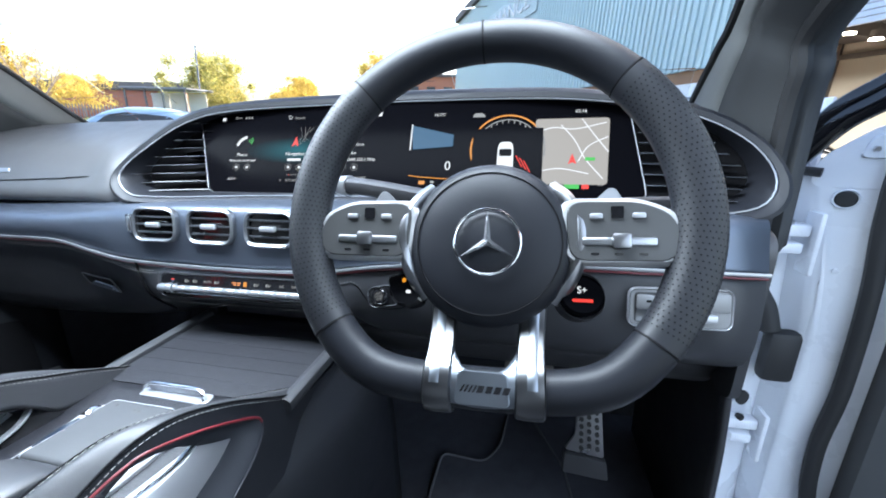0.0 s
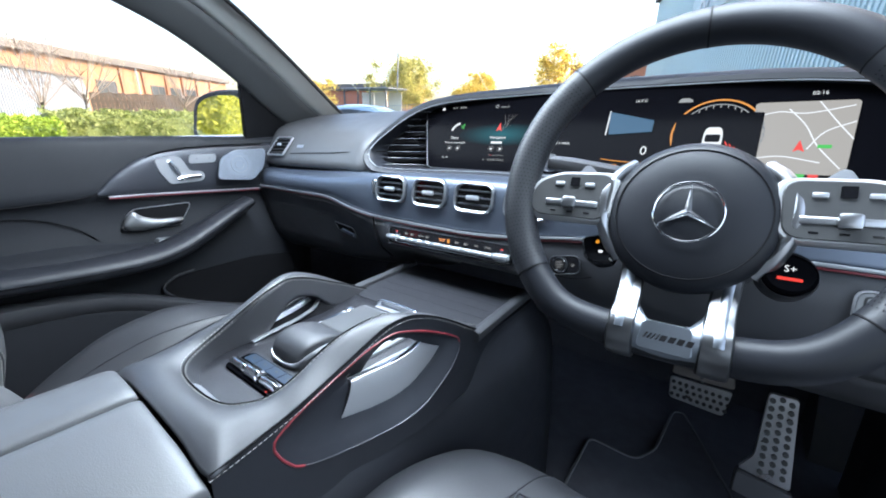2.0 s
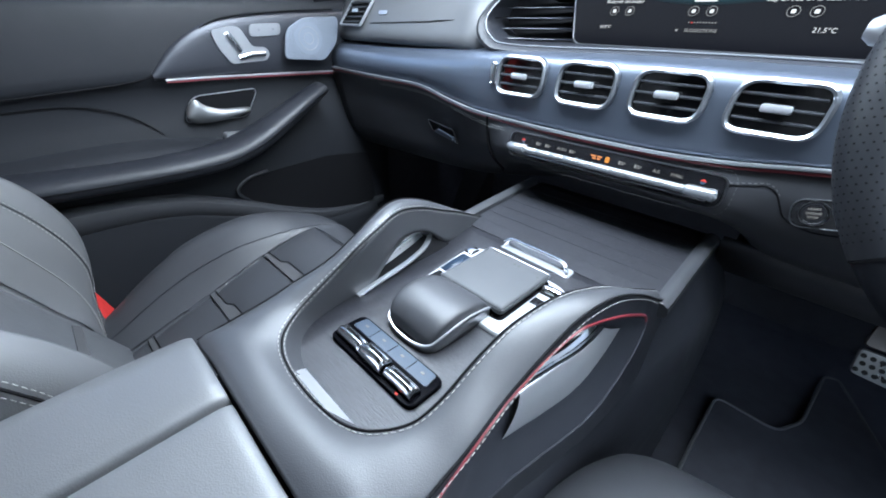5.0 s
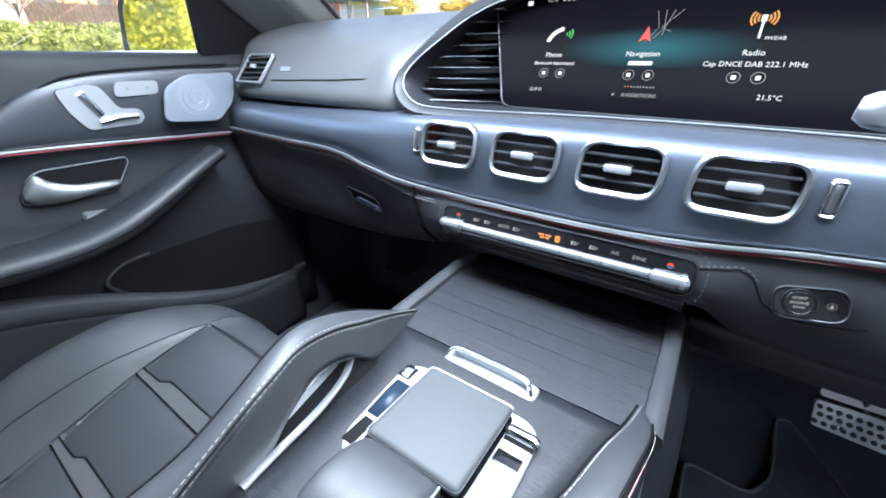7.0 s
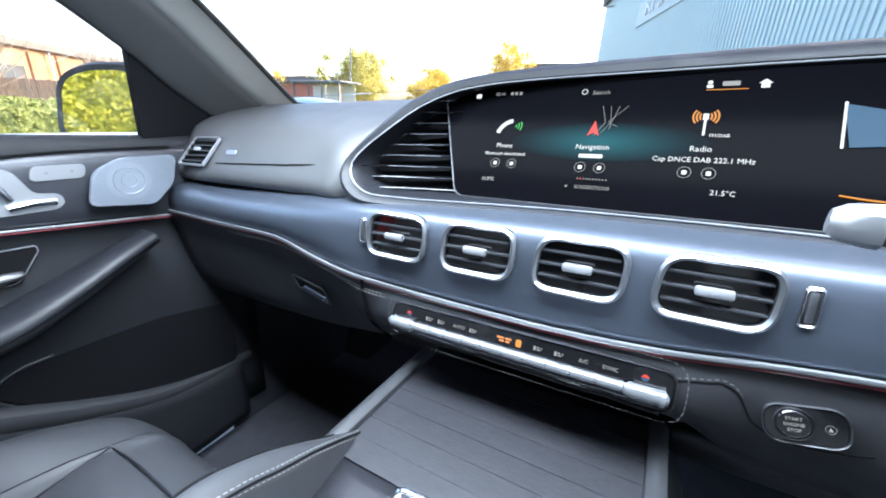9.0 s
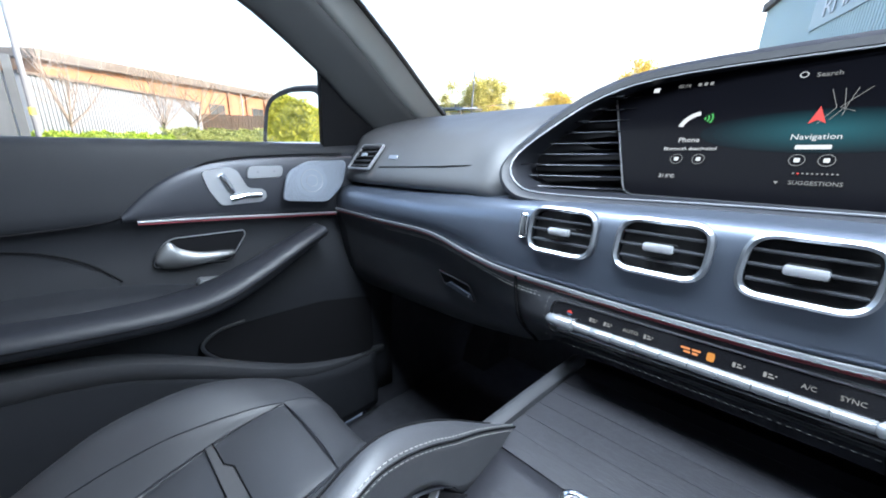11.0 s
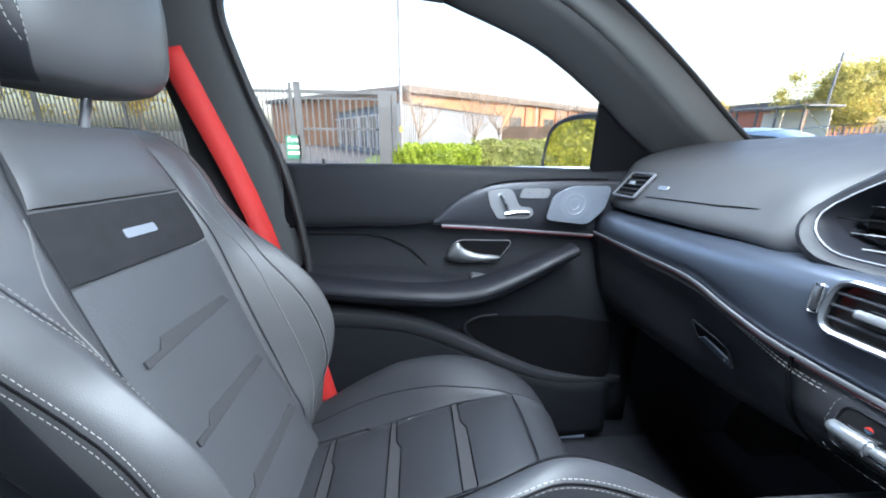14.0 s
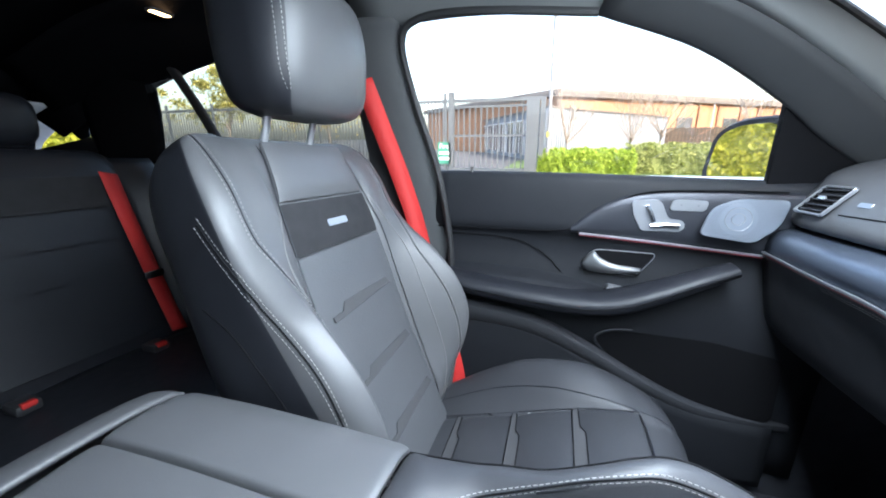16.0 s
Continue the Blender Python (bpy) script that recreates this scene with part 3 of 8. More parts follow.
glove = plane_at((-0.372, 0.7855, 1.018), (1, -0.10, -0.10), (0, -0.25, 1))
gp = rounded([(-0.0475, 0.010), (0.037, 0.012), (0.050, -0.018), (-0.034, -0.014)], 0.005)
# no real hollow: a near-black plate carries the recess's shade
pull = part("glovebox_pull", plate(gp, 0.0015, glove), SEAM, dash, "recessed glovebox pull")
part("pull_rim", ring(gp, 0.0016, 0.003, glove), LEATHER, pull)
part("latch", plate(rounded([(-0.026, -0.011), (0.044, -0.0145), (0.040, -0.004), (-0.012, -0.001)], 0.002), 0.005, glove, 0.001), SATIN, pull, "satin latch")
part("lock", plate([(0.036 + 0.0018 * math.cos(q), -0.0095 + 0.0018 * math.sin(q)) for q in [2 * math.pi * i / 10 for i in range(10)]], 0.0055, glove), BRIGHT, pull)

# four middle vents
def vent(x, y, z, w, h, m=None):
    m = m or plane_at((x, y, z), (1, 0, 0), (0, 0.1, 1))
    out = rounded([(-w / 2 + 0.006, h / 2), (w / 2, h / 2), (w / 2 - 0.004, -h / 2), (-w / 2, -h / 2)][::-1], 0.0225, 8)
    v = part("air_vent", ring(out, 0.0056, 0.010, m), VENT_FRAME, dash, "silver-framed air vent with black slats")
    part("duct", plate([p * 0.93 for p in out], 0.0015, m), GLOSS, v)
    for k in (-1.0, 0.0, 1.0):
        part("slat", block(0, k * h / 4.6, 0.004, w - 0.016 - abs(k) * 0.003, 0.0030, 0.005, 0.0012), VENT_SLAT, v).data.transform(FRAME[0] @ m @ FRAME[0].inverted())
    part("tab", block(0, 0.0, 0.0085, w * 0.30, 0.0085, 0.007, 0.0025), BRIGHT, v, "chrome tab").data.transform(FRAME[0] @ m @ FRAME[0].inverted())
    return v


for x in (-0.160, -0.053, 0.053, 0.160):
    vent(x, 0.7505, 1.146, 0.092, 0.058)
for x in (-0.214, 0.220):
    m = plane_at((x, 0.7505, 1.146), (1, 0, 0), (0, 0.1, 1))
    roller = part("vent_roller", ring(rounded(rect(0.012, 0.032), 0.004), 0.0025, 0.004, m), CHROME, dash, "chrome-edged vent roller")
    part("wheel", block(0, 0, 0.001, 0.006, 0.025, 0.008, 0.002), SILVER, roller).data.transform(FRAME[0] @ m @ FRAME[0].inverted())
# end vent by the passenger's door
m = plane_at((-0.680, 0.8165, 1.2245), (1, 0.02, 0.02), (0.0, 0.66, 1))
side = part("side_vent", ring(rounded([(-0.056, -0.030), (0.030, -0.032), (0.050, 0.030), (-0.032, 0.032)], 0.007), 0.004, 0.006, m), BRIGHT, dash, "silver-framed side vent")
part("duct", plate(rounded([(-0.053, -0.027), (0.028, -0.029), (0.047, 0.027), (-0.030, 0.029)], 0.006), 0.0015, m), SEAM, side)
for k in range(5):
    part("slat", block(-0.002 + (k - 2) * 0.003, (k - 2) * 0.011, 0.004, 0.070, 0.0035, 0.004, 0.001), PLASTIC, side).data.transform(FRAME[0] @ m @ FRAME[0].inverted())
part("tab", block(-0.002, 0.002, 0.008, 0.018, 0.008, 0.006, 0.002), BRIGHT, side).data.transform(FRAME[0] @ m @ FRAME[0].inverted())
part("airbag_badge", plate(rounded(rect(0.030, 0.009), 0.003), 0.0015, plane_at((-0.590, 0.8215, 1.226), (1, 0, 0), (0, 0.62, 1)), 0.0005), SILVER_PAINT, dash, "small pale badge")

# hood round the screens
HOOD = spline([(-0.288, 0, 1.218), (-0.262, 0, 1.181), (-0.20, 0, 1.171), (0.0, 0, 1.170), (0.3, 0, 1.168), (0.6, 0, 1.166), (0.68, 0, 1.167), (0.728, 0, 1.183), (0.742, 0, 1.222), (0.715, 0, 1.272), (0.645, 0, 1.313), (0.5, 0, 1.341), (0.3, 0, 1.349), (0.1, 0, 1.348), (-0.1, 0, 1.340), (-0.19, 0, 1.318), (-0.252, 0, 1.270)], 4, True)
MID = Vector((0.217, 0, 1.258))


def lip(p, inset, deep):
    """A point of the hood's front edge, drawn in by inset and set back by deep."""
    d = Vector((p.x - MID.x, 0, p.z - MID.z))
    k = Vector((d.x / 0.5, 0, d.z / 0.085))
    q = p - Vector((k.x * inset / max(0.3, k.length), 0, k.z * inset / max(0.3, k.length)))
    s = min(1.1, abs(q.x - MID.x) / 0.5)
    return Vector((q.x, 0.812 - 0.05 * s * s + (q.z - 1.17) * 0.58 + deep, q.z))


hood = part("screen_hood", sheet([[lip(p, -0.004, 0.20) - Vector((0, 0, 0.02)) for p in HOOD], [lip(p, -0.004, 0.10) for p in HOOD], [lip(p, -0.003, 0.02) for p in HOOD], [lip(p, 0.0, 0.004) for p in HOOD], [lip(p, 0.006, 0) for p in HOOD], [lip(p, 0.014, 0.003) for p in HOOD], [lip(p, 0.018, 0.02) for p in HOOD], [lip(p, 0.022, 0.07) for p in HOOD]], True), LEATHER_DARK, dash, "stitched black hood round the screens")
part("silver_outline", rod([lip(p, 0.0165, 0.004) for p in HOOD], 0.0011, 6, True, (0, 1, 0)), SILVER_PAINT, hood, "thin silver outline")
part("back_panel", sheet([[lip(p, 0.0175, 0.06) for p in HOOD], [lip(p, 0.09, 0.06) for p in HOOD]], True), SEAM, hood)
for k in range(9):
    z = 1.190 + k * 0.0145
    y = 0.835 + (z - 1.17) * 0.5
    inl = -0.264 + 0.012 * abs(k - 2.2) ** 1.25 * (1.0 if k > 2 else 0.5)
    part("grille_slat", sweep(spline([(inl, y - 0.025, z), (-0.21, y - 0.012, z), (-0.13, y + 0.006, z)], 3), 0.012, 0.0028), GLOSS, hood, "glossy black grille slat")
    part("slat_edge", rod(spline([(inl, y - 0.032, z), (-0.21, y - 0.019, z), (-0.14, y - 0.001, z)], 3), 0.0005, 5), SLAT_EDGE, hood)
    inr = 0.712 - 0.010 * abs(k - 2.2) ** 1.25 * (1.0 if k > 2 else 0.5)
    part("grille_slat", sweep(spline([(0.59, y + 0.006, z), (0.65, y - 0.01, z), (inr, y - 0.03, z)], 3), 0.012, 0.0028), GLOSS, hood, "glossy black grille slat")
    part("slat_edge", rod(spline([(0.59, y - 0.001, z), (0.65, y - 0.017, z), (inr, y - 0.037, z)], 3), 0.0005, 5), SLAT_EDGE, hood)

# the wide screen
PANE = plane_at((0, 0.827, 1.17), (1, 0, 0), (0, 0.55, 1))
glass_out = rounded([(-0.126, 0.019), (0.598, 0.019), (0.572, 0.186), (-0.186, 0.184)], 0.014)
display = part("display", plate(glass_out, 0.002, PANE @ Matrix.Translation((0, 0, -0.001))), SCREEN, dash, "wide glossy black twin display, switched on")
part("bezel", ring(rounded([(-0.129, 0.017), (0.601, 0.017), (0.574, 0.189), (-0.189, 0.187)], 0.015), 0.0018, 0.003, PANE @ Matrix.Translation((0, 0, -0.001))), HANDLE, display)
LIFT = [0.0022]


def on_screen(x, y, lift=0.0):
    return PANE @ Matrix.Translation((x, y, LIFT[0] + lift))


def mark(name, bm, mat):
    return part(name, bm, mat, display, smooth=0)


def words(text, x, y, size, mat=GLOW_WHITE, align="CENTER"):
    mark("screen_text", lettering(text, size, on_screen(x, y), 0.0001, align), mat)


def bar(x, y, w, h, mat=GLOW_WHITE, r=0.001, lift=0.0):
    mark("screen_mark", plate(rounded(rect(w, h), r, 3), 0.0003, on_screen(x, y, lift)), mat)


def hoop(x, y, r, w, mat, a0=0, a1=360, lift=0.0):
    n = 40
    full = a1 - a0 >= 360
    pts = [(math.cos(radians(a0 + (a1 - a0) * i / n)), math.sin(radians(a0 + (a1 - a0) * i / n))) for i in range(n + (0 if full else 1))]
    rows = [[Vector((c * q, s * q, 0.0003)) for c, s in pts] for q in (r, r - w)]
    bm = sheet(rows, full)
    bm.transform(on_screen(x, y, lift))
    mark("screen_ring", bm, mat)


def shape(points, x, y, mat, lift=0.0):
    mark("screen_mark", plate(points, 0.0003, on_screen(x, y, lift)), mat)


words("Phone", -0.074, 0.090, 0.0086)
words("Bluetooth deactivated", -0.071, 0.079, 0.0060)
words("Navigation", 0.033, 0.091, 0.0086)
bar(0.033, 0.080, 0.026, 0.0045)
words("Radio", 0.138, 0.092, 0.0086)
words("Cap DNCE DAB 222.1 MHz", 0.140, 0.080, 0.0076)
words("21.5°C", -0.086, 0.044, 0.0058)
words("21.5°C", 0.162, 0.046, 0.0074)
words("SUGGESTIONS", 0.041, 0.042, 0.0058, GLOW_GREY)
shape([(-0.002, 0.001), (0.002, 0.001), (0, -0.002)][::-1], 0.013, 0.042, GLOW_GREY)
for k in range(10):
    bar(0.024 + k * 0.0034, 0.052, 0.0016, 0.0016, GLOW_RED if k == 1 else GLOW_GREY, 0.0007)
words("Search", 0.031, 0.160, 0.0072, GLOW_GREY)
hoop(0.012, 0.1615, 0.0035, 0.0008, GLOW_WHITE)
bar(-0.127, 0.161, 0.007, 0.006)
words("02:16", -0.096, 0.163, 0.006, GLOW_GREY)
for k in range(3):
    bar(-0.080 + k * 0.006, 0.163, 0.0035, 0.004, GLOW_GREY)
bar(0.155, 0.165, 0.015, 0.005, GLOW_GREY)
hoop(0.137, 0.167, 0.0022, 0.0022, GLOW_WHITE)
bar(0.137, 0.1625, 0.006, 0.0035, GLOW_WHITE, 0.0015)
bar(0.152, 0.1585, 0.036, 0.0006, GLOW_AMBER, 0.0002)
shape([(-0.0035, -0.004), (0.0035, -0.004), (0.0035, 0.001), (0.0055, 0.001), (0, 0.0055), (-0.0055, 0.001), (-0.0035, 0.001)], 0.183, 0.163, GLOW_WHITE)
for x in (-0.081, -0.059, 0.024, 0.045, 0.127, 0.148):
    hoop(x, 0.066, 0.0062, 0.0006, GLOW_GREY)
    bar(x, 0.066, 0.0045, 0.0045, GLOW_WHITE, 0.001)
hoop(-0.066, 0.103, 0.024, 0.0055, GLOW_WHITE, 100, 168)
for r in (0.004, 0.0075, 0.011):
    hoop(-0.067, 0.117, r, 0.0016, GLOW_GREEN, -35, 35)
shape([(-0.0065, -0.009), (0, -0.005), (0.0065, -0.009), (0, 0.010)], 0.031, 0.114, GLOW_RED, 0.0004)
for k in range(4):
    mark("road_line", rod([on_screen(0.031 + 0.008 * k, 0.105 + 0.004 * k) @ Vector((0, 0, 0)), on_screen(0.042 + 0.008 * k * (1 - k * 0.3), 0.122) @ Vector((0, 0, 0)), on_screen(0.036 + 0.009 * k, 0.142) @ Vector((0, 0, 0))], 0.00026, 4, up=(0, 1, 0)), GLOW_GREY)
for k in range(16):
    w = 0.21 * (1 - (k / 17) ** 0.75)
    shape([(-w / 2 * math.cos(q), 0.024 * (1 - k / 17) * math.sin(q)) for q in [2 * math.pi * i / 28 for i in range(28)]], 0.040, 0.098, material("screen_haze", (0.002, 0.003, 0.004), 0.16, emit=(0.03, 0.22, 0.27), power=0.004 + 0.0055 * k, mottle=0, wear=0, spec=0.005), -0.0012 + 0.00004 * k)
bar(0.138, 0.116, 0.0022, 0.018)
bar(0.138, 0.128, 0.0050, 0.007)
words("FM/DAB", 0.152, 0.107, 0.005)
for k, r in enumerate((0.006, 0.009, 0.012)):
    hoop(0.138, 0.128, r, 0.0016, GLOW_AMBER, -40, 40)
    hoop(0.138, 0.128, r, 0.0016, GLOW_AMBER, 140, 220)
# instruments
words("14.5°C", 0.288, 0.158, 0.0068)
shape([(-0.010, -0.003), (0.010, -0.003), (0.009, 0.001), (0.004, 0.004), (-0.006, 0.004), (-0.009, 0.001)], 0.353, 0.155, GLOW_GREY)
words("02:16", 0.509, 0.158, 0.0075)
words("0", 0.308, 0.068, 0.022)
shape([(0, 0), (0.072, -0.018), (0.072, -0.038), (0.006, -0.043)][::-1], 0.242, 0.140, GLOW_BLUE)
bar(0.243, 0.119, 0.0022, 0.046, GLOW_WHITE)
hoop(0.400, 0.097, 0.058, 0.0028, GLOW_AMBER, 40, 215)
hoop(0.400, 0.097, 0.058, 0.0028, GLOW_BLUE, -40, 40)
hoop(0.400, 0.097, 0.050, 0.0016, GLOW_GREY, 20, 160)
for k in range(13):
    q = radians(20 + k * 11.6)
    bar(0.400 + 0.046 * math.cos(q), 0.097 + 0.046 * math.sin(q), 0.0016, 0.0045, GLOW_GREY)
shape(rounded(rect(0.108, 0.092), 0.002), 0.400, 0.085, SCREEN, 0.0006)
shape(rounded([(-0.013, -0.045), (0.013, -0.045), (0.012, 0.012), (0.009, 0.022), (-0.009, 0.022), (-0.012, 0.012)], 0.006), 0.398, 0.086, GLOW_WHITE, 0.0011)
shape(rounded(rect(0.019, 0.012), 0.003), 0.398, 0.090, SCREEN, 0.0015)
for k in range(3):
    mark("screen_mark", rod([on_screen(0.414 + 0.006 * k, 0.085 - 0.004 * k, 0.0012) @ Vector((0, 0, 0)), on_screen(0.424 + 0.006 * k, 0.066 - 0.004 * k, 0.0012) @ Vector((0, 0, 0))], 0.0008, 4, up=(0, 1, 0)), GLOW_RED)
bar(0.444, 0.125, 0.012, 0.010, SCREEN, 0.001, 0.0012)
words("×", 0.444, 0.126, 0.013, GLOW_AMBER)
shape(rounded([(-0.050, -0.055), (0.052, -0.055), (0.056, 0.052), (-0.052, 0.052)], 0.006), 0.494, 0.094, GLOW_MAP)
for pts in (((0.445, 0.124), (0.47, 0.131), (0.50, 0.128), (0.545, 0.138)), ((0.48, 0.135), (0.50, 0.11), (0.515, 0.08), (0.54, 0.048)), ((0.548, 0.115), (0.52, 0.10), (0.505, 0.075)), ((0.51, 0.145), (0.53, 0.115), (0.548, 0.09)), ((0.45, 0.06), (0.48, 0.064), (0.52, 0.056))):
    mark("map_road", sweep([on_screen(p.x, p.y, 0.0006) @ Vector((0, 0, 0)) for p in spline([(*q, 0) for q in pts], 5)], 0.0016, 0.0003, (0, -1, 0.55), 6), GLOW_WHITE)
shape([(-0.006, -0.008), (0, -0.005), (0.006, -0.008), (0, 0.009)], 0.497, 0.079, GLOW_RED, 0.0009)
bar(0.522, 0.079, 0.014, 0.005, GLOW_GREEN, 0.001, 0.0009)
bar(0.497, 0.036, 0.021, 0.007, GLOW_GREEN)
bar(0.516, 0.036, 0.010, 0.007, GLOW_RED)
words("P", 0.537, 0.044, 0.008)
hoop(0.537, 0.044, 0.0068, 0.0006, GLOW_GREY)
bar(0.268, 0.040, 0.010, 0.006, GLOW_AMBER)
bar(0.285, 0.041, 0.006, 0.004, GLOW_GREY)
mark("screen_ring", rod([on_screen(p.x, p.y) @ Vector((0, 0, 0)) for p in spline([(0.245, 0.052, 0), (0.27, 0.049, 0), (0.32, 0.047, 0), (0.35, 0.055, 0)], 5)], 0.0007, 4, up=(0, 1, 0)), GLOW_AMBER)

# climate strip
CL = plane_at((-0.004, 0.7320, 1.050), (1, 0, 0.012), (0, 0.28, 1))
clim = part("climate_panel", plate(rounded(rect(0.302, 0.035), 0.011), 0.004, CL, 0.001), GLOSS, dash, "gloss black climate strip with chrome toggles")
part("frame", ring(rounded(rect(0.306, 0.039), 0.013), 0.0014, 0.0055, CL), SILVER_DARK, clim)
for k in range(10):
    x = -0.111 + k * 0.0235
    part("toggle", rod([(x - 0.0107, -0.005, 0.0055), (x - 0.0100, -0.005, 0.0075), (x + 0.0100, -0.005, 0.0075), (x + 0.0107, -0.005, 0.0055)], 0.0052, 12), STRIP_KEY, clim, "chrome toggle key").data.transform(FRAME[0] @ CL @ FRAME[0].inverted())
for x in (-0.134, 0.130):
    part("rocker", join(rod([(x - 0.0125, -0.0045, 0.008), (x - 0.0115, -0.0045, 0.0095), (x + 0.0115, -0.0045, 0.0095), (x + 0.0125, -0.0045, 0.008)], 0.0072, 14), rod([(x + 0.011, -0.0045, 0.0095), (x + 0.015, -0.0045, 0.0095)], 0.0080, 14)), STRIP_KEY, clim, "chrome temperature rocker").data.transform(FRAME[0] @ CL @ FRAME[0].inverted())
part("ledge", block(0, -0.0125, 0.006, 0.275, 0.0018, 0.004, 0.0007), SILVER_DARK, clim).data.transform(FRAME[0] @ CL @ FRAME[0].inverted())


def on_strip(x, y):
    return CL @ Matrix.Translation((x, y, 0.0042))


for text, x in (("AUTO", -0.060), ("A/C", 0.075), ("SYNC", 0.099)):
    part("strip_text", lettering(text, 0.0055, on_strip(x, 0.0075), 0.0001), GLOW_GREY, clim, smooth=0)
STRIP_AMBER = glow("strip_dim_amber", (1, 0.36, 0.10), 0.14)
for x in (-0.100, -0.084, -0.043, 0.030, 0.051):
    for dx, dy, w, h in ((-0.0028, 0.0, 0.0022, 0.0044), (0.0006, 0.0012, 0.0030, 0.0012), (0.0012, -0.0012, 0.0042, 0.0012), (0.0042, 0.0008, 0.0014, 0.0014)):
        part("strip_icon", plate(rounded(rect(w, h), 0.0005, 2), 0.0002, on_strip(x + dx, 0.0075 + dy)), GLOW_GREY, clim, smooth=0)
for dx, dy, w in ((-0.0042, 0.0016, 0.0078), (0.0046, 0.0016, 0.0070), (-0.0026, -0.0016, 0.0056), (0.0040, -0.0016, 0.0046)):
    part("strip_icon", plate(rounded(rect(w, 0.0020), 0.0005, 2), 0.0002, on_strip(-0.006 + dx, 0.0075 + dy)), STRIP_AMBER, clim, smooth=0)
part("strip_icon", plate(rounded(rect(0.006, 0.008), 0.002, 3), 0.0002, on_strip(0.010, 0.0075)), GLOW_AMBER, clim, smooth=0)
for x in (-0.128, 0.128):
    part("strip_icon", plate([(-0.0038, 0), (0.0038, 0), (0.0010, 0.0026), (-0.0010, 0.0026)], 0.0002, on_strip(x, 0.0082)), GLOW_RED, clim, smooth=0)
    part("strip_icon", plate([(-0.0010, -0.0026), (0.0010, -0.0026), (0.0038, 0), (-0.0038, 0)], 0.0002, on_strip(x, 0.0075)), GLOW_BLUE, clim, smooth=0)
sur = [CL @ Vector((p.x, p.y, 0.001)) for p in rounded(rect(0.322, 0.056), 0.02)]
part("stitching", stitches(sur[3:] + sur[:1], 0.003, 0.003, 0.00028), THREAD_DARK, clim, "pale stitching")

# engine start button and light switches
SB = plane_at((0.234, 0.7405, 1.054), (1, 0, 0.22), (0, 0.28, 1))
start = part("start_button", plate(rounded(rect(0.050, 0.0285), 0.0125), 0.003, SB @ Matrix.Translation((0.001, -0.0015, 0)), 0.001), GLOSS, dash, "black engine start button in a chrome frame")
part("frame", ring(rounded(rect(0.0525, 0.031), 0.0138, 8), 0.0013, 0.004, SB @ Matrix.Translation((0.001, -0.0015, 0))), SILVER, start)
disc_ = [(math.cos(q), math.sin(q)) for q in [2 * math.pi * i / 40 for i in range(40)]]
part("cap", plate([(-0.006 + 0.0118 * c, -0.0008 + 0.0118 * e_) for c, e_ in disc_], 0.006, SB, 0.002), GLOSS, start)
part("cap_ring", ring([(-0.006 + 0.0128 * c, -0.0008 + 0.0128 * e_) for c, e_ in disc_], 0.0010, 0.0055, SB), SILVER, start)
for text, y in (("START", 0.0036), ("ENGINE", -0.0008), ("STOP", -0.0050)):
    part("button_text", lettering(text, 0.0036, SB @ Matrix.Translation((-0.006, y, 0.0062)), 0.0001), GLOW_GREY, start, smooth=0)
part("button_icon", ring([(0.0155 + 0.0034 * c, -0.002 + 0.0034 * e_) for c, e_ in disc_], 0.0007, 0.0033, SB), GLOW_GREY, start, smooth=0)
part("button_icon", plate([(0.0155 - 0.0014, -0.0034), (0.0155 + 0.0014, -0.0034), (0.0155, -0.0002)], 0.0033, SB), GLOW_GREY, start, smooth=0)
low_tree = tree_of(along(lower))
brow = laid(low_tree, spline([SB @ Vector((x, y, 0)) for x, y in ((-0.083, 0.0235), (-0.062, 0.0245), (-0.047, 0.0235), (-0.039, 0.016), (-0.035, 0.004), (-0.031, -0.010), (-0.022, -0.021), (-0.009, -0.0275), (0.006, -0.0295), (0.022, -0.028), (0.040, -0.0245))], 6), 0.0004)
part("seam", rod(brow, 0.0011, 6, False, (0, 1, 0)), SEAM, dash, "seam round the start button")
part("stitching", stitches([p + Vector((0, -0.0009, 0.0035)) for p in brow[:22]], 0.003, 0.0025), THREAD_DARK, dash, "grey stitching")
SW = plane_at((0.622, 0.7315, 1.0705), (1, 0, 0.03), (0, 0.2, 1))


def on_switch(bm):
    bm.transform(SW)
    return bm


switch = part("light_switch", plate(rounded(rect(0.113, 0.046), 0.010), 0.004, SW, 0.001), SWITCHM, dash, "silver light and parking-brake switch panel")
part("frame", ring(rounded(rect(0.117, 0.050), 0.012), 0.0018, 0.0055, SW), BRIGHT, switch)
part("key_well", plate(rounded(rect(0.030, 0.038), 0.005), 0.0045, SW @ Matrix.Translation((-0.036, 0, 0))), PLASTIC, switch)
part("brake_key", on_switch(block(-0.036, 0.0075, 0.007, 0.027, 0.019, 0.006, 0.003)), SWITCHM, switch)
part("brake_pull", on_switch(sheet([[(-0.049, -0.002, 0.008), (-0.023, -0.002, 0.008)], [(-0.049, -0.010, 0.0045), (-0.023, -0.010, 0.0045)], [(-0.049, -0.017, 0.0065), (-0.023, -0.017, 0.0065)]])), HANDLE, switch, "hollow pull of the parking brake")
part("key", on_switch(block(0.034, 0.0085, 0.0045, 0.040, 0.022, 0.002, 0.0008)), SWITCHM, switch)
part("key", on_switch(block(0.030, -0.011, 0.0055, 0.022, 0.010, 0.005, 0.0015)), SILVER_PAINT, switch)
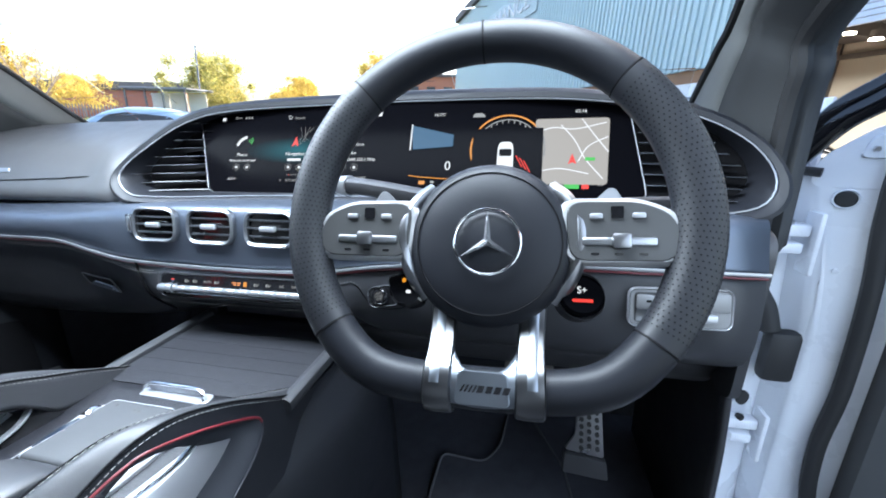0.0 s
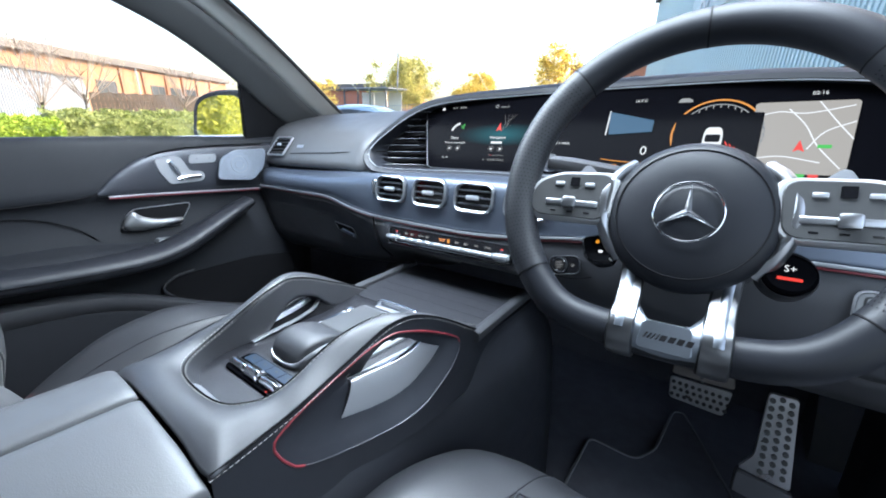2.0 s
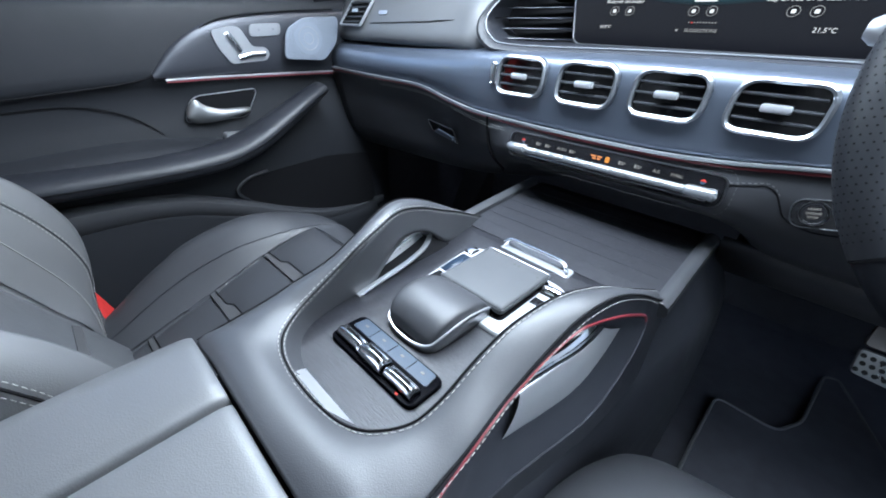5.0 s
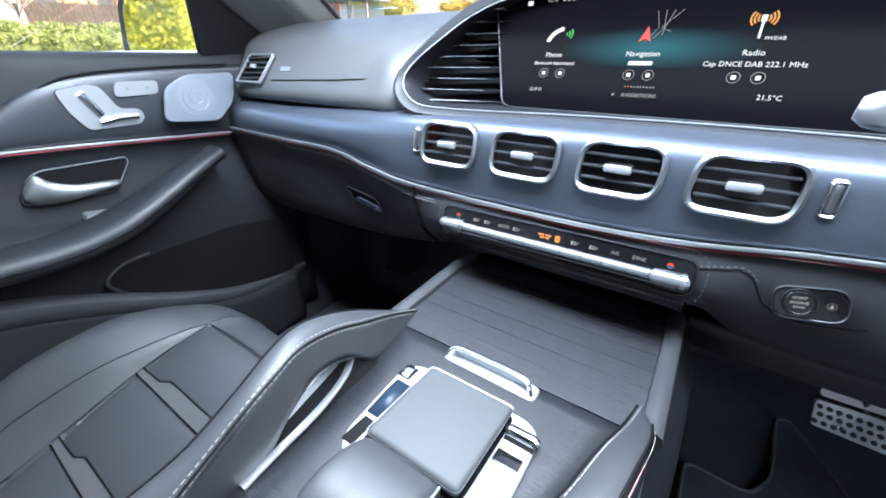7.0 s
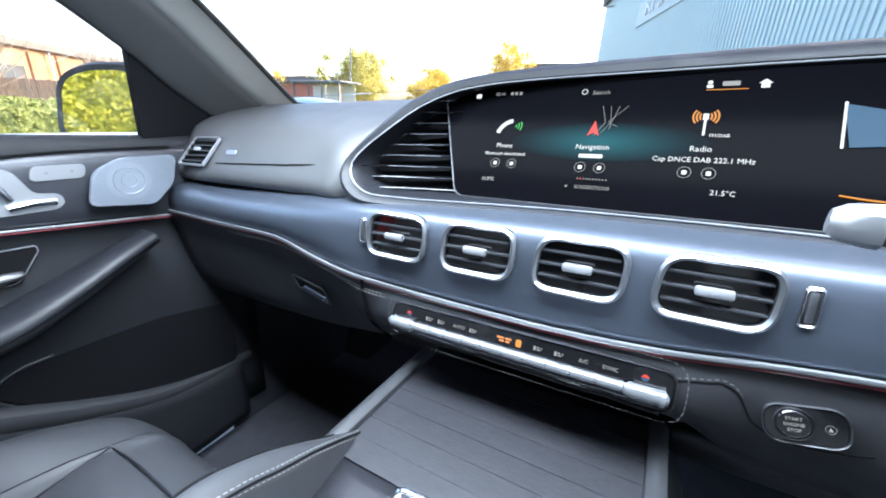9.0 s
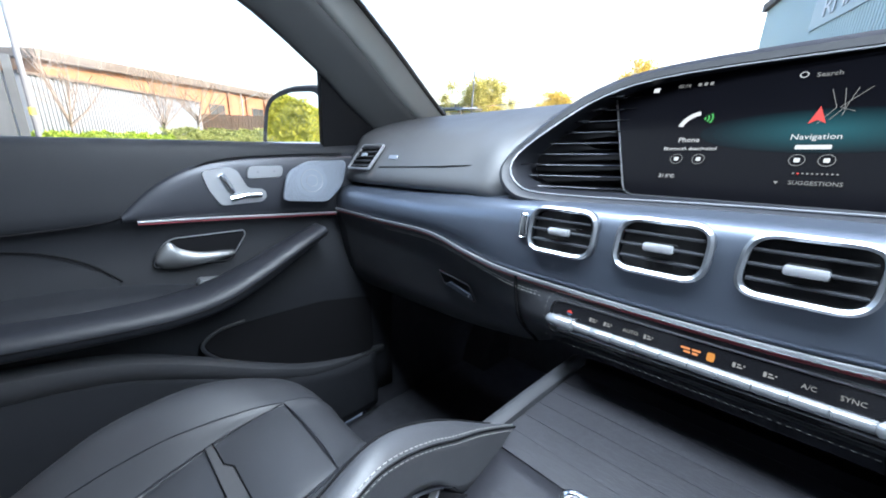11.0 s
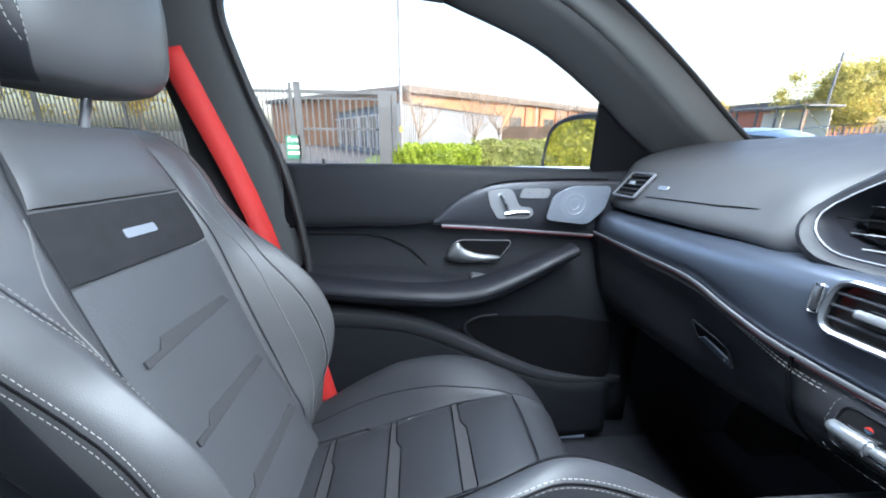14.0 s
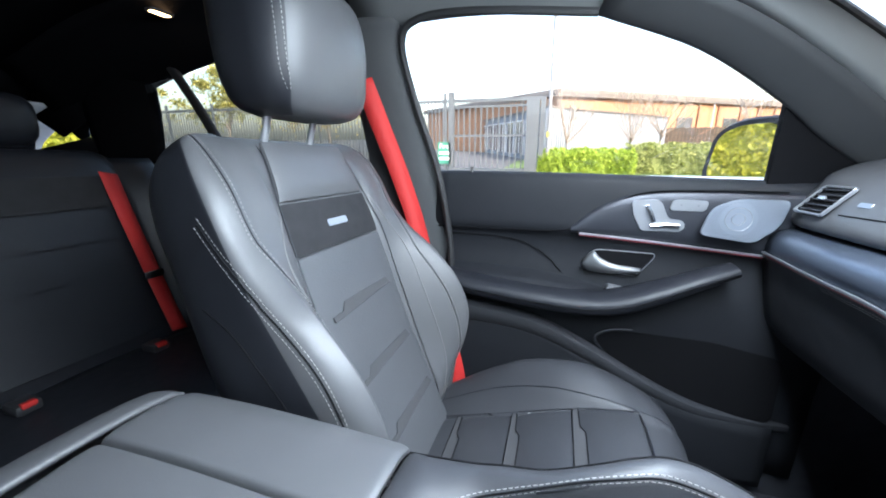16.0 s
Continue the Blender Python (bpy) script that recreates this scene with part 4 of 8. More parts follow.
part("key_mark", plate(rounded(rect(0.006, 0.003), 0.0008, 2), 0.0003, SW @ Matrix.Translation((-0.036, 0.009, 0.0101))), SEAM, switch, smooth=0)
part("column_shroud", loft([[(0.403 + rx * math.cos(q), y, zc + rz * math.sin(q)) for q in [2 * math.pi * i / 12 for i in range(12)]] for y, zc, rx, rz in ((0.62, 1.165, 0.06, 0.05), (0.70, 1.13, 0.075, 0.06), (0.80, 1.09, 0.09, 0.08))], 4, 3, True), PLASTIC, dash, "black steering column shroud")
part("knee_panel", loft([[(x, 0.79, 0.965), (x, 0.84, 0.90), (x, 0.95, 0.85), (x, 1.2, 0.84)] for x in (0.16, 0.4, 0.72)], 3, 3), PLASTIC, dash, thick=0.01, ref=(0, 0.3, 0.6))
part("end_cap", plate(rounded([(-0.07, -0.14), (0.10, -0.12), (0.20, 0.12), (-0.075, 0.10)], 0.03), 0.012, plane_at((0.712, 0.825, 1.06), (0, 1, 0), (0, 0, 1))), LEATHER, dash, "black leather dashboard end")

# ---- steering wheel ----
WH = plane_at((0.4017, 0.5845, 1.186), (1, 0, 0), (0, math.sin(radians(24)), math.cos(radians(24)))) @ pose(0, 0, 0, 0, 0, 1.7)
wheel = thing("steering_wheel", (0.403, 0.60, 1.17), "black leather steering wheel, flat at the bottom, with silver spokes", "steering wheel")
POLISHED = material("polished_dark_plate", (0.20, 0.22, 0.25), 0.36, 1.0, mottle=0.06)
SPOKE_SATIN = material("satin_spoke_silver", (0.40, 0.405, 0.415), 0.34, 0.35, mottle=0.06)
KEY_PANEL = material("brushed_key_panel", (0.065, 0.066, 0.067), 0.38, 0.5, grain=0.2, grain_scale=300, stretch=(1, 12, 12), mottle=0.06)
RUBBED = material("wheel_leather", (0.009, 0.010, 0.013), 0.46, grain=0.12, grain_scale=1400, cells=True, mottle=0.12, spec=0.2)
PUNCHED = material("punched_wheel_leather", (0.010, 0.011, 0.014), 0.50, grain=0.06, grain_scale=1400, cells=True, mottle=0.1, spec=0.32)


def rim_point(deg):
    c, s = math.cos(radians(deg)), math.sin(radians(deg))
    r = 0.173
    y = r * s
    if y < -0.118:
        y = -0.118 - 0.0335 * math.tanh((-0.118 - y) / 0.0335)
    return Vector((r * c - 0.0033, y + 0.023, 0.004 * abs(c)))


def rim_arc(a0, a1, fat=1.0):
    n = max(4, round(abs(a1 - a0) / 4))
    pts = [rim_point(a0 + (a1 - a0) * i / n) for i in range(n + 1)]
    bm = sweep(pts, 0.037 * fat, 0.037 * fat, (0, 0, 1), 14, 2.2)
    bm.transform(WH)
    return bm


for a0, a1, mat, fat in ((46, 134, RUBBED, 1), (134.4, 216.5, PUNCHED, 1.03), (216.9, 323.1, RUBBED, 1), (-36.5, 45.6, PUNCHED, 1.03)):
    part("rim", rim_arc(a0, a1, fat), mat, wheel, "smooth black leather rim" if mat is RUBBED else "perforated black leather grip")


def punched(a0, a1):
    """Small dark holes in staggered rows on the grips."""
    verts, faces = [], []
    n = round((a1 - a0) / 1.55)
    for i in range(2, n - 1):
        ang = a0 + (a1 - a0) * i / n
        q, d = rim_point(ang), (rim_point(ang + 0.5) - rim_point(ang - 0.5)).normalized()
        sd = d.cross(Vector((0, 0, 1))).normalized()
        tp = sd.cross(d)
        for j in range(14):
            t = radians(4 + 12.4 * (j + 0.5 * (i % 2)))
            c, s = math.cos(t), math.sin(t)
            f = (abs(c) ** 2.2 + abs(s) ** 2.2) ** (-1 / 2.2)
            nn = (sd * c + tp * s).normalized()
            o = q + sd * (c * f * 0.01906) + tp * (s * f * 0.01906) + nn * 0.0002
            b = nn.cross(d)
            k = len(verts)
            verts += [WH @ (o + (d * math.cos(w) + b * math.sin(w)) * 0.0007) for w in (0, 1.05, 2.09, 3.14, 4.19, 5.24)]
            faces.append(tuple(range(k, k + 6)))
    me = bpy.data.meshes.new("piece")
    me.from_pydata(verts, [], faces)
    bm = bmesh.new()
    bm.from_mesh(me)
    bpy.data.meshes.remove(me)
    return bm


for a0, a1 in ((135, 216), (-36, 45)):
    part("perforation", punched(a0, a1), SEAM, wheel, "rows of small holes", smooth=0, kind="stuff")
for q in (46, 92, 134.2, 216.7, -36.7):
    part("rim_seam", rim_arc(q - 0.25, q + 0.25, 1.035), SEAM, wheel)


def disc(r, z0, z1, edge, n=48):
    rows = [[Vector((q * math.cos(t), q * math.sin(t), z)) for t in [2 * math.pi * i / n for i in range(n)]] for q, z in ((r, z0), (r, z1 - edge), (r - edge * 0.4, z1 - edge * 0.35), (r - edge, z1), (r * 0.5, z1 + 0.003), (0.001, z1 + 0.004))]
    bm = sheet(rows, True, True)
    bm.transform(WH)
    return bm


hub = part("airbag_cover", disc(0.0755, -0.035, 0.006, 0.012), RUBBED, wheel, "round black airbag cover")
part("hub_groove", rod([WH @ Vector((0.0640 * math.cos(t), 0.0640 * math.sin(t), 0.0062)) for t in [2 * math.pi * i / 48 for i in range(48)]], 0.0007, 5, True, (0, 1, 0)), SEAM, hub)
part("badge_dish", disc(0.0295, 0.004, 0.0095, 0.003), RUBBED, hub)
part("badge_ring", rod([WH @ Vector((0.0288 * math.cos(t), 0.0288 * math.sin(t), 0.0135)) for t in [2 * math.pi * i / 48 for i in range(48)]], 0.0012, 8, True, (0, 1, 0)), CHROME, hub, "chrome ring badge")
star = bmesh.new()
for k in range(3):
    q = radians(90 + 120 * k)
    u, v = Vector((math.cos(q), math.sin(q), 0)), Vector((-math.sin(q), math.cos(q), 0))
    f = [star.verts.new(WH @ (p + Vector((0, 0, 0.0125)))) for p in (u * 0.028, v * 0.0042 - u * 0.002, -v * 0.0042 - u * 0.002)] + [star.verts.new(WH @ Vector((0, 0, 0.0175)))]
    for i, j in ((0, 1), (1, 2), (2, 0)):
        star.faces.new((f[i], f[j], f[3]))
bmesh.ops.recalc_face_normals(star, faces=star.faces)
part("badge_star", star, CHROME, hub, "chrome three-pointed emblem", smooth=0)
for s in (-1, 1):
    pod_out = rounded([(s * 0.062, 0.037), (s * 0.128, 0.036), (s * 0.154, 0.024), (s * 0.163, 0.004), (s * 0.161, -0.010), (s * 0.150, -0.019), (s * 0.066, -0.019)], 0.016)
    pod_m = WH @ Matrix.Translation((-0.0025, 0.002, -0.017)) @ Matrix.Diagonal((1.02, 1.04, 1, 1)) @ pose(0, 0, 0, 0, -s * 5, 0)
    pod = part("spoke", plate(pod_out, 0.014, pod_m, 0.004), SPOKE_SATIN, wheel, "satin silver spoke with control keys")
    part("key_panel", plate([Vector((s * 0.1135, 0.0085)) + (p.xy - Vector((s * 0.1135, 0.0085))) * 0.87 for p in pod_out], 0.0022, pod_m @ Matrix.Translation((0, 0, 0.0135)), 0.001), KEY_PANEL, pod)
    part("slider_bed", block(s * 0.110, 0.000, 0.0155, 0.056, 0.0065, 0.004, 0.0015), SILVER, pod).data.transform(FRAME[0] @ pod_m @ FRAME[0].inverted())
    part("slider", block(s * 0.112, 0.000, 0.019, 0.0145, 0.0125, 0.006, 0.0025), SILVER_DARK, pod).data.transform(FRAME[0] @ pod_m @ FRAME[0].inverted())
    part("touch_pad", plate(rounded(rect(0.0095, 0.0095), 0.001), 0.002, pod_m @ Matrix.Translation((s * 0.109, 0.0235, 0.0152))), GLOSS, pod)
    for dx in (-0.016, 0.016):
        part("key", block(s * 0.109 + dx, 0.0205, 0.0165, 0.010, 0.0045, 0.003, 0.001), SILVER_PAINT, pod).data.transform(FRAME[0] @ pod_m @ FRAME[0].inverted())
    for dx in (-0.018, 0.0, 0.018):
        part("key_mark", plate(rounded(rect(0.006, 0.0016), 0.0005, 2), 0.0003, pod_m @ Matrix.Translation((s * 0.110 + dx, -0.010, 0.0158))), GLOSS, pod, smooth=0)
    arm = part("shoulder", sweep([WH @ p for p in spline(((s * 0.056, 0.054, -0.016), (s * 0.069, 0.040, -0.007), (s * 0.0785, 0.018, -0.001), (s * 0.0785, -0.008, -0.002), (s * 0.071, -0.031, -0.008), (s * 0.057, -0.050, -0.014)), 4)], 0.012, 0.015, (0, -0.2, 1), 12), SILVER_DARK, wheel)
    leg = spline([(s * 0.0420, -0.046, -0.020), (s * 0.0400, -0.072, -0.013), (s * 0.0390, -0.090, -0.003), (s * 0.0385, -0.102, 0.0085), (s * 0.0385, -0.112, 0.0165), (s * 0.0385, -0.124, 0.0195), (s * 0.0385, -0.135, 0.0160), (s * 0.0385, -0.1425, 0.0070), (s * 0.0385, -0.1445, -0.004)], 4)
    part("lower_spoke", sweep([WH @ p for p in leg], 0.0245, 0.0095, (0, -1, 0.3), 16, 5, taper=lambda t: 0.92 + 0.12 * t), LEG, wheel, "brushed silver lower spoke")
    part("spoke_channel", sweep([WH @ (p + Vector((s * 0.0015, 0.0012, 0.0040))) for p in leg[2:20]], 0.0085, 0.0032, (0, -1, 0.3), 12, 3), POLISHED, wheel, "darker hollow along the spoke")
    part("paddle", plate(rounded([(s * 0.056, 0.030), (s * 0.126, 0.031), (s * 0.112, 0.054), (s * 0.106, 0.055), (s * 0.094, 0.043), (s * 0.056, 0.039)][::s], 0.006), 0.005, WH @ Matrix.Translation((0, 0.0, -0.022)), 0.001), SILVER_PAINT, wheel, "silver shift paddle")
    dial_m = WH @ Matrix.Translation((s * 0.0793, -0.0455, -0.026)) @ pose(0, 0, 0, -10, s * 10, 0)
    if s > 0:
        knob = part("drive_dial", plate([(0.0205 * math.cos(q), 0.0185 * math.sin(q)) for q in [2 * math.pi * i / 32 for i in range(32)]], 0.016, dial_m, 0.003), SCREEN, wheel, "round black drive-mode dial with a small display")
        part("dial_ring", ring([(0.0222 * math.cos(q), 0.0222 * math.sin(q)) for q in [2 * math.pi * i / 32 for i in range(32)]], 0.003, 0.0135, dial_m), PLASTIC, knob)
        part("dial_text", lettering("S+", 0.0088, dial_m @ Matrix.Translation((0, 0.004, 0.0163)), 0.0001), GLOW_WHITE, knob, smooth=0)
        part("dial_bar", plate(rounded(rect(0.018, 0.0028), 0.001), 0.0003, dial_m @ Matrix.Translation((0, -0.005, 0.0161))), GLOW_RED, knob, smooth=0)
    else:
        knob = part("function_keys", plate(rounded([(-0.022, 0.012), (0.004, 0.019), (0.020, 0.010), (0.020, -0.014), (0.002, -0.019), (-0.012, -0.012)], 0.007), 0.014, dial_m, 0.003), GLOSS, wheel, "black function keys with lit signs")
        part("key_sign", plate(rounded(rect(0.004, 0.0045), 0.002), 0.0003, dial_m @ Matrix.Translation((0.0, 0.008, 0.0142))), GLOW_AMBER, knob, smooth=0)
        part("key_sign", plate(rounded(rect(0.005, 0.0032), 0.0015), 0.0003, dial_m @ Matrix.Translation((0.006, -0.003, 0.0142))), GLOW_WHITE, knob, smooth=0)
foot_rows = []
for k in range(7):
    row = []
    for x in (-0.034, -0.030, -0.025, -0.018, -0.009, 0, 0.009, 0.018, 0.025, 0.030, 0.034):
        y0 = -0.111 + 0.036 * (abs(x) / 0.034) ** 3.2
        y = y0 + (-0.1435 - y0) * k / 6
        row.append(WH @ Vector((x, y, float(np.interp(-y, (0.07, 0.090, 0.101, 0.110, 0.122, 0.134, 0.1415, 0.144), (-0.016, -0.006, 0.008, 0.0165, 0.0210, 0.0175, 0.0100, 0.003))) + 0.002 * (1 - (x / 0.05) ** 2))))
    foot_rows.append(row)
foot = part("base_plate", sheet(foot_rows), POLISHED, wheel, "silver plate at the wheel's foot, rounded into the spokes", thick=0.004)
tag = part("plaque", plate(rounded([(-0.023, -0.0135), (0.023, -0.0135), (0.020, 0.0135), (-0.020, 0.0135)], 0.005), 0.002, WH @ Matrix.Translation((0, -0.1215, 0.0218)) @ pose(0, 0, 0, -4, 0, 0), 0.001), POLISHED, wheel, "plaque with slanted dark bars")
for k in range(8):
    part("plaque_bar", plate([(0, 0), (0.0016 if k < 4 else 0.005, 0), (0.0046 if k < 4 else 0.007, 0.0055), (0.003 if k < 4 else 0.002, 0.0055)], 0.0003, WH @ Matrix.Translation((-0.018 + k * 0.0034 + (k - 4) * 0.0035 * (k > 4), -0.1245, 0.0239)) @ pose(0, 0, 0, -4, 0, 0)), GLOSS, tag, smooth=0)
part("wheel_back", disc(0.05, -0.07, -0.033, 0.01), PLASTIC, wheel)

stalk = thing("column_stalk", (0.33, 0.64, 1.21), "black and silver column stalk behind the wheel", "stalk")
part("arm", sweep(spline([(0.37, 0.655, 1.205), (0.31, 0.675, 1.212), (0.25, 0.688, 1.219), (0.218, 0.691, 1.221)], 3), 0.024, 0.020), PLASTIC, stalk)
part("tip", sweep([(0.220, 0.691, 1.221), (0.214, 0.692, 1.221), (0.204, 0.693, 1.2215), (0.198, 0.694, 1.222)], 0.029, 0.025, taper=lambda t: 1 - 0.45 * t ** 3), SILVER_PAINT, stalk, "silver stalk end")
stalk2 = thing("column_stalk", (0.5, 0.64, 1.21), "black and silver column stalk behind the wheel", "stalk")
part("arm", sweep([(0.46, 0.65, 1.205), (0.53, 0.655, 1.212), (0.57, 0.655, 1.214)], 0.014, 0.012), PLASTIC, stalk2)
part("tip", sweep([(0.57, 0.655, 1.214), (0.585, 0.656, 1.214), (0.598, 0.657, 1.214)], 0.020, 0.016), SILVER_PAINT, stalk2, "silver stalk end")

# ---- centre console ----
console = thing("centre_console", (0, 0.4, 0.49), "black leather centre console with dark wood top and two grab handles", "console")


def top_z(y):
    """Height of the console's wooden top."""
    return 0.957 + 0.024 * max(0.0, min(1.0, (0.62 - y) / 0.34)) ** 1.1


body_rows = []
for y, w, z in ((0.84, 0.152, 0.945), (0.72, 0.150, 0.945), (0.63, 0.143, 0.943), (0.50, 0.116, 0.945), (0.36, 0.106, 0.950), (0.24, 0.108, 0.960), (0.0, 0.118, 0.965), (-0.14, 0.118, 0.955), (-0.17, 0.112, 0.90), (-0.19, 0.11, 0.6)):
    half = [(0.050, 0.5), (0.046, 0.75), (0.036, z - 0.085), (0.022, z - 0.05), (0.003, z - 0.012), (-0.010, z)]
    body_rows.append([(-w - o, y, zz) for o, zz in half] + [(0, y, z)] + [(w + o, y, zz) for o, zz in half[::-1]])
part("body", loft(body_rows, 4, 3), LEATHER_DARK, console, "black leather console flanks", thick=0.008, ref=(0, 0.3, 9))
wood_rows = [[(-w, y, top_z(y)), (0, y, top_z(y) + 0.001), (w, y, top_z(y))] for y, w in ((0.275, 0.080), (0.30, 0.094), (0.34, 0.104), (0.45, 0.108), (0.52, 0.116), (0.598, 0.136))]
part("wood_top", loft(wood_rows, 5, 3), WOOD, console, "dark open-pore wood top", thick=0.012)
for k in range(7):
    y = 0.600 + k * 0.0285
    part("roller_slat", block(0, y + 0.0138, top_z(y + 0.0138) - 0.005, 0.280, 0.0279, 0.012), WOOD, console, smooth=0)
for s in (-1, 1):
    part("side_rail", sweep(spline([(s * 0.148, 0.60, 0.957), (s * 0.148, 0.68, 0.958), (s * 0.148, 0.80, 0.958)], 3), 0.020, 0.020), LEATHER, console, "leather rail beside the roller lid")
pull_z = top_z(0.587)
handle = part("roller_pull", plate(rounded([(-0.0525, -0.008), (0.0525, -0.010), (0.0525, 0.010), (-0.0525, 0.008)], 0.006), 0.0022, Matrix.Translation((-0.0025, 0.587, pull_z)), 0.0008), BRIGHT, console, "silver pull of the roller lid")
part("bar", sweep(spline([(-0.053, 0.5835, pull_z + 0.001), (-0.0505, 0.5865, pull_z + 0.008), (-0.045, 0.590, pull_z + 0.0125), (-0.03, 0.5915, pull_z + 0.0132), (0.02, 0.5915, pull_z + 0.0132), (0.035, 0.590, pull_z + 0.0125), (0.0415, 0.5865, pull_z + 0.008), (0.045, 0.5835, pull_z + 0.001)], 5), 0.0050, 0.0045, (0, 0, 1), 8), CHROME, handle, "bright rounded bar")
part("web", block(-0.0045, 0.5915, pull_z + 0.0065, 0.086, 0.003, 0.011, 0.001), SILVER_PAINT, handle)

# leather frame round the wood: two grab arms that meet in a bridge behind it
ARM_Y = (0.2255, 0.25, 0.293, 0.32, 0.36, 0.40, 0.43, 0.455, 0.48, 0.51, 0.54, 0.57, 0.60, 0.63, 0.658)
OUT_X = (0.122, 0.122, 0.121, 0.121, 0.119, 0.122, 0.126, 0.131, 0.135, 0.139, 0.143, 0.146, 0.147, 0.1475, 0.150)
OUT_Z = (0.996, 0.998, 1.003, 1.008, 1.016, 1.030, 1.041, 1.045, 1.041, 1.028, 1.011, 0.991, 0.971, 0.955, 0.945)
# wood edge, inner seam and outer seam, from the front tip of an arm back to the middle of the bridge
FRAME_AT = (
    ((0.132, 0.655, 0.946), (0.135, 0.657, 0.945), (0.150, 0.658, 0.945)),
    ((0.130, 0.628, 0.955), (0.132, 0.630, 0.958), (0.1475, 0.630, 0.955)),
    ((0.123, 0.598, 0.957), (0.129, 0.600, 0.975), (0.147, 0.600, 0.971)),
    ((0.116, 0.564, 0.959), (0.1245, 0.565, 0.994), (0.146, 0.570, 0.991)),
    ((0.110, 0.530, 0.962), (0.118, 0.530, 0.0), (0.143, 0.540, 1.011)),
    ((0.106, 0.500, 0.965), (0.1135, 0.500, 0.0), (0.139, 0.510, 1.028)),
    ((0.103, 0.470, 0.967), (0.109, 0.470, 0.0), (0.135, 0.480, 1.041)),
    ((0.1015, 0.445, 0.969), (0.1035, 0.445, 0.0), (0.131, 0.455, 1.045)),
    ((0.100, 0.420, 0.970), (0.097, 0.420, 0.0), (0.126, 0.430, 1.041)),
    ((0.0985, 0.390, 0.971), (0.091, 0.390, 0.0), (0.122, 0.400, 1.030)),
    ((0.096, 0.358, 0.972), (0.0875, 0.358, 0.0), (0.119, 0.360, 1.016)),
    ((0.093, 0.337, 0.972), (0.086, 0.330, 0.0), (0.121, 0.320, 1.008)),
    ((0.087, 0.319, 0.972), (0.081, 0.304, 1.006), (0.121, 0.293, 1.003)),
    ((0.075, 0.304, 0.972), (0.066, 0.283, 1.004), (0.122, 0.250, 0.998)),
    ((0.056, 0.295, 0.972), (0.050, 0.273, 1.003), (0.122, 0.2255, 0.996)),
    ((0.034, 0.290, 0.972), (0.030, 0.268, 1.003), (0.070, 0.2255, 1.006)),
    ((0.0, 0.289, 0.972), (0.0, 0.266, 1.004), (0.0, 0.2255, 1.010)))
SEAM_Z = ((0.330, 0.358, 0.390, 0.420, 0.445, 0.470, 0.500, 0.530), (1.014, 1.026, 1.038, 1.044, 1.046, 1.040, 1.028, 1.012))
# the through opening under an arm: its upper edge on the inner side
HOLE_Y, HOLE_Z = (0.402, 0.412, 0.430, 0.450, 0.475, 0.500, 0.520, 0.532), (0.974, 0.987, 0.999, 1.0090, 1.0075, 0.995, 0.980, 0.962)


def frame_station(w, i, o, s):
    """Points of the frame's section: lower inner edge, inner wall, inner seam, crown, outer seam."""
    iz = i[2] or float(np.interp(i[1], *SEAM_Z))
    low = Vector((w[0], w[1], w[2] - 0.004))
    top = Vector((i[0], i[1], iz))
    if HOLE_Y[0] < w[1] < HOLE_Y[-1]:
        z = float(np.interp(w[1], HOLE_Y, HOLE_Z))
        low = low.lerp(top, (z - low.z) / (top.z - low.z))
    out = Vector(o)
    over = (out - top).length * 0.14
    pts = [low, low.lerp(top, 0.5), top] + [top.lerp(out, k) + Vector((0, 0, over * 4 * k * (1 - k))) for k in (0.25, 0.5, 0.78)] + [out]
    return [Vector((s * p.x, p.y, p.z)) for p in pts]


stations = [frame_station(*q, -1) for q in FRAME_AT] + [frame_station(*q, 1) for q in FRAME_AT[-2::-1]]
cols = [spline(c, 5) for c in zip(*stations)]
wall_net = [list(r) for r in zip(*cols[:3])]
band_net = [list(r) for r in zip(cols[2], *cols[3:])]
grab = part("grab_frame", sheet([spline(r, 4) for r in band_net]), LEATHER, console, "stitched black leather grab handles joined by a bridge", smooth=70, thick=0.006)
part("inner_wall", sheet([spline(r, 3) for r in wall_net]), LEATHER, console, "leather wall between handle and wood", smooth=70, thick=0.004)
for k, mat in ((-0.0034, THREAD), (0.0034, THREAD), (0.0, SEAM)):
    line = []
    for r_w, r_b in zip(wall_net, band_net):
        to = ((r_b[1] - r_b[0]) if k > 0 else (r_w[1] - r_w[2])).normalized()
        line.append(r_b[0] + to * abs(k) + Vector((0, 0, 0.0008)))
    part("stitching" if k else "welt", stitches(line, 0.0034, 0.0020, 0.00035) if k else rod(line, 0.0010, 5), mat, grab, "pale double stitching" if k else "")
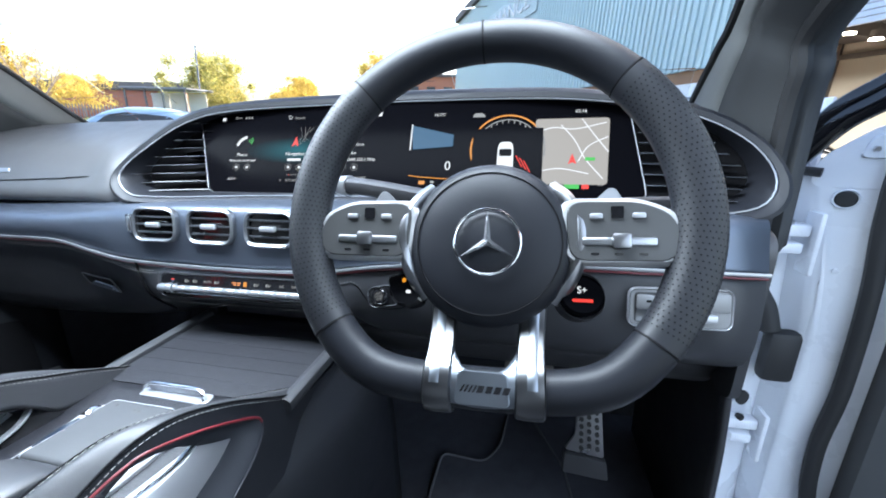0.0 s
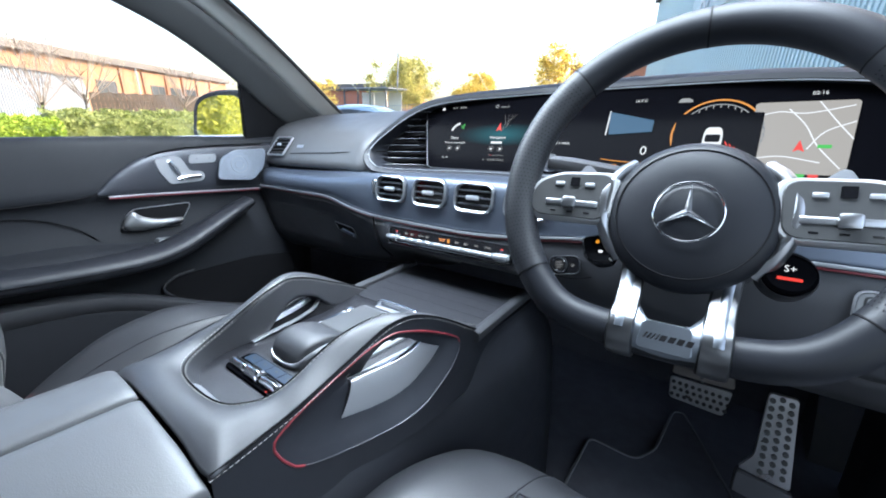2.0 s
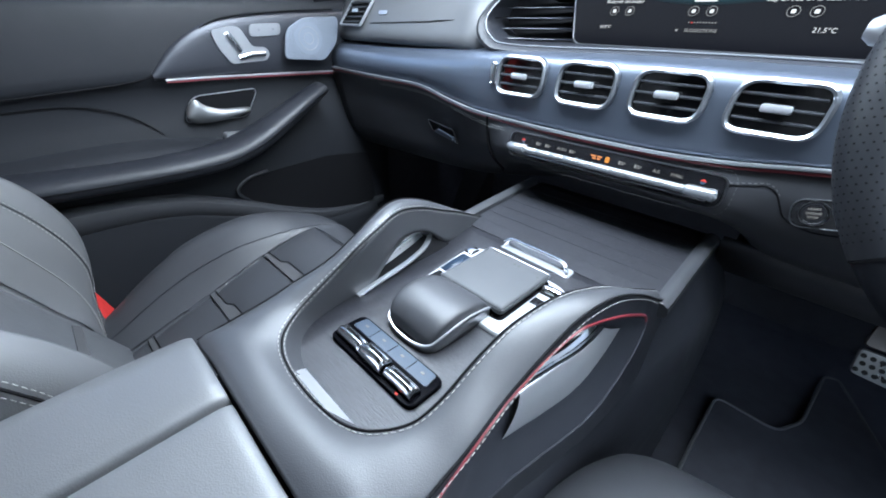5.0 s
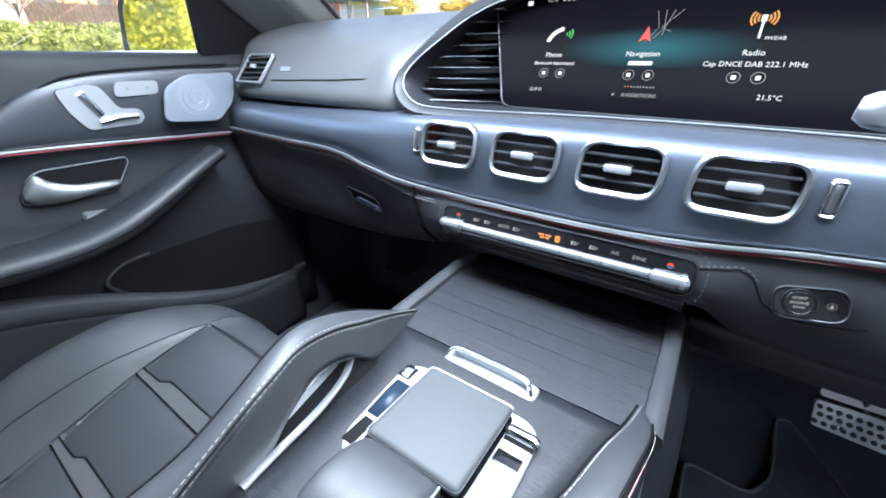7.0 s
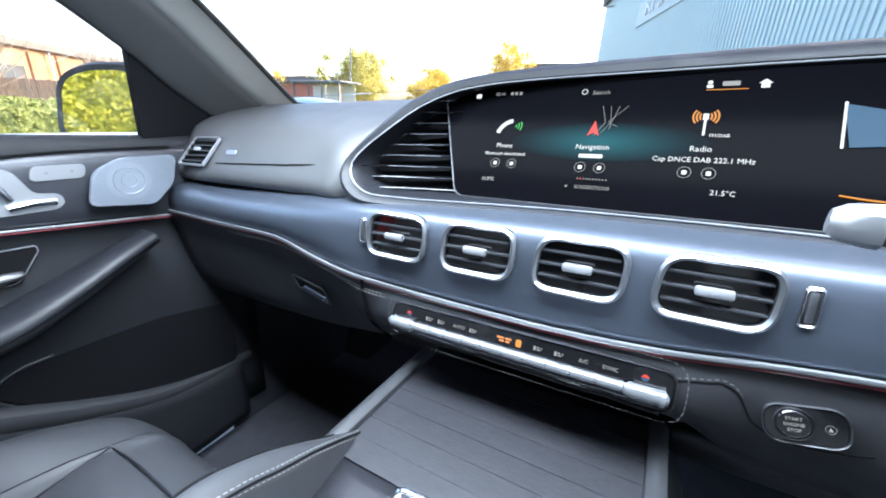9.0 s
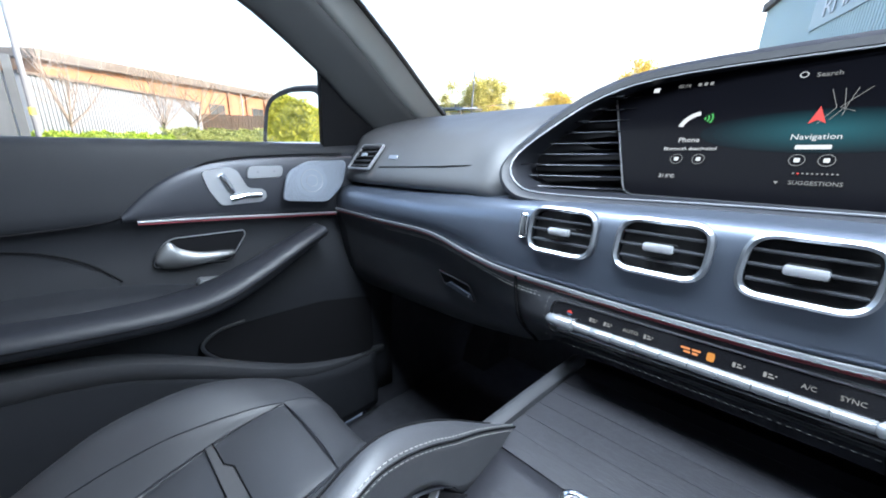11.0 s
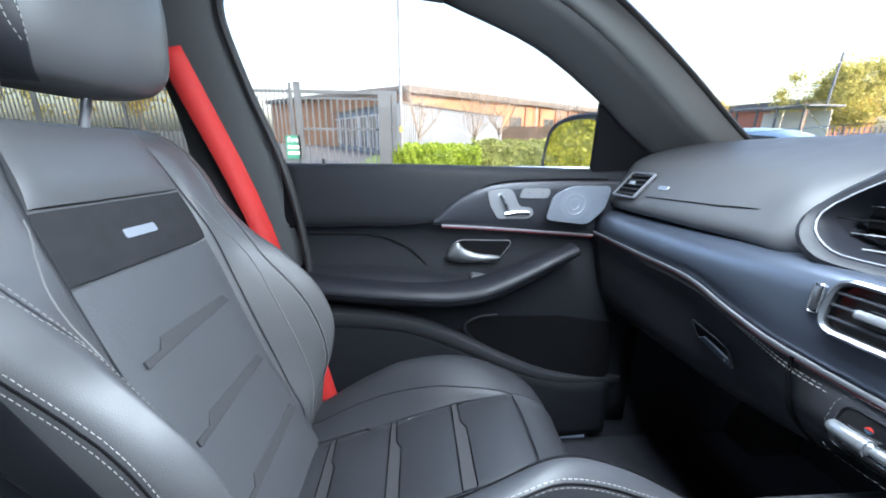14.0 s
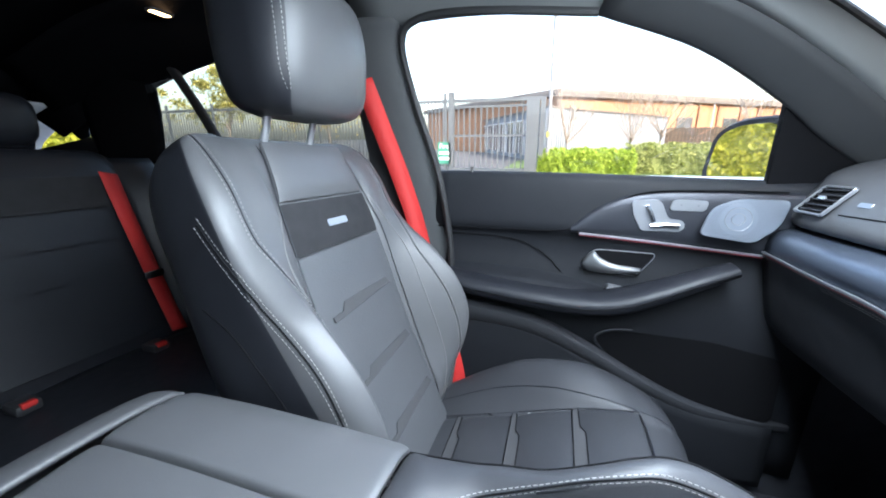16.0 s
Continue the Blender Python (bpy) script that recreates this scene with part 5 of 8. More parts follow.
for s in (-1, 1):
    def flank(y, z, out=0.0):
        """A point on the outer side of an arm, with out metres off it."""
        return Vector((s * (float(np.interp(y, ARM_Y, OUT_X)) - 0.001 + 0.12 * (float(np.interp(y, ARM_Y, OUT_Z)) - z) + out), y, z))

    seam_out = spline([Vector((s * x, y, z)) for x, y, z in zip(OUT_X, ARM_Y, OUT_Z)], 5)
    for off, mat in ((Vector((-s * 0.0042, 0, 0.0006)), THREAD), (Vector((s * 0.0030, 0, -0.0030)), THREAD), (Vector((s * 0.0, 0, 0.0006)), SEAM)):
        line = [p + off for p in seam_out[:-2]]
        part("stitching" if mat is THREAD else "welt", stitches(line, 0.0034, 0.0020, 0.00035) if mat is THREAD else rod(line, 0.0012, 5), mat, grab)
    loop = spline([(y, z, 0) for y, z in ((0.307, 0.941), (0.2915, 0.956), (0.2835, 0.972), (0.2825, 0.982), (0.290, 0.990), (0.320, 1.001), (0.360, 1.010), (0.403, 1.0225), (0.430, 1.0285), (0.452, 1.0285), (0.490, 1.015), (0.530, 0.994), (0.552, 0.980), (0.560, 0.970), (0.556, 0.955), (0.535, 0.938), (0.500, 0.922), (0.467, 0.912), (0.420, 0.909), (0.360, 0.920))], 6, True)
    mid = Vector((0.438, 0.999, 0))
    heart = Vector((0.43, 0.965, 0))

    def reach(p):
        """From the recess outwards to the border of the leather side."""
        d, k = (p - heart).normalized(), 0.0
        while True:
            q = heart + d * (k + 0.002)
            if not (0.2255 <= q.x <= 0.657 and 0.880 <= q.y <= float(np.interp(q.x, ARM_Y, OUT_Z))):
                return heart + d * k
            k += 0.002

    border = [reach(p) for p in loop]
    for c in ((0.2255, 0.880), (0.657, 0.880), (0.657, 0.9445), (0.2255, 0.9955)):
        d = (Vector((*c, 0)) - heart).normalized()
        border[max(range(len(loop)), key=lambda i: (loop[i] - heart).normalized().dot(d))] = Vector((*c, 0))
    part("side_panel", sheet([[flank(p.x, p.y, -0.012 if p.y < 0.9 else 0.0) for p in border]] + [[flank(*p.lerp(q, k).xy) for p, q in zip(border, loop)] for k in (0.06, 0.3, 0.6, 0.9, 1.0)], True), LEATHER_DARK, console, "black leather side of the handle", smooth=60)
    hole_top, hole_low = ((0.388, 0.996), (0.396, 1.003), (0.414, 1.0105), (0.436, 1.0140), (0.458, 1.0125), (0.478, 1.0040), (0.490, 0.9945)), ((0.386, 0.9895), (0.420, 0.9875), (0.455, 0.9865), (0.480, 0.9885), (0.492, 0.9925))

    def hole_at(p):
        """Where the line from the opening's middle towards p leaves the opening."""
        d, k = (p - mid).normalized(), 0.0
        while k < 0.1:
            q = mid + d * k
            if not (0.386 < q.x < 0.492 and np.interp(q.x, *zip(*hole_low)) < q.y < np.interp(q.x, *zip(*hole_top))):
                break
            k += 0.001
        return mid + d * k

    hole = [hole_at(p) for p in loop]
    part("grip_recess", sheet([[flank(*p.lerp(q, k).xy, d) for p, q in zip(loop, hole)] for k, d in ((0, 0.0), (0.06, -0.0015), (0.14, -0.005), (0.26, -0.0095), (0.45, -0.0135), (0.7, -0.015), (0.93, -0.015), (1.0, -0.018))], True), INLAY, console, "smooth dark recess round the grip", smooth=60)
    part("red_outline", rod([flank(p.x, p.y, -0.0004) for p in loop[:80]], 0.0016, 6, False, (1, 0, 0)), RED, console, "thin red outline")
    part("recess_rim", rod([flank(p.x, p.y, 0.0002) for p in loop[79:] + loop[:1]], 0.0013, 6, False, (1, 0, 0)), INLAY, console)
    grip = []
    for k in range(13):
        t = k / 12
        yt, yb = 0.386 + 0.108 * t, 0.362 + 0.182 * t
        zt = float(np.interp(yt, *zip(*hole_low)))
        zb = float(np.interp(yb, (0.362, 0.408, 0.440, 0.467, 0.507, 0.544), (0.946, 0.934, 0.931, 0.933, 0.946, 0.962)))
        row = [flank(yt, zt - 0.003, -0.024), flank(yt, zt, -0.0135)]
        for q, d in ((0.06, -0.0100), (0.3, -0.0085), (0.6, -0.0095), (0.85, -0.0115), (1.0, -0.0150)):
            row.append(flank(yt + (yb - yt) * q, zt + (zb - zt) * q, d - 0.002 * t))
        grip.append(row)
    part("silver_grip", loft(grip, 1, 3), BRIGHT, console, "satin silver grip plate in the recess", smooth=60)
    part("grip_edge", rod([g[1] + Vector((0, 0, 0.0006)) for g in grip], 0.0016, 6), CHROME, console, "bright upper edge")
    under, floor_ = [], []
    for k in range(11):
        t = k / 10
        y = HOLE_Y[0] + (HOLE_Y[-1] - HOLE_Y[0]) * t
        x = float(np.interp(y, (0.40, 0.44, 0.48, 0.53), (0.0985, 0.102, 0.105, 0.111)))
        yo = 0.388 + 0.104 * t
        under.append([(s * x, y, float(np.interp(y, HOLE_Y, HOLE_Z)) - 0.001), flank(yo, float(np.interp(yo, *zip(*hole_top))) + 0.001, -0.017)])
        floor_.append([(s * (x - 0.004), y, 0.964), flank(yo, float(np.interp(yo, *zip(*hole_low))) - 0.001, -0.018)])
    part("handle_underside", sheet(under), LEATHER_DARK, console)
    # near-black: the dark seen through the opening is put into its colour
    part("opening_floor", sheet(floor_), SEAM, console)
    part("sill_trim", sweep(spline([(s * 0.0930, 0.374, 0.9745), (s * 0.0955, 0.40, 0.9755), (s * 0.1005, 0.450, 0.9755), (s * 0.109, 0.487, 0.977), (s * 0.1165, 0.505, 0.983), (s * 0.119, 0.512, 0.991)], 5), 0.0075, 0.004, (0, 0, 1), 8), SILVER_PAINT, console, "bright trim in the handle opening")
part("bridge_plate", plate(rounded(rect(0.088, 0.022), 0.006), 0.0025, plane_at((0.0, 0.2765, 0.9895), (1, 0, 0), (0, -0.70, 1)), 0.001), BRIGHT, console, "bright metal insert")

# armrest box with two lids
for s, x0, x1, z0, z1 in ((-1, -0.128, -0.0285, 1.006, 1.014), (1, -0.0250, 0.127, 1.0115, 0.996)):
    rows = []
    for y, dz in ((0.2225, -0.012), (0.2205, -0.003), (0.19, 0.0), (0.05, 0.004), (-0.05, 0.002), (-0.076, -0.003), (-0.08, -0.014)):
        prof = [(x0 - 0.001, 0.965), (x0, z0 - 0.008), (x0 + 0.008, z0), (x0 * 0.7 + x1 * 0.3, z0 * 0.65 + z1 * 0.35 + 0.004), (x0 * 0.3 + x1 * 0.7, z0 * 0.35 + z1 * 0.65 + 0.004), (x1 - 0.008, z1), (x1, z1 - 0.008), (x1 + 0.001, 0.965)]
        rows.append([(x, y, z + (dz if z > 0.97 else 0)) for x, z in prof])
    part("armrest_lid", loft(rows, 4, 4), LEATHER_SEAT, console, "padded black leather armrest lid", thick=0.006)
    if s > 0:
        for dx in (-0.001, 0.004):
            part("stitching", stitches([(x1 - dx + 0.0005, y, z1 - 0.006 - dx * 0.8 + 0.002) for y in (0.21, 0.1, 0.0, -0.07)]), THREAD, console)
part("armrest_rear", loft([[(-0.125, y, z - 0.03), (-0.11, y, z - 0.003), (0, y, z + 0.004), (0.11, y, z - 0.003), (0.125, y, z - 0.03)] for y, z in ((-0.083, 1.006), (-0.12, 1.0), (-0.155, 0.975), (-0.175, 0.93))], 4, 4), LEATHER_SEAT, console, thick=0.006)

# touch pad with its palm rest, and the drive keys
PADM = plane_at((0.002, 0.485, top_z(0.485)), (1, 0, 0), (0, 1, -0.07))
touch = thing("touch_pad", (0.002, 0.485, top_z(0.485)), "black touch pad in a chrome surround with a padded palm rest", "touch pad")


def on(m, bm):
    bm.transform(m)
    return bm


part("surround", plate(rounded([(-0.067, -0.052), (0.071, -0.052), (0.069, 0.067), (-0.080, 0.067)], 0.026, 8), 0.006, PADM, 0.002), KEYWHITE, touch, "pale satin tray with keys")
part("well", plate(rounded(rect(0.094, 0.098), 0.008), 0.0066, PADM @ Matrix.Translation((-0.004, 0.013, 0))), GLOSS, touch)
part("roller_slot", on(PADM, block(-0.0695, 0.050, 0.0062, 0.014, 0.017, 0.001, 0.0004)), SEAM, touch)
part("roller", on(PADM, sweep([(-0.0695, 0.043, 0.006), (-0.0695, 0.050, 0.0082), (-0.0695, 0.057, 0.006)], 0.010, 0.006)), CHROME, touch, "small chrome roller")
part("key", on(PADM, sheet([[(-0.0715, 0.036, 0.0068), (-0.0545, 0.036, 0.0068)], [(-0.0705, 0.018, 0.0078), (-0.0545, 0.018, 0.0078)], [(-0.0680, -0.010, 0.0070), (-0.0545, -0.010, 0.0070)]])), KEY_SKY, touch, "glossy key tinted by reflected sky", thick=0.001)
part("key", on(PADM, block(-0.0600, -0.028, 0.0060, 0.012, 0.028, 0.002, 0.0008)), SEAM, touch)
part("roller_slot", on(PADM, block(0.0565, 0.045, 0.0062, 0.026, 0.017, 0.001, 0.0004)), SEAM, touch)
part("roller", on(PADM, rod([(0.0455, 0.046, 0.0065), (0.0465, 0.046, 0.0075), (0.0665, 0.046, 0.0075), (0.0675, 0.046, 0.0065)], 0.0062, 14)), CHROME, touch, "chrome volume roller")
part("key", on(PADM, block(0.0555, 0.020, 0.0062, 0.022, 0.013, 0.0012, 0.0005)), GLOSS, touch, "black key")
for y, d in ((-0.002, 0.026), (-0.030, 0.026)):
    part("key", on(PADM, block(0.0555, y, 0.0064, 0.024, d, 0.0016, 0.0006)), KEYWHITE, touch)
part("pad", on(PADM, block(-0.0035, 0.0150, 0.0135, 0.089, 0.094, 0.011, 0.005, 3)), PADTOP, touch, "matt grey touch surface")
part("pad_edge", rod([PADM @ Vector((p.x - 0.0035, p.y + 0.0150, 0.0162)) for p in rounded(rect(0.0902, 0.0952), 0.007)], 0.0005, 5, True), SILVER_DARK, touch)
for x, y in ((-0.030, 0.051), (0.0, 0.047), (0.006, 0.047), (0.034, 0.043)):
    part("pad_mark", plate(rounded(rect(0.0028, 0.0028), 0.001, 2), 0.0002, PADM @ Matrix.Translation((x, y, 0.0191))), GLOW_GREY, touch, smooth=0)
palm_rows = []
for y, w, h in ((-0.116, 0.022, 0.008), (-0.113, 0.029, 0.020), (-0.102, 0.034, 0.031), (-0.082, 0.036, 0.036), (-0.058, 0.036, 0.033), (-0.042, 0.035, 0.026), (-0.034, 0.034, 0.018)):
    palm_rows.append([(k - 0.007, y, z) for k, z in ((-w, 0.004), (-w, h * 0.7), (-w * 0.84, h * 0.97), (0, h * 1.02), (w * 0.84, h * 0.97), (w, h * 0.7), (w, 0.004))])
part("palm_rest", on(PADM, loft(palm_rows, 5, 4)), LEATHER, touch, "padded black palm rest", thick=0.004)
rim_band = [[PADM @ Vector((x - 0.007, y, z)) for z in (z0, z0 + h)] for x, y, z0, h in ((0.0345, -0.034, 0.006, 0.009), (0.0368, -0.058, 0.009, 0.014), (0.0368, -0.082, 0.010, 0.014), (0.0348, -0.102, 0.006, 0.013), (0.0295, -0.1135, 0.003, 0.009), (0.016, -0.1185, 0.002, 0.006), (0, -0.1195, 0.002, 0.005), (-0.016, -0.1185, 0.002, 0.006), (-0.0295, -0.1135, 0.003, 0.008), (-0.0348, -0.102, 0.006, 0.009), (-0.0368, -0.082, 0.010, 0.009), (-0.0368, -0.058, 0.009, 0.008), (-0.0345, -0.034, 0.006, 0.006))]
part("chrome_edge", loft(rim_band, 4, 2), SILVER_DARK, touch, "polished band round the palm rest", thick=0.0008)
part("chrome_line", rod(spline([r[1] for r in rim_band], 4), 0.0011, 6), BRIGHT, touch, "bright upper edge")
KEYM = plane_at((0.0005, 0.338, top_z(0.338) + 0.001), (1, 0.0, 0), (0, 1, -0.07))
drive = thing("drive_switches", (0.003, 0.334, top_z(0.334)), "gloss black switch panel with chrome drive-mode rockers", "switch panel")
part("plate", plate(rounded(rect(0.117, 0.040), 0.009), 0.004, KEYM, 0.001), SCREEN, drive)
for x0, x1, w, h in ((-0.053, -0.017, 0.0125, 0.010), (-0.0155, 0.0155, 0.0155, 0.0135), (0.017, 0.053, 0.0125, 0.010)):
    rows = []
    for t, k in ((0, 0.35), (0.05, 0.85), (0.2, 0.96), (0.5, 1.0), (0.8, 0.96), (0.95, 0.85), (1, 0.35)):
        x = x0 + (x1 - x0) * t
        rows.append([(x, -0.009 + a_ * w / 2, 0.004 + h * k * b_) for a_, b_ in ((-1, 0), (-0.94, 0.5), (-0.55, 0.92), (-0.2, 1.0), (0.25, 0.78), (0.75, 0.72), (1, 0.45), (1, 0))])
    knob = part("rocker", on(KEYM, loft(rows, 2, 2)), TOGGLE, drive, "chrome rocker", thick=0.0008, smooth=50)
    part("ridge", on(KEYM, block((x0 + x1) / 2, -0.0075, 0.0035 + h * 0.86, (x1 - x0) * 0.55, 0.0022, 0.002, 0.0006)), SEAM, knob)
part("key_field", plate(rounded([(-0.052, -0.0075), (0.052, -0.0075), (0.050, 0.0075), (-0.050, 0.0075)], 0.003), 0.001, KEYM @ Matrix.Translation((0, 0.0105, 0.004))), KEY_SKY, drive, "row of dark touch keys tinted by reflected sky")
for k in range(4):
    part("key_mark", plate(rounded(rect(0.004, 0.0022), 0.0008, 2), 0.0002, KEYM @ Matrix.Translation((-0.040 + 0.0265 * k, 0.0112, 0.0052))), GLOW_GREY, drive, smooth=0)
for k in range(3):
    part("key_joint", plate(rect(0.0006, 0.014), 0.0003, KEYM @ Matrix.Translation((-0.0268 + 0.0265 * k, 0.0105, 0.0050))), SEAM, drive, smooth=0)
part("key_lamp", plate(rounded(rect(0.003, 0.002), 0.0008, 2), 0.0002, KEYM @ Matrix.Translation((0.040, -0.0178, 0.0042))), GLOW_RED, drive, smooth=0)


# ---- front seats ----
def seat(cx, name="front_seat", label=""):
    """A sports seat whose backrest leans 26 degrees; cx is its middle."""
    th = thing(name, (cx, 0.33, 0.49), label, "car seat", "front seats")
    lean = radians(25.7)
    up, out = Vector((0, -math.sin(lean), math.cos(lean))), Vector((0, math.cos(lean), math.sin(lean)))
    base = Vector((cx, 0.138, 0.795))

    def back(x, h, d):
        return base + Vector((x, 0, 0)) + up * h + out * d

    def deep(h):
        """How far the padded middle lies behind the seat's plane."""
        return float(np.interp(h, (-0.1, 0.15, 0.25, 0.33, 0.42, 0.50, 0.60), (-0.028, -0.028, -0.022, -0.013, -0.002, 0.008, 0.008)))

    # height, half width, ridge forward, ridge place, depth
    secs = []
    for h, w, f, r, dp in ((-0.16, 0.200, -0.10, 0.160, 0.11), (-0.08, 0.214, -0.065, 0.178, 0.11), (0.0, 0.238, -0.006, 0.206, 0.12), (0.06, 0.255, 0.048, 0.225, 0.14), (0.12, 0.264, 0.080, 0.236, 0.15), (0.20, 0.270, 0.086, 0.240, 0.155), (0.29, 0.268, 0.064, 0.236, 0.152), (0.36, 0.261, 0.032, 0.226, 0.15), (0.43, 0.254, 0.014, 0.217, 0.145), (0.50, 0.250, 0.014, 0.214, 0.14), (0.555, 0.240, 0.004, 0.206, 0.125), (0.592, 0.215, -0.018, 0.18, 0.095), (0.606, 0.165, -0.04, 0.13, 0.06)):
        g = deep(h)
        half = [(0.0, min(g - 0.006, f)), (0.118 if w > 0.22 else w * 0.5, min(g - 0.004, f)), (0.152 if w > 0.22 else w * 0.68, min(g + 0.012, f)), (r - 0.020, f - 0.10 * max(0.0, f)), (r, f), (w - 0.006, f * 0.72 - 0.004), (w, -0.02 + min(0, f)), (w - 0.008, -dp * 0.75), (w * 0.72, -dp - 0.012), (0.0, -dp - 0.024)]
        loop = [back(x, h, d) for x, d in half] + [back(-x, h, d) for x, d in half[-2:0:-1]]
        secs.append(loop)
    rings = net(secs, 8, 5, True)
    shell = sheet(rings, True, True)
    shape_ = tree_of(shell)
    rest = part("backrest", shell, LEATHER_SEAT, th, "black leather backrest with tall side bolsters")

    def darken_faces(ob, dark_face):
        """Gives the faces chosen by dark_face the deep black leather."""
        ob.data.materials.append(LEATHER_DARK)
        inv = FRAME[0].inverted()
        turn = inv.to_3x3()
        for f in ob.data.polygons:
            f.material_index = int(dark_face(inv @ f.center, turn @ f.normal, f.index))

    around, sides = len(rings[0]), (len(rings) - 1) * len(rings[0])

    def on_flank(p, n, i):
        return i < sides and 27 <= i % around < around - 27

    # flanks darker than the front: their shade is put into the leather
    darken_faces(rest, on_flank)
    # padded insert: panels between the bolsters
    def panel(h0, h1, w0, w1, d, mat, name_, lab):
        rows = []
        for k in range(7):
            t = k / 6
            h, w = h0 + (h1 - h0) * t, w0 + (w1 - w0) * t
            swell = d * (1 - (2 * t - 1) ** 4)
            g = deep(h)
            rows.append([back(k_ * w, h, g + e_ + swell * f_) for k_, e_, f_ in ((-1, -0.003, 0), (-0.94, 0.002, 0.5), (-0.5, 0.002, 1), (0, 0.002, 1), (0.5, 0.002, 1), (0.94, 0.002, 0.5), (1, -0.003, 0))])
        return part(name_, loft(rows, 1, 3), mat, th, lab)
    panel(0.475, 0.575, 0.128, 0.110, 0.006, LEATHER_SEAT, "shoulder_panel", "smooth leather shoulder panel")
    panel(0.385, 0.470, 0.148, 0.130, 0.003, SUEDE, "badge_band", "dark suede band")
    panel(-0.085, 0.380, 0.118, 0.146, 0.008, LEATHER_DOT, "insert", "perforated grey-black leather insert")
    part("badge", plate(rounded(rect(0.062, 0.013), 0.004), 0.003, plane_at(back(0.0, 0.425, 0.0050), (-1, 0, 0), (0, math.sin(lean), -math.cos(lean)))), SILVER_PAINT, th, "small silver badge bar")
    for h in (0.276, 0.152, 0.036):
        g = deep(h) + 0.0075
        zig = [(0.112, h - 0.004), (0.082, h - 0.004), (0.070, h + 0.010), (-0.092, h + 0.008)]
        low = [(-0.100, h - 0.006), (0.112, h - 0.013)]
        part("step_band", plate([(-x, z) for x, z in zig + low], 0.0035, plane_at(base + out * g, (-1, 0, 0), up)), BAND, th, "dull dark band with a stepped seam", smooth=0)
        part("seam", rod([back(x, z, g + 0.0036) for x, z in zig], 0.0008, 5, up=(0, 1, 0)), BAND, th)
        part("seam", rod([back(x, z, g + 0.0036) for x, z in low], 0.0008, 5, up=(0, 1, 0)), BAND, th)
    for s in (-1, 1):
        line = laid(shape_, spline([back(s * x, h, d) for x, h, d in ((0.172, -0.06, -0.02), (0.192, 0.02, 0.03), (0.204, 0.09, 0.052), (0.207, 0.15, 0.060), (0.208, 0.20, 0.058), (0.209, 0.25, 0.046), (0.211, 0.30, 0.028), (0.213, 0.36, 0.012), (0.214, 0.41, 0.006), (0.214, 0.45, 0.008), (0.214, 0.50, 0.016), (0.213, 0.55, 0.010), (0.205, 0.59, -0.02))], 8), 0.0003)
        part("piping", rod(line, 0.0013, 6, up=(0, 1, 0)), LEATHER_DARK, th)
        part("stitching", stitches(laid(shape_, [p + Vector((s * 0.0055, -0.001, 0.0)) for p in line])), THREAD, th, "pale stitching")
        part("stitching", stitches(laid(shape_, [p - Vector((s * 0.0055, 0.001, 0.0)) for p in line])), THREAD, th, "pale stitching")
        side = laid(shape_, spline([back(s * 0.266, h, d) for h, d in ((0.06, 0.036), (0.11, 0.050), (0.15, 0.056), (0.20, 0.060), (0.25, 0.054), (0.30, 0.038), (0.335, 0.024), (0.39, 0.002), (0.43, -0.014), (0.47, -0.024))], 8), 0.0003)
        part("piping", rod(side, 0.0014, 6, up=(0, 1, 0)), SEAM, th)
        for k in (-0.0055, 0.0055):
            part("stitching", stitches(laid(shape_, [p + up * k * 0.6 + out * k for p in side])), THREAD, th)
        flankline = laid(shape_, spline([back(s * 0.27, h, d) for h, d in ((0.08, -0.02), (0.19, -0.006), (0.27, -0.022), (0.324, -0.040), (0.370, -0.073))], 8), 0.0003)
        part("piping", rod(flankline, 0.0013, 6, up=(0, 1, 0)), SEAM, th)
        wing_ = laid(shape_, spline([back(s * x, h, 0.02) for x, h in ((0.134, 0.462), (0.156, 0.430), (0.176, 0.37), (0.186, 0.31), (0.184, 0.24), (0.172, 0.14), (0.156, 0.04), (0.140, -0.07))], 8), 0.0002)
        part("piping", rod(wing_, 0.0011, 6, up=(0, 1, 0)), THREAD_DARK, th, "grey piping on the bolster")
        post = part("headrest_post", rod([back(s * 0.062 + 0.004, 0.57, -0.04), (cx + s * 0.062 + 0.004, -0.128, 1.345), (cx + s * 0.062 + 0.004, -0.118, 1.385)], 0.0065, 12), BRIGHT, th, "chrome headrest post")
        seam_in = spline([back(s * x, h, d) for x, h, d in ((0.122, -0.08, -0.03), (0.130, 0.02, -0.02), (0.142, 0.14, -0.018), (0.150, 0.27, -0.01), (0.150, 0.38, 0.0), (0.134, 0.47, 0.008), (0.112, 0.575, 0.004))], 5)
        part("piping", rod(laid(shape_, seam_in, 0.003), 0.0010, 6, up=(0, 1, 0)), LEATHER_DARK, th)
    # headrest
    hr = []
    for z, wx, y0, y1 in ((1.360, 0.085, -0.145, -0.062), (1.370, 0.113, -0.162, -0.042), (1.394, 0.130, -0.172, -0.026), (1.435, 0.138, -0.178, -0.018), (1.50, 0.138, -0.182, -0.012), (1.56, 0.130, -0.182, -0.022), (1.585, 0.105, -0.16, -0.05)):
        loop = []
        for i in range(16):
            t = 2 * math.pi * i / 16
            c, s = math.cos(t), math.sin(t)
            f = (abs(c) ** 4 + abs(s) ** 4) ** -0.25
            loop.append((cx + wx * c * f, (y0 + y1) / 2 + (y1 - y0) / 2 * s * f - 0.06 * (z - 1.36), z))
        hr.append(loop)
    head_bm = loft(hr, 4, 2, True, True)
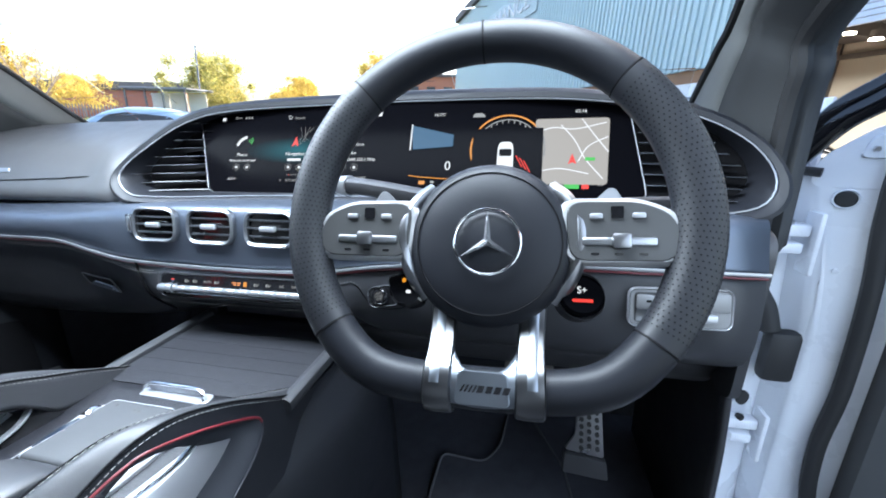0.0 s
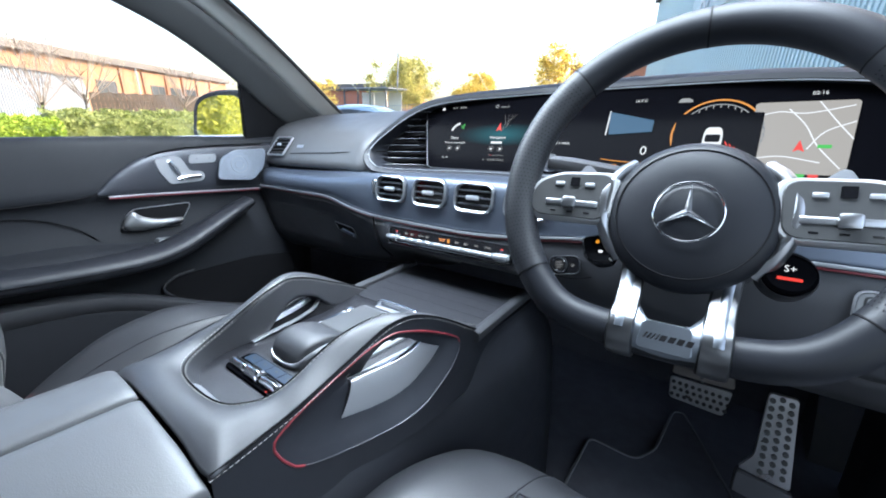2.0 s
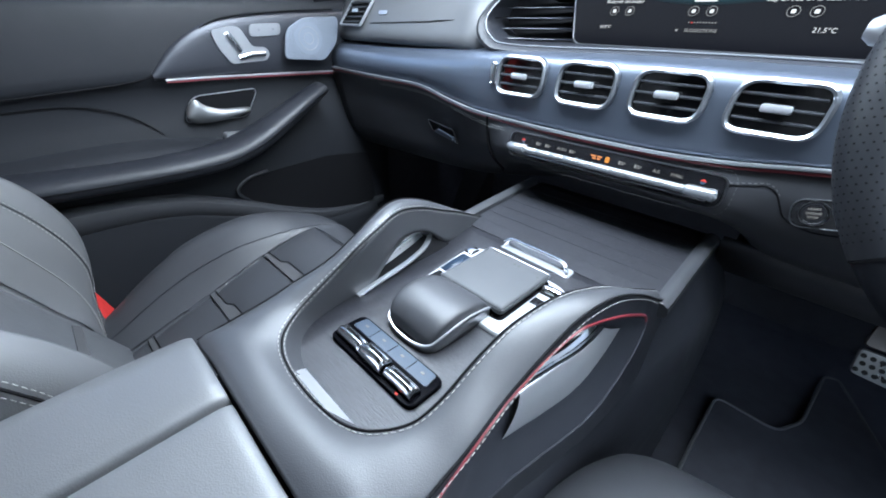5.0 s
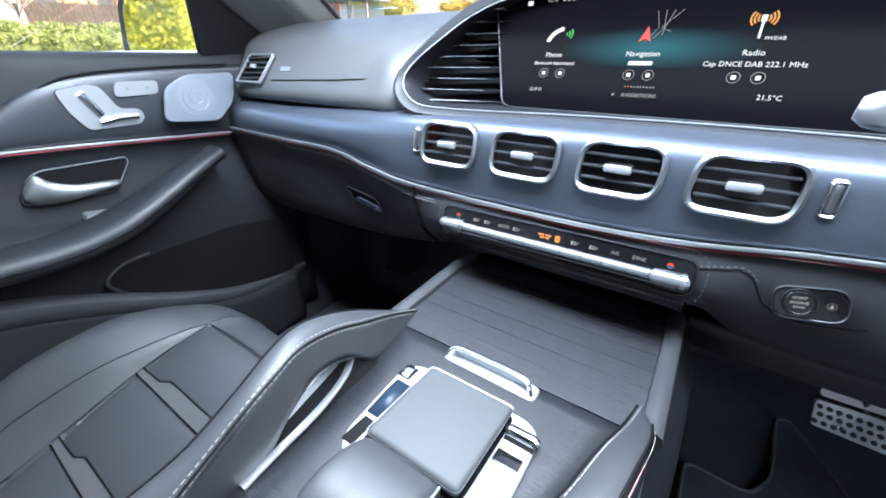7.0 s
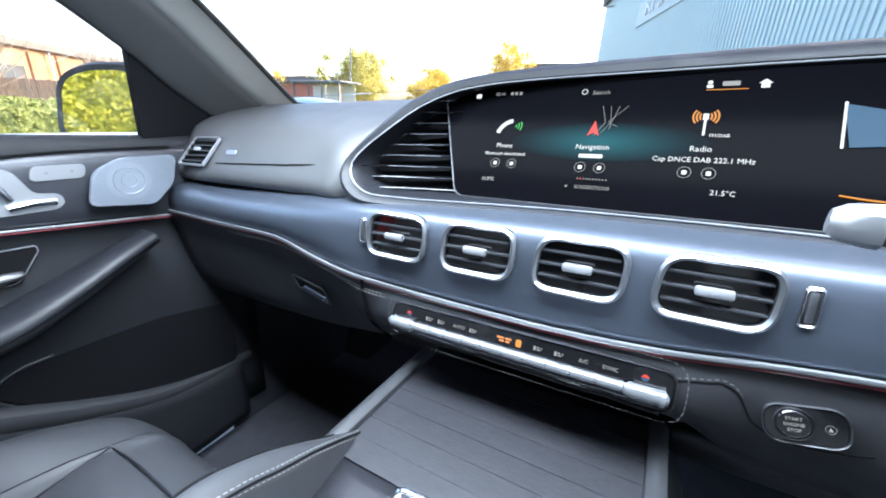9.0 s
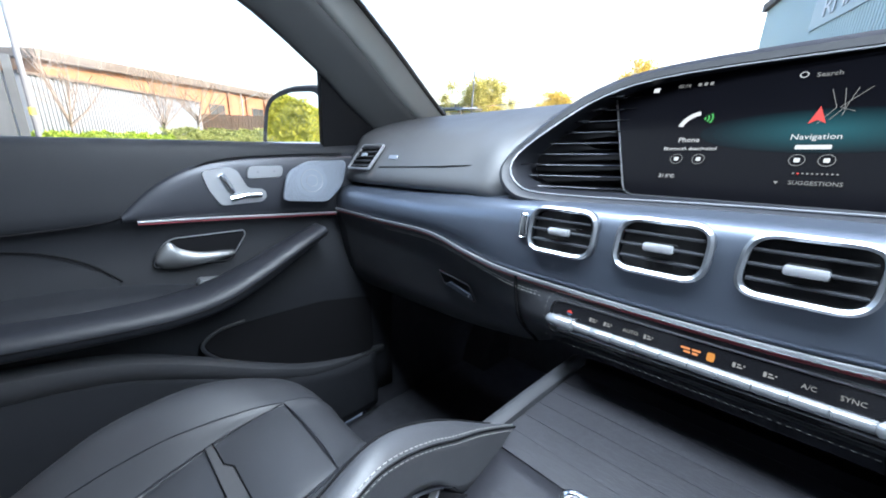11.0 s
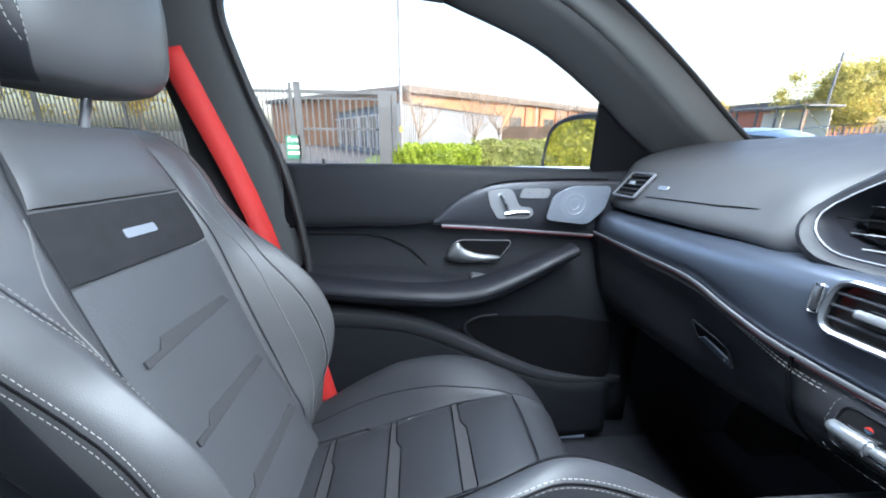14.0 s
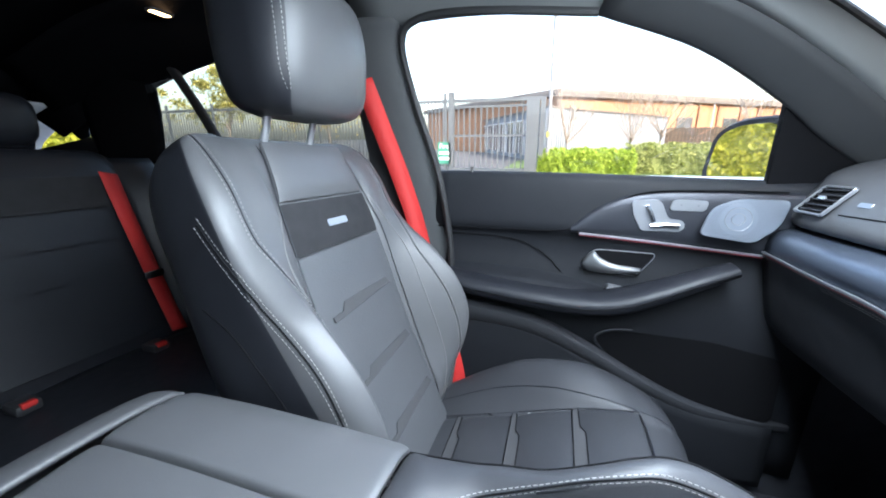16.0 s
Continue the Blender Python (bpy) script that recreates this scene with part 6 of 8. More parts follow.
    head_tree = tree_of(head_bm)
    head_net = net(hr, 4, 2, True)
    head_round, head_sides = len(head_net[0]), (len(head_net) - 1) * len(head_net[0])
    head = part("headrest", head_bm, LEATHER_SEAT, th, "rounded black leather headrest")
    # darker on the sides and back, paler in front
    darken_faces(head, lambda p, n, i: i < head_sides and not head_round // 8 <= i % head_round < 3 * head_round // 8)
    for s in (-1, 1):
        for x, y in ((0.126, -0.024), (0.134, -0.032)):
            part("stitching", stitches(laid(head_tree, spline([(cx + s * (x - (0.012 if z < 1.40 else 0)), y - 0.06 * (z - 1.36), z) for z in (1.385, 1.42, 1.48, 1.54, 1.57)], 4), 0.0002)), THREAD, head)
    # cushion: place, half width, middle, crease and ridge with their heights
    secs = []
    for y, w, zc, kx, kz, r, zb in ((0.03, 0.235, 0.690, 0.150, 0.700, 0.200, 0.715), (0.12, 0.246, 0.714, 0.160, 0.728, 0.212, 0.738), (0.19, 0.252, 0.735, 0.162, 0.760, 0.218, 0.777), (0.24, 0.253, 0.750, 0.160, 0.783, 0.214, 0.806), (0.30, 0.252, 0.768, 0.151, 0.806, 0.205, 0.836), (0.37, 0.248, 0.791, 0.136, 0.826, 0.195, 0.853), (0.43, 0.242, 0.809, 0.122, 0.832, 0.185, 0.858), (0.48, 0.234, 0.820, 0.112, 0.833, 0.175, 0.851), (0.52, 0.224, 0.826, 0.104, 0.832, 0.165, 0.840), (0.56, 0.206, 0.827, 0.090, 0.828, 0.140, 0.828), (0.585, 0.182, 0.815, 0.075, 0.814, 0.115, 0.812), (0.602, 0.150, 0.782, 0.060, 0.780, 0.095, 0.776), (0.604, 0.135, 0.72, 0.055, 0.718, 0.09, 0.715)):
        half = [(0.0, zc - 0.004), (kx * 0.62, zc - 0.003), (min(0.100, kx * 0.86), zc + 0.001), (kx, kz), (r, zb), (w - 0.012, zb - 0.018), (w, zb - 0.055), (w - 0.004, 0.665), (w - 0.03, 0.62)]
        secs.append([(cx + x, y, z) for x, z in half[::-1]] + [(cx - x, y, z) for x, z in half[1:]])
    pad_ = loft(secs, 5, 4)
    seat_tree = tree_of(pad_)
    # same leather as the backrest; its weaker light is put in as darker colour
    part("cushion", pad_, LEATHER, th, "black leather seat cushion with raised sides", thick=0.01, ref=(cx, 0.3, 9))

    def top(x, y, d=0.0):
        return Vector((cx + x, y, float(np.interp(y, (0.03, 0.12, 0.19, 0.24, 0.30, 0.37, 0.43, 0.48, 0.52, 0.56), (0.690, 0.714, 0.735, 0.750, 0.768, 0.791, 0.809, 0.820, 0.826, 0.827))) + d))

    for y0, y1 in ((0.090, 0.182), (0.184, 0.301), (0.303, 0.418), (0.420, 0.526)):
        rows = []
        for k in range(6):
            t = k / 5
            y, sw = y0 + (y1 - y0) * t, 0.006 * (1 - (2 * t - 1) ** 4)
            rows.append([top(-0.101, y, -0.004), top(-0.094, y, 0.001 + sw * 0.5), top(-0.05, y, 0.001 + sw), top(0.05, y, 0.001 + sw), top(0.094, y, 0.001 + sw * 0.5), top(0.101, y, -0.004)])
        # inserts darkened likewise: the shade on them is in the colour
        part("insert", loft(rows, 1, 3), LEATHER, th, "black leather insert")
        if y1 > 0.5:
            continue
        zig, low = [(-0.099, 0.001), (-0.043, 0.003), (-0.026, 0.012), (0.099, 0.013)], [(-0.099, -0.010), (0.099, -0.009)]
        part("step_band", sheet([[top(x, y1 + dy, 0.0045) for x, dy in zig], [top(x, y1 - 0.0095, 0.0045) for x, dy in zig]]), BAND, th, "dull dark band with a stepped seam", smooth=0, thick=0.002)
        part("seam", rod([top(x, y1 + dy, 0.0062) for x, dy in zig], 0.0009, 5), SEAM, th)
        part("seam", rod([top(x, y1 + dy, 0.0062) for x, dy in low], 0.0009, 5), SEAM, th)
    for s in (-1, 1):
        part("piping", rod(spline([top(s * 0.106, 0.08, 0.004), top(s * 0.105, 0.25, 0.004), top(s * 0.101, 0.42, 0.004), top(s * 0.094, 0.522, 0.004)], 5) + spline([top(s * 0.093, 0.527, 0.003), top(s * 0.05, 0.531, 0.003), top(0, 0.532, 0.003)], 4), 0.0013, 6), LEATHER_DARK, th)
        crease = laid(seat_tree, spline([(cx + s * x, y, z) for x, y, z in ((0.160, 0.12, 0.728), (0.162, 0.19, 0.760), (0.160, 0.24, 0.783), (0.151, 0.30, 0.806), (0.136, 0.37, 0.826), (0.122, 0.43, 0.832), (0.108, 0.49, 0.834), (0.096, 0.526, 0.832))], 6), 0.0002)
        part("piping", rod(crease, 0.0012, 6), LEATHER_DARK, th)
        edge_ = laid(seat_tree, spline([(cx + s * x, y, z) for x, y, z in ((0.096, 0.528, 0.832), (0.085, 0.560, 0.828), (0.070, 0.588, 0.812), (0.056, 0.604, 0.78))], 5), 0.0002)
        part("piping", rod(edge_, 0.0010, 6), LEATHER_DARK, th)
    part("plinth", block(cx, 0.28, 0.56, 0.40, 0.46, 0.20, 0.02), PLASTIC, th, "black seat base")
    return th


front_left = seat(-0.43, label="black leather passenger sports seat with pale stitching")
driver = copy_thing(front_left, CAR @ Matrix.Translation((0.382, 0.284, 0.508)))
tagged(driver, "black leather driver sports seat with pale stitching")
# paler inserts here: the stronger light on this seat is put into them
for ob in driver.children:
    if ob.name.startswith("insert"):
        ob.material_slots[0].link = "OBJECT"
        ob.material_slots[0].material = LEATHER_DOT

# rear bench
bench = thing("rear_bench", (0, -0.85, 0.49), "black leather rear bench seat with horizontal seams", "rear seat")
lean_rows = []
for z, y, w in ((0.76, -0.72, 0.66), (0.85, -0.735, 0.68), (1.0, -0.79, 0.69), (1.15, -0.845, 0.68), (1.27, -0.89, 0.65), (1.31, -0.93, 0.60), (1.29, -1.0, 0.58)):
    lean_rows.append([(w * t, y - 0.03 * (1 - abs(t)) * 0 - (0.05 if abs(t) == 1 else 0), z) for t in (-1, -0.9, -0.62, -0.32, 0, 0.32, 0.62, 0.9, 1)])
# same leather as in front; the rear's shade is put in by darker colour
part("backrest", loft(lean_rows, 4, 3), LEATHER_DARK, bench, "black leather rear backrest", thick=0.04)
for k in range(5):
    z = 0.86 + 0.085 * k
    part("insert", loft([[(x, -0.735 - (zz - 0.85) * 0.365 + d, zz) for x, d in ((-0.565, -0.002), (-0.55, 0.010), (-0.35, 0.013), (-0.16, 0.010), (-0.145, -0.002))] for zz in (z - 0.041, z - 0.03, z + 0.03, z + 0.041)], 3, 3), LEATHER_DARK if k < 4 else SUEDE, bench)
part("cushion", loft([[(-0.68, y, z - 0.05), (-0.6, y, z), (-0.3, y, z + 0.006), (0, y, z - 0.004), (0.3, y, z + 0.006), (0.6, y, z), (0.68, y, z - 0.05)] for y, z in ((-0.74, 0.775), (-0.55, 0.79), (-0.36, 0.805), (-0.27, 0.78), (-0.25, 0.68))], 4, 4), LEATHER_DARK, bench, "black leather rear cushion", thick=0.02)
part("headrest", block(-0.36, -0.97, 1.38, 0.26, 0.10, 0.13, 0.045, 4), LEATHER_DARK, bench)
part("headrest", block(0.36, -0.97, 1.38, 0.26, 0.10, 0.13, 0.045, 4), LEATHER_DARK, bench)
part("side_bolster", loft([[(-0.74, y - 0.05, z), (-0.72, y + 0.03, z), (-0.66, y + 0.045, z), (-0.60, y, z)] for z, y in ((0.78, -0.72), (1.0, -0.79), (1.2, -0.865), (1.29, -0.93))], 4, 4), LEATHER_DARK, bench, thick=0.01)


# ---- seat belts ----
def strap(points, w, across, end=None):
    rows = []
    pts_ = spline(points, 6)
    for i, p in enumerate(pts_):
        a_ = Vector(across).lerp(Vector(end or across), i / (len(pts_) - 1)).normalized() * w / 2
        rows.append([p - a_, p, p + a_])
    return sheet(rows)


belt = thing("seat_belt", (-0.76, -0.1, 0.8), "bright red seat belt hanging beside the passenger seat", "seat belt", "seat belts")
part("webbing", strap([(-0.700, -0.125, 1.48), (-0.715, -0.090, 1.38), (-0.735, -0.045, 1.25), (-0.748, -0.005, 1.12), (-0.755, 0.03, 0.98)], 0.047, (-0.25, 1, 0.28), (-0.9, 0.75, 0.1)), BELT, belt, thick=0.0015)
part("webbing", strap([(-0.708, 0.080, 0.88), (-0.714, 0.106, 0.79), (-0.720, 0.128, 0.68)], 0.046, (-0.5, 1, -0.3)), BELT, belt, thick=0.0015)
part("guide", block(-0.73, -0.14, 1.48, 0.02, 0.07, 0.035, 0.008), PLASTIC, belt)
part("anchor", block(-0.716, 0.118, 0.668, 0.012, 0.05, 0.05, 0.005), SILVER_PAINT, belt)
rbelt = thing("seat_belt", (-0.578, -0.69, 0.80), "bright red rear seat belt lying on the bench", "seat belt", "seat belts")
part("webbing", strap([(-0.566, -0.852, 1.25), (-0.570, -0.822, 1.15), (-0.575, -0.762, 0.98), (-0.578, -0.730, 0.89), (-0.578, -0.690, 0.80)], 0.050, (1, 0.1, 0.2)), BELT, rbelt, thick=0.0015)
part("tongue", block(-0.574, -0.752, 0.965, 0.055, 0.008, 0.022, 0.003), CHROME, rbelt)
for x in (-0.21, -0.48):
    buckle = thing("belt_buckle", (x, -0.66, 0.79), "black seat belt buckle in the rear bench", "buckle", "buckles")
    part("housing", block(x, -0.655, 0.80, 0.045, 0.05, 0.025, 0.008), PLASTIC, buckle)
    part("button", block(x, -0.635, 0.808, 0.026, 0.014, 0.012, 0.003), BELT, buckle)

dome = thing("dome_light", (-0.60, -0.62, 1.64), "small warm reading lamp in the rear ceiling, switched on", "ceiling light")
part("lens", plate(rounded(rect(0.05, 0.022), 0.009), 0.004, pose(-0.60, -0.62, 1.640, 180, 0, 0), 0.001), material("warm_lamp", (0.9, 0.8, 0.6), 0.4, emit=(1.0, 0.62, 0.30), power=2.5, mottle=0, wear=0), dome)
part("bezel", ring(rounded(rect(0.060, 0.032), 0.012), 0.005, 0.006, pose(-0.60, -0.62, 1.641, 180, 0, 0)), PLASTIC, dome)

# ---- passenger's door ----
door = thing("passenger_door", (-0.8, 0.45, 0.55), "black leather door lining with silver handle and speaker, closed", "car door")
prof = []
for y, dx, dz in ((0.03, 0.0, 0.0), (0.20, 0.0, 0.0), (0.40, 0.0, -0.002), (0.60, 0.004, -0.006), (0.78, 0.016, -0.010), (0.93, 0.03, -0.012)):
    prof.append([(x + dx, y, z + (dz if z > 1.1 else 0)) for x, z in ((-0.86, 1.262), (-0.822, 1.266), (-0.802, 1.258), (-0.794, 1.235), (-0.790, 1.18), (-0.790, 1.13), (-0.806, 1.105), (-0.812, 1.06), (-0.806, 1.01), (-0.80, 0.95), (-0.80, 0.86), (-0.81, 0.75), (-0.82, 0.55))])
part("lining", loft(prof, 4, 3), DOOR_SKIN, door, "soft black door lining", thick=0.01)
part("upper_seam", rod(spline([(-0.7935, 0.04, 1.118), (-0.792, 0.20, 1.119), (-0.791, 0.37, 1.126), (-0.789, 0.43, 1.165), (-0.788, 0.50, 1.208), (-0.786, 0.56, 1.226), (-0.780, 0.68, 1.232), (-0.766, 0.80, 1.233)], 6), 0.0022, 6), SEAM, door)
inlay = []
for y, zt in ((0.385, 1.135), (0.43, 1.178), (0.49, 1.212), (0.55, 1.226), (0.65, 1.232), (0.78, 1.233), (0.83, 1.232)):
    dx = 0.0 if y < 0.6 else 0.016 * (y - 0.6) / 0.18
    zb = 1.121 - 0.025 * (y - 0.41) / 0.39
    inlay.append([(-0.795 + dx, y, zb - 0.002), (-0.784 + dx, y, zb + (zt - zb) * 0.1), (-0.782 + dx, y, zb + (zt - zb) * 0.5), (-0.785 + dx, y, zb + (zt - zb) * 0.9), (-0.795 + dx, y, zt)])
part("inlay", loft(inlay, 4, 3), INLAY, door, "dark satin inlay")
part("chrome_line", sweep(spline([(-0.787, 0.405, 1.120), (-0.786, 0.50, 1.115), (-0.783, 0.62, 1.107), (-0.772, 0.76, 1.098), (-0.768, 0.795, 1.096)], 4), 0.005, 0.0045), BRIGHT, door, "thin chrome line")
part("red_line", sweep(spline([(-0.788, 0.405, 1.1155), (-0.787, 0.50, 1.1105), (-0.784, 0.62, 1.1025), (-0.773, 0.76, 1.0935), (-0.769, 0.795, 1.0915)], 4), 0.0024, 0.0028), RED, door, "thin red line")
MEM = plane_at((-0.783, 0.0, 0.0), (0, 1, 0), (0, 0, 1))
mem = part("seat_switch", plate(rounded([(0.512, 1.204), (0.520, 1.168), (0.538, 1.136), (0.618, 1.137), (0.630, 1.150), (0.622, 1.164), (0.592, 1.167), (0.575, 1.205), (0.56, 1.210)], 0.009), 0.004, MEM, 0.001), SILVER_PAINT, door, "silver seat-adjust panel")
part("back_lever", sweep([(-0.776, 0.545, 1.196), (-0.774, 0.556, 1.175), (-0.776, 0.562, 1.160)], 0.010, 0.012, (1, 0, 0)), CHROME, mem)
part("base_lever", sweep([(-0.776, 0.557, 1.148), (-0.774, 0.585, 1.152), (-0.776, 0.615, 1.151)], 0.010, 0.010, (1, 0, 0)), CHROME, mem)
keys = part("memory_keys", plate(rounded([(0.590, 1.186), (0.662, 1.186), (0.667, 1.210), (0.596, 1.211)], 0.010), 0.004, plane_at((-0.780, 0, 0), (0, 1, 0), (0, 0, 1)), 0.001), SILVER_PAINT, door, "silver memory key strip")
for y in (0.613, 0.646):
    part("key", plate([(y + 0.0022 * math.cos(q), 1.1985 + 0.0022 * math.sin(q)) for q in [2 * math.pi * i / 12 for i in range(12)]], 0.001, plane_at((-0.7761, 0, 0), (0, 1, 0), (0, 0, 1))), SILVER_DARK, keys)
SPK = plane_at((-0.7725, 0, 0), (0.04, 1, 0), (0, 0, 1))
sp_out = rounded([(0.655, 1.139), (0.755, 1.127), (0.795, 1.165), (0.808, 1.219), (0.715, 1.219), (0.672, 1.198)], 0.016)
speaker = part("speaker", plate(sp_out, 0.004, SPK @ Matrix.Translation((-0.01, 0, 0)), 0.0015), SPEAKER, door, "perforated silver loudspeaker cover")
c = Vector((0.722, 1.177))
for r in (0.012, 0.024):
    part("cone_ring", rod([SPK @ Vector((c.x + r * math.cos(q) - 0.01, c.y + r * math.sin(q), 0.0042)) for q in [2 * math.pi * i / 32 for i in range(32)]], 0.0008, 5, True, (1, 0, 0)), SILVER_PAINT, speaker)
hole_v, hole_f = [], []
hole_line = [Vector((*p, 0)) for p in sp_out]
for i in range(64):
    for k in range(44):
        p = Vector((0.656 + 0.0024 * i + 0.0012 * (k % 2), 1.130 + 0.0021 * k))
        near = min((Vector((*p, 0)) - q).length for q in hole_line)
        inside = sum((a_.y > p.y) != (b_.y > p.y) and p.x < (b_.x - a_.x) * (p.y - a_.y) / (b_.y - a_.y) + a_.x for a_, b_ in zip(hole_line, hole_line[1:] + hole_line[:1])) % 2
        if inside and near > 0.005 and (p - c).length > 0.034:
            n0 = len(hole_v)
            hole_v += [SPK @ Vector((p.x - 0.01 + 0.00055 * math.cos(t), p.y + 0.00055 * math.sin(t), 0.00415)) for t in (0, 1.05, 2.1, 3.14, 4.2, 5.25)]
            hole_f.append(tuple(range(n0, n0 + 6)))
me = bpy.data.meshes.new("piece")
me.from_pydata(hole_v, [], hole_f)
bm = bmesh.new()
bm.from_mesh(me)
bpy.data.meshes.remove(me)
part("grille_holes", bm, LEG, speaker, smooth=0, kind="stuff")
HAN = plane_at((-0.8005, 0, 0), (0, 1, 0), (0, 0, 1))
dh_out = rounded([(0.412, 1.030), (0.545, 1.020), (0.580, 1.070), (0.578, 1.080), (0.448, 1.082), (0.428, 1.066)], 0.014)
# a flat plate; the hollow's shade is put into its colour
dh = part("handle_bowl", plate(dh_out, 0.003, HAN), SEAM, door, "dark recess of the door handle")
part("bowl_rim", ring(dh_out, 0.0018, 0.005, HAN), BRIGHT, dh, "chrome rim")
part("door_handle", loft([[(-0.796 + a_, y, z0), (-0.789 + a_, y, z0 * 0.7 + z1 * 0.3), (-0.790 + a_, y, z0 * 0.3 + z1 * 0.7), (-0.796 + a_, y, z1)] for y, z0, z1, a_ in ((0.419, 1.036, 1.052, 0), (0.428, 1.028, 1.066, 0.003), (0.444, 1.025, 1.077, 0.005), (0.460, 1.024, 1.062, 0.007), (0.49, 1.025, 1.050, 0.009), (0.53, 1.028, 1.046, 0.009), (0.552, 1.031, 1.043, 0.005))], 4, 4), HANDLE, dh, "satin silver door handle", thick=0.004)
part("lock_button", plate(rounded([(0.476, 0.984), (0.515, 0.979), (0.523, 0.990), (0.482, 0.996)], 0.004), 0.026, plane_at((-0.801, 0, 0), (0, 1, 0), (0, 0, 1)), 0.001), SILVER_PAINT, door, "small silver key")
arm_path = spline([(-0.765, 0.02, 0.992), (-0.752, 0.15, 0.978), (-0.744, 0.30, 0.966), (-0.738, 0.42, 0.962), (-0.735, 0.50, 0.974), (-0.735, 0.58, 1.005), (-0.738, 0.66, 1.042), (-0.745, 0.725, 1.068)], 6)
arm = part("armrest", sweep(arm_path, 0.085, 0.044, (0.15, 0, 1), 16, 3, taper=lambda t: 1.0 if t < 0.6 else 1 - 0.45 * (t - 0.6) / 0.4), LEATHER_DARK, door, "padded black door armrest and pull")
part("seam", rod([p + Vector((0.0435 * (1 if i < 26 else 1 - 0.4 * (i - 26) / 16), 0, -0.004)) for i, p in enumerate(arm_path)], 0.0014, 5), SEAM, arm)
part("pad_line", rod(spline([(-0.8065, 0.06, 1.098), (-0.8066, 0.20, 1.096), (-0.8070, 0.26, 1.088), (-0.8075, 0.30, 1.072), (-0.8075, 0.335, 1.049), (-0.8065, 0.368, 1.014)], 6), 0.0016, 6), SEAM, door)
part("elbow_pad", loft([[(-0.812, y, 1.022 - d), (-0.795, y, 1.014 - d), (-0.770, y, 1.004 - d * 0.8), (-0.75, y, 0.990 - d * 0.5)] for y, d in ((0.04, 0), (0.16, 0.001), (0.28, 0.004), (0.36, 0.012), (0.44, 0.026), (0.52, 0.046))], 4, 4), DOOR_SKIN, door, thick=0.006)
# pocket
rim_path = spline([(-0.775, 0.06, 0.895), (-0.772, 0.20, 0.890), (-0.770, 0.33, 0.868), (-0.768, 0.45, 0.818), (-0.768, 0.56, 0.762), (-0.772, 0.68, 0.712), (-0.78, 0.80, 0.690), (-0.79, 0.90, 0.685)], 6)
# paler leather than the door: the light on the rim is in it
part("pocket_rim", sweep(rim_path, 0.05, 0.060, (0.3, 0, 1), 14, 3, taper=lambda t: 1 - 0.6 * t), LEATHER, door, "thick rim of the door pocket")
part("pocket_wall", loft([[(p.x + 0.012, p.y, p.z), (p.x + 0.015, p.y, p.z - 0.1), (p.x + 0.01, p.y, 0.52)] for p in rim_path[::4]], 3, 3), DOOR_SKIN, door, thick=0.006)
POC = plane_at((-0.803, 0, 0), (0.035, 1, 0), (0, 0, 1))
# flat dark sheet: the pocket's deep shade is put into its colour
part("pocket_shade", plate(rounded([(0.455, 0.858), (0.51, 0.880), (0.72, 0.882), (0.86, 0.86), (0.86, 0.70), (0.68, 0.712), (0.54, 0.775)], 0.022), 0.002, POC), SEAM, door, "dark sheet for the shade in the pocket")
part("pocket_lip", sweep(spline([POC @ Vector(q) for q in ((0.55, 0.885, 0.002), (0.50, 0.880, 0.004), (0.466, 0.860, 0.010), (0.478, 0.832, 0.012), (0.53, 0.785, 0.012), (0.60, 0.745, 0.012))], 6), 0.007, 0.007, (1, 0, 0), 10, 2.4), LEATHER_DARK, door, "rounded lip of the pocket")
part("panel_line", rod(spline([(-0.7995, 0.50, 0.915), (-0.7995, 0.60, 0.930), (-0.797, 0.72, 0.936)], 5), 0.0012, 5), SEAM, door)
part("lock_pin", rod([(-0.808, 0.127, 1.255), (-0.808, 0.127, 1.276)], 0.004, 8), PLASTIC, door)
part("sail_panel", plate(rounded([(0.768, 1.235), (1.02, 1.235), (0.93, 1.30), (0.768, 1.43)], 0.008), 0.02, plane_at((-0.932, 0, 0), (0.0, 1, 0), (0.10, 0, 1))), SEAM, door, "black corner panel ahead of the side window")
part("side_window", sheet([[(-0.815, -0.02, 1.24), (-0.815, 0.45, 1.24), (-0.80, 0.80, 1.24)], [(-0.735, -0.12, 1.62), (-0.735, 0.36, 1.62), (-0.775, 0.78, 1.44)]]), GLASS, door, "clear side window, closed", thick=0.004, smooth=0).visible_shadow = False

# door mirror outside
wing_mirror = thing("door_mirror", (-0.93, 0.76, 1.25), "black door mirror with clear glass", "mirror")
MM = plane_at((-0.943, 0.785, 1.315), (0.89, 0.45, 0), (0, 0.0, 1))
mo = rounded([(-0.115, -0.070), (0.085, -0.070), (0.085, 0.070), (-0.02, 0.072), (-0.085, 0.050)], 0.035)
part("bezel", sheet([[MM @ Vector((p.x * 0.94, p.y * 0.94, 0.012)) for p in mo], [MM @ Vector((p.x * 1.06, p.y * 1.08, 0.014)) for p in mo], [MM @ Vector((p.x * 1.125, p.y * 1.165, 0.004)) for p in mo], [MM @ Vector((p.x * 1.125, p.y * 1.165, -0.012)) for p in mo]], True), RUBBER, wing_mirror, "black rim round the mirror glass")
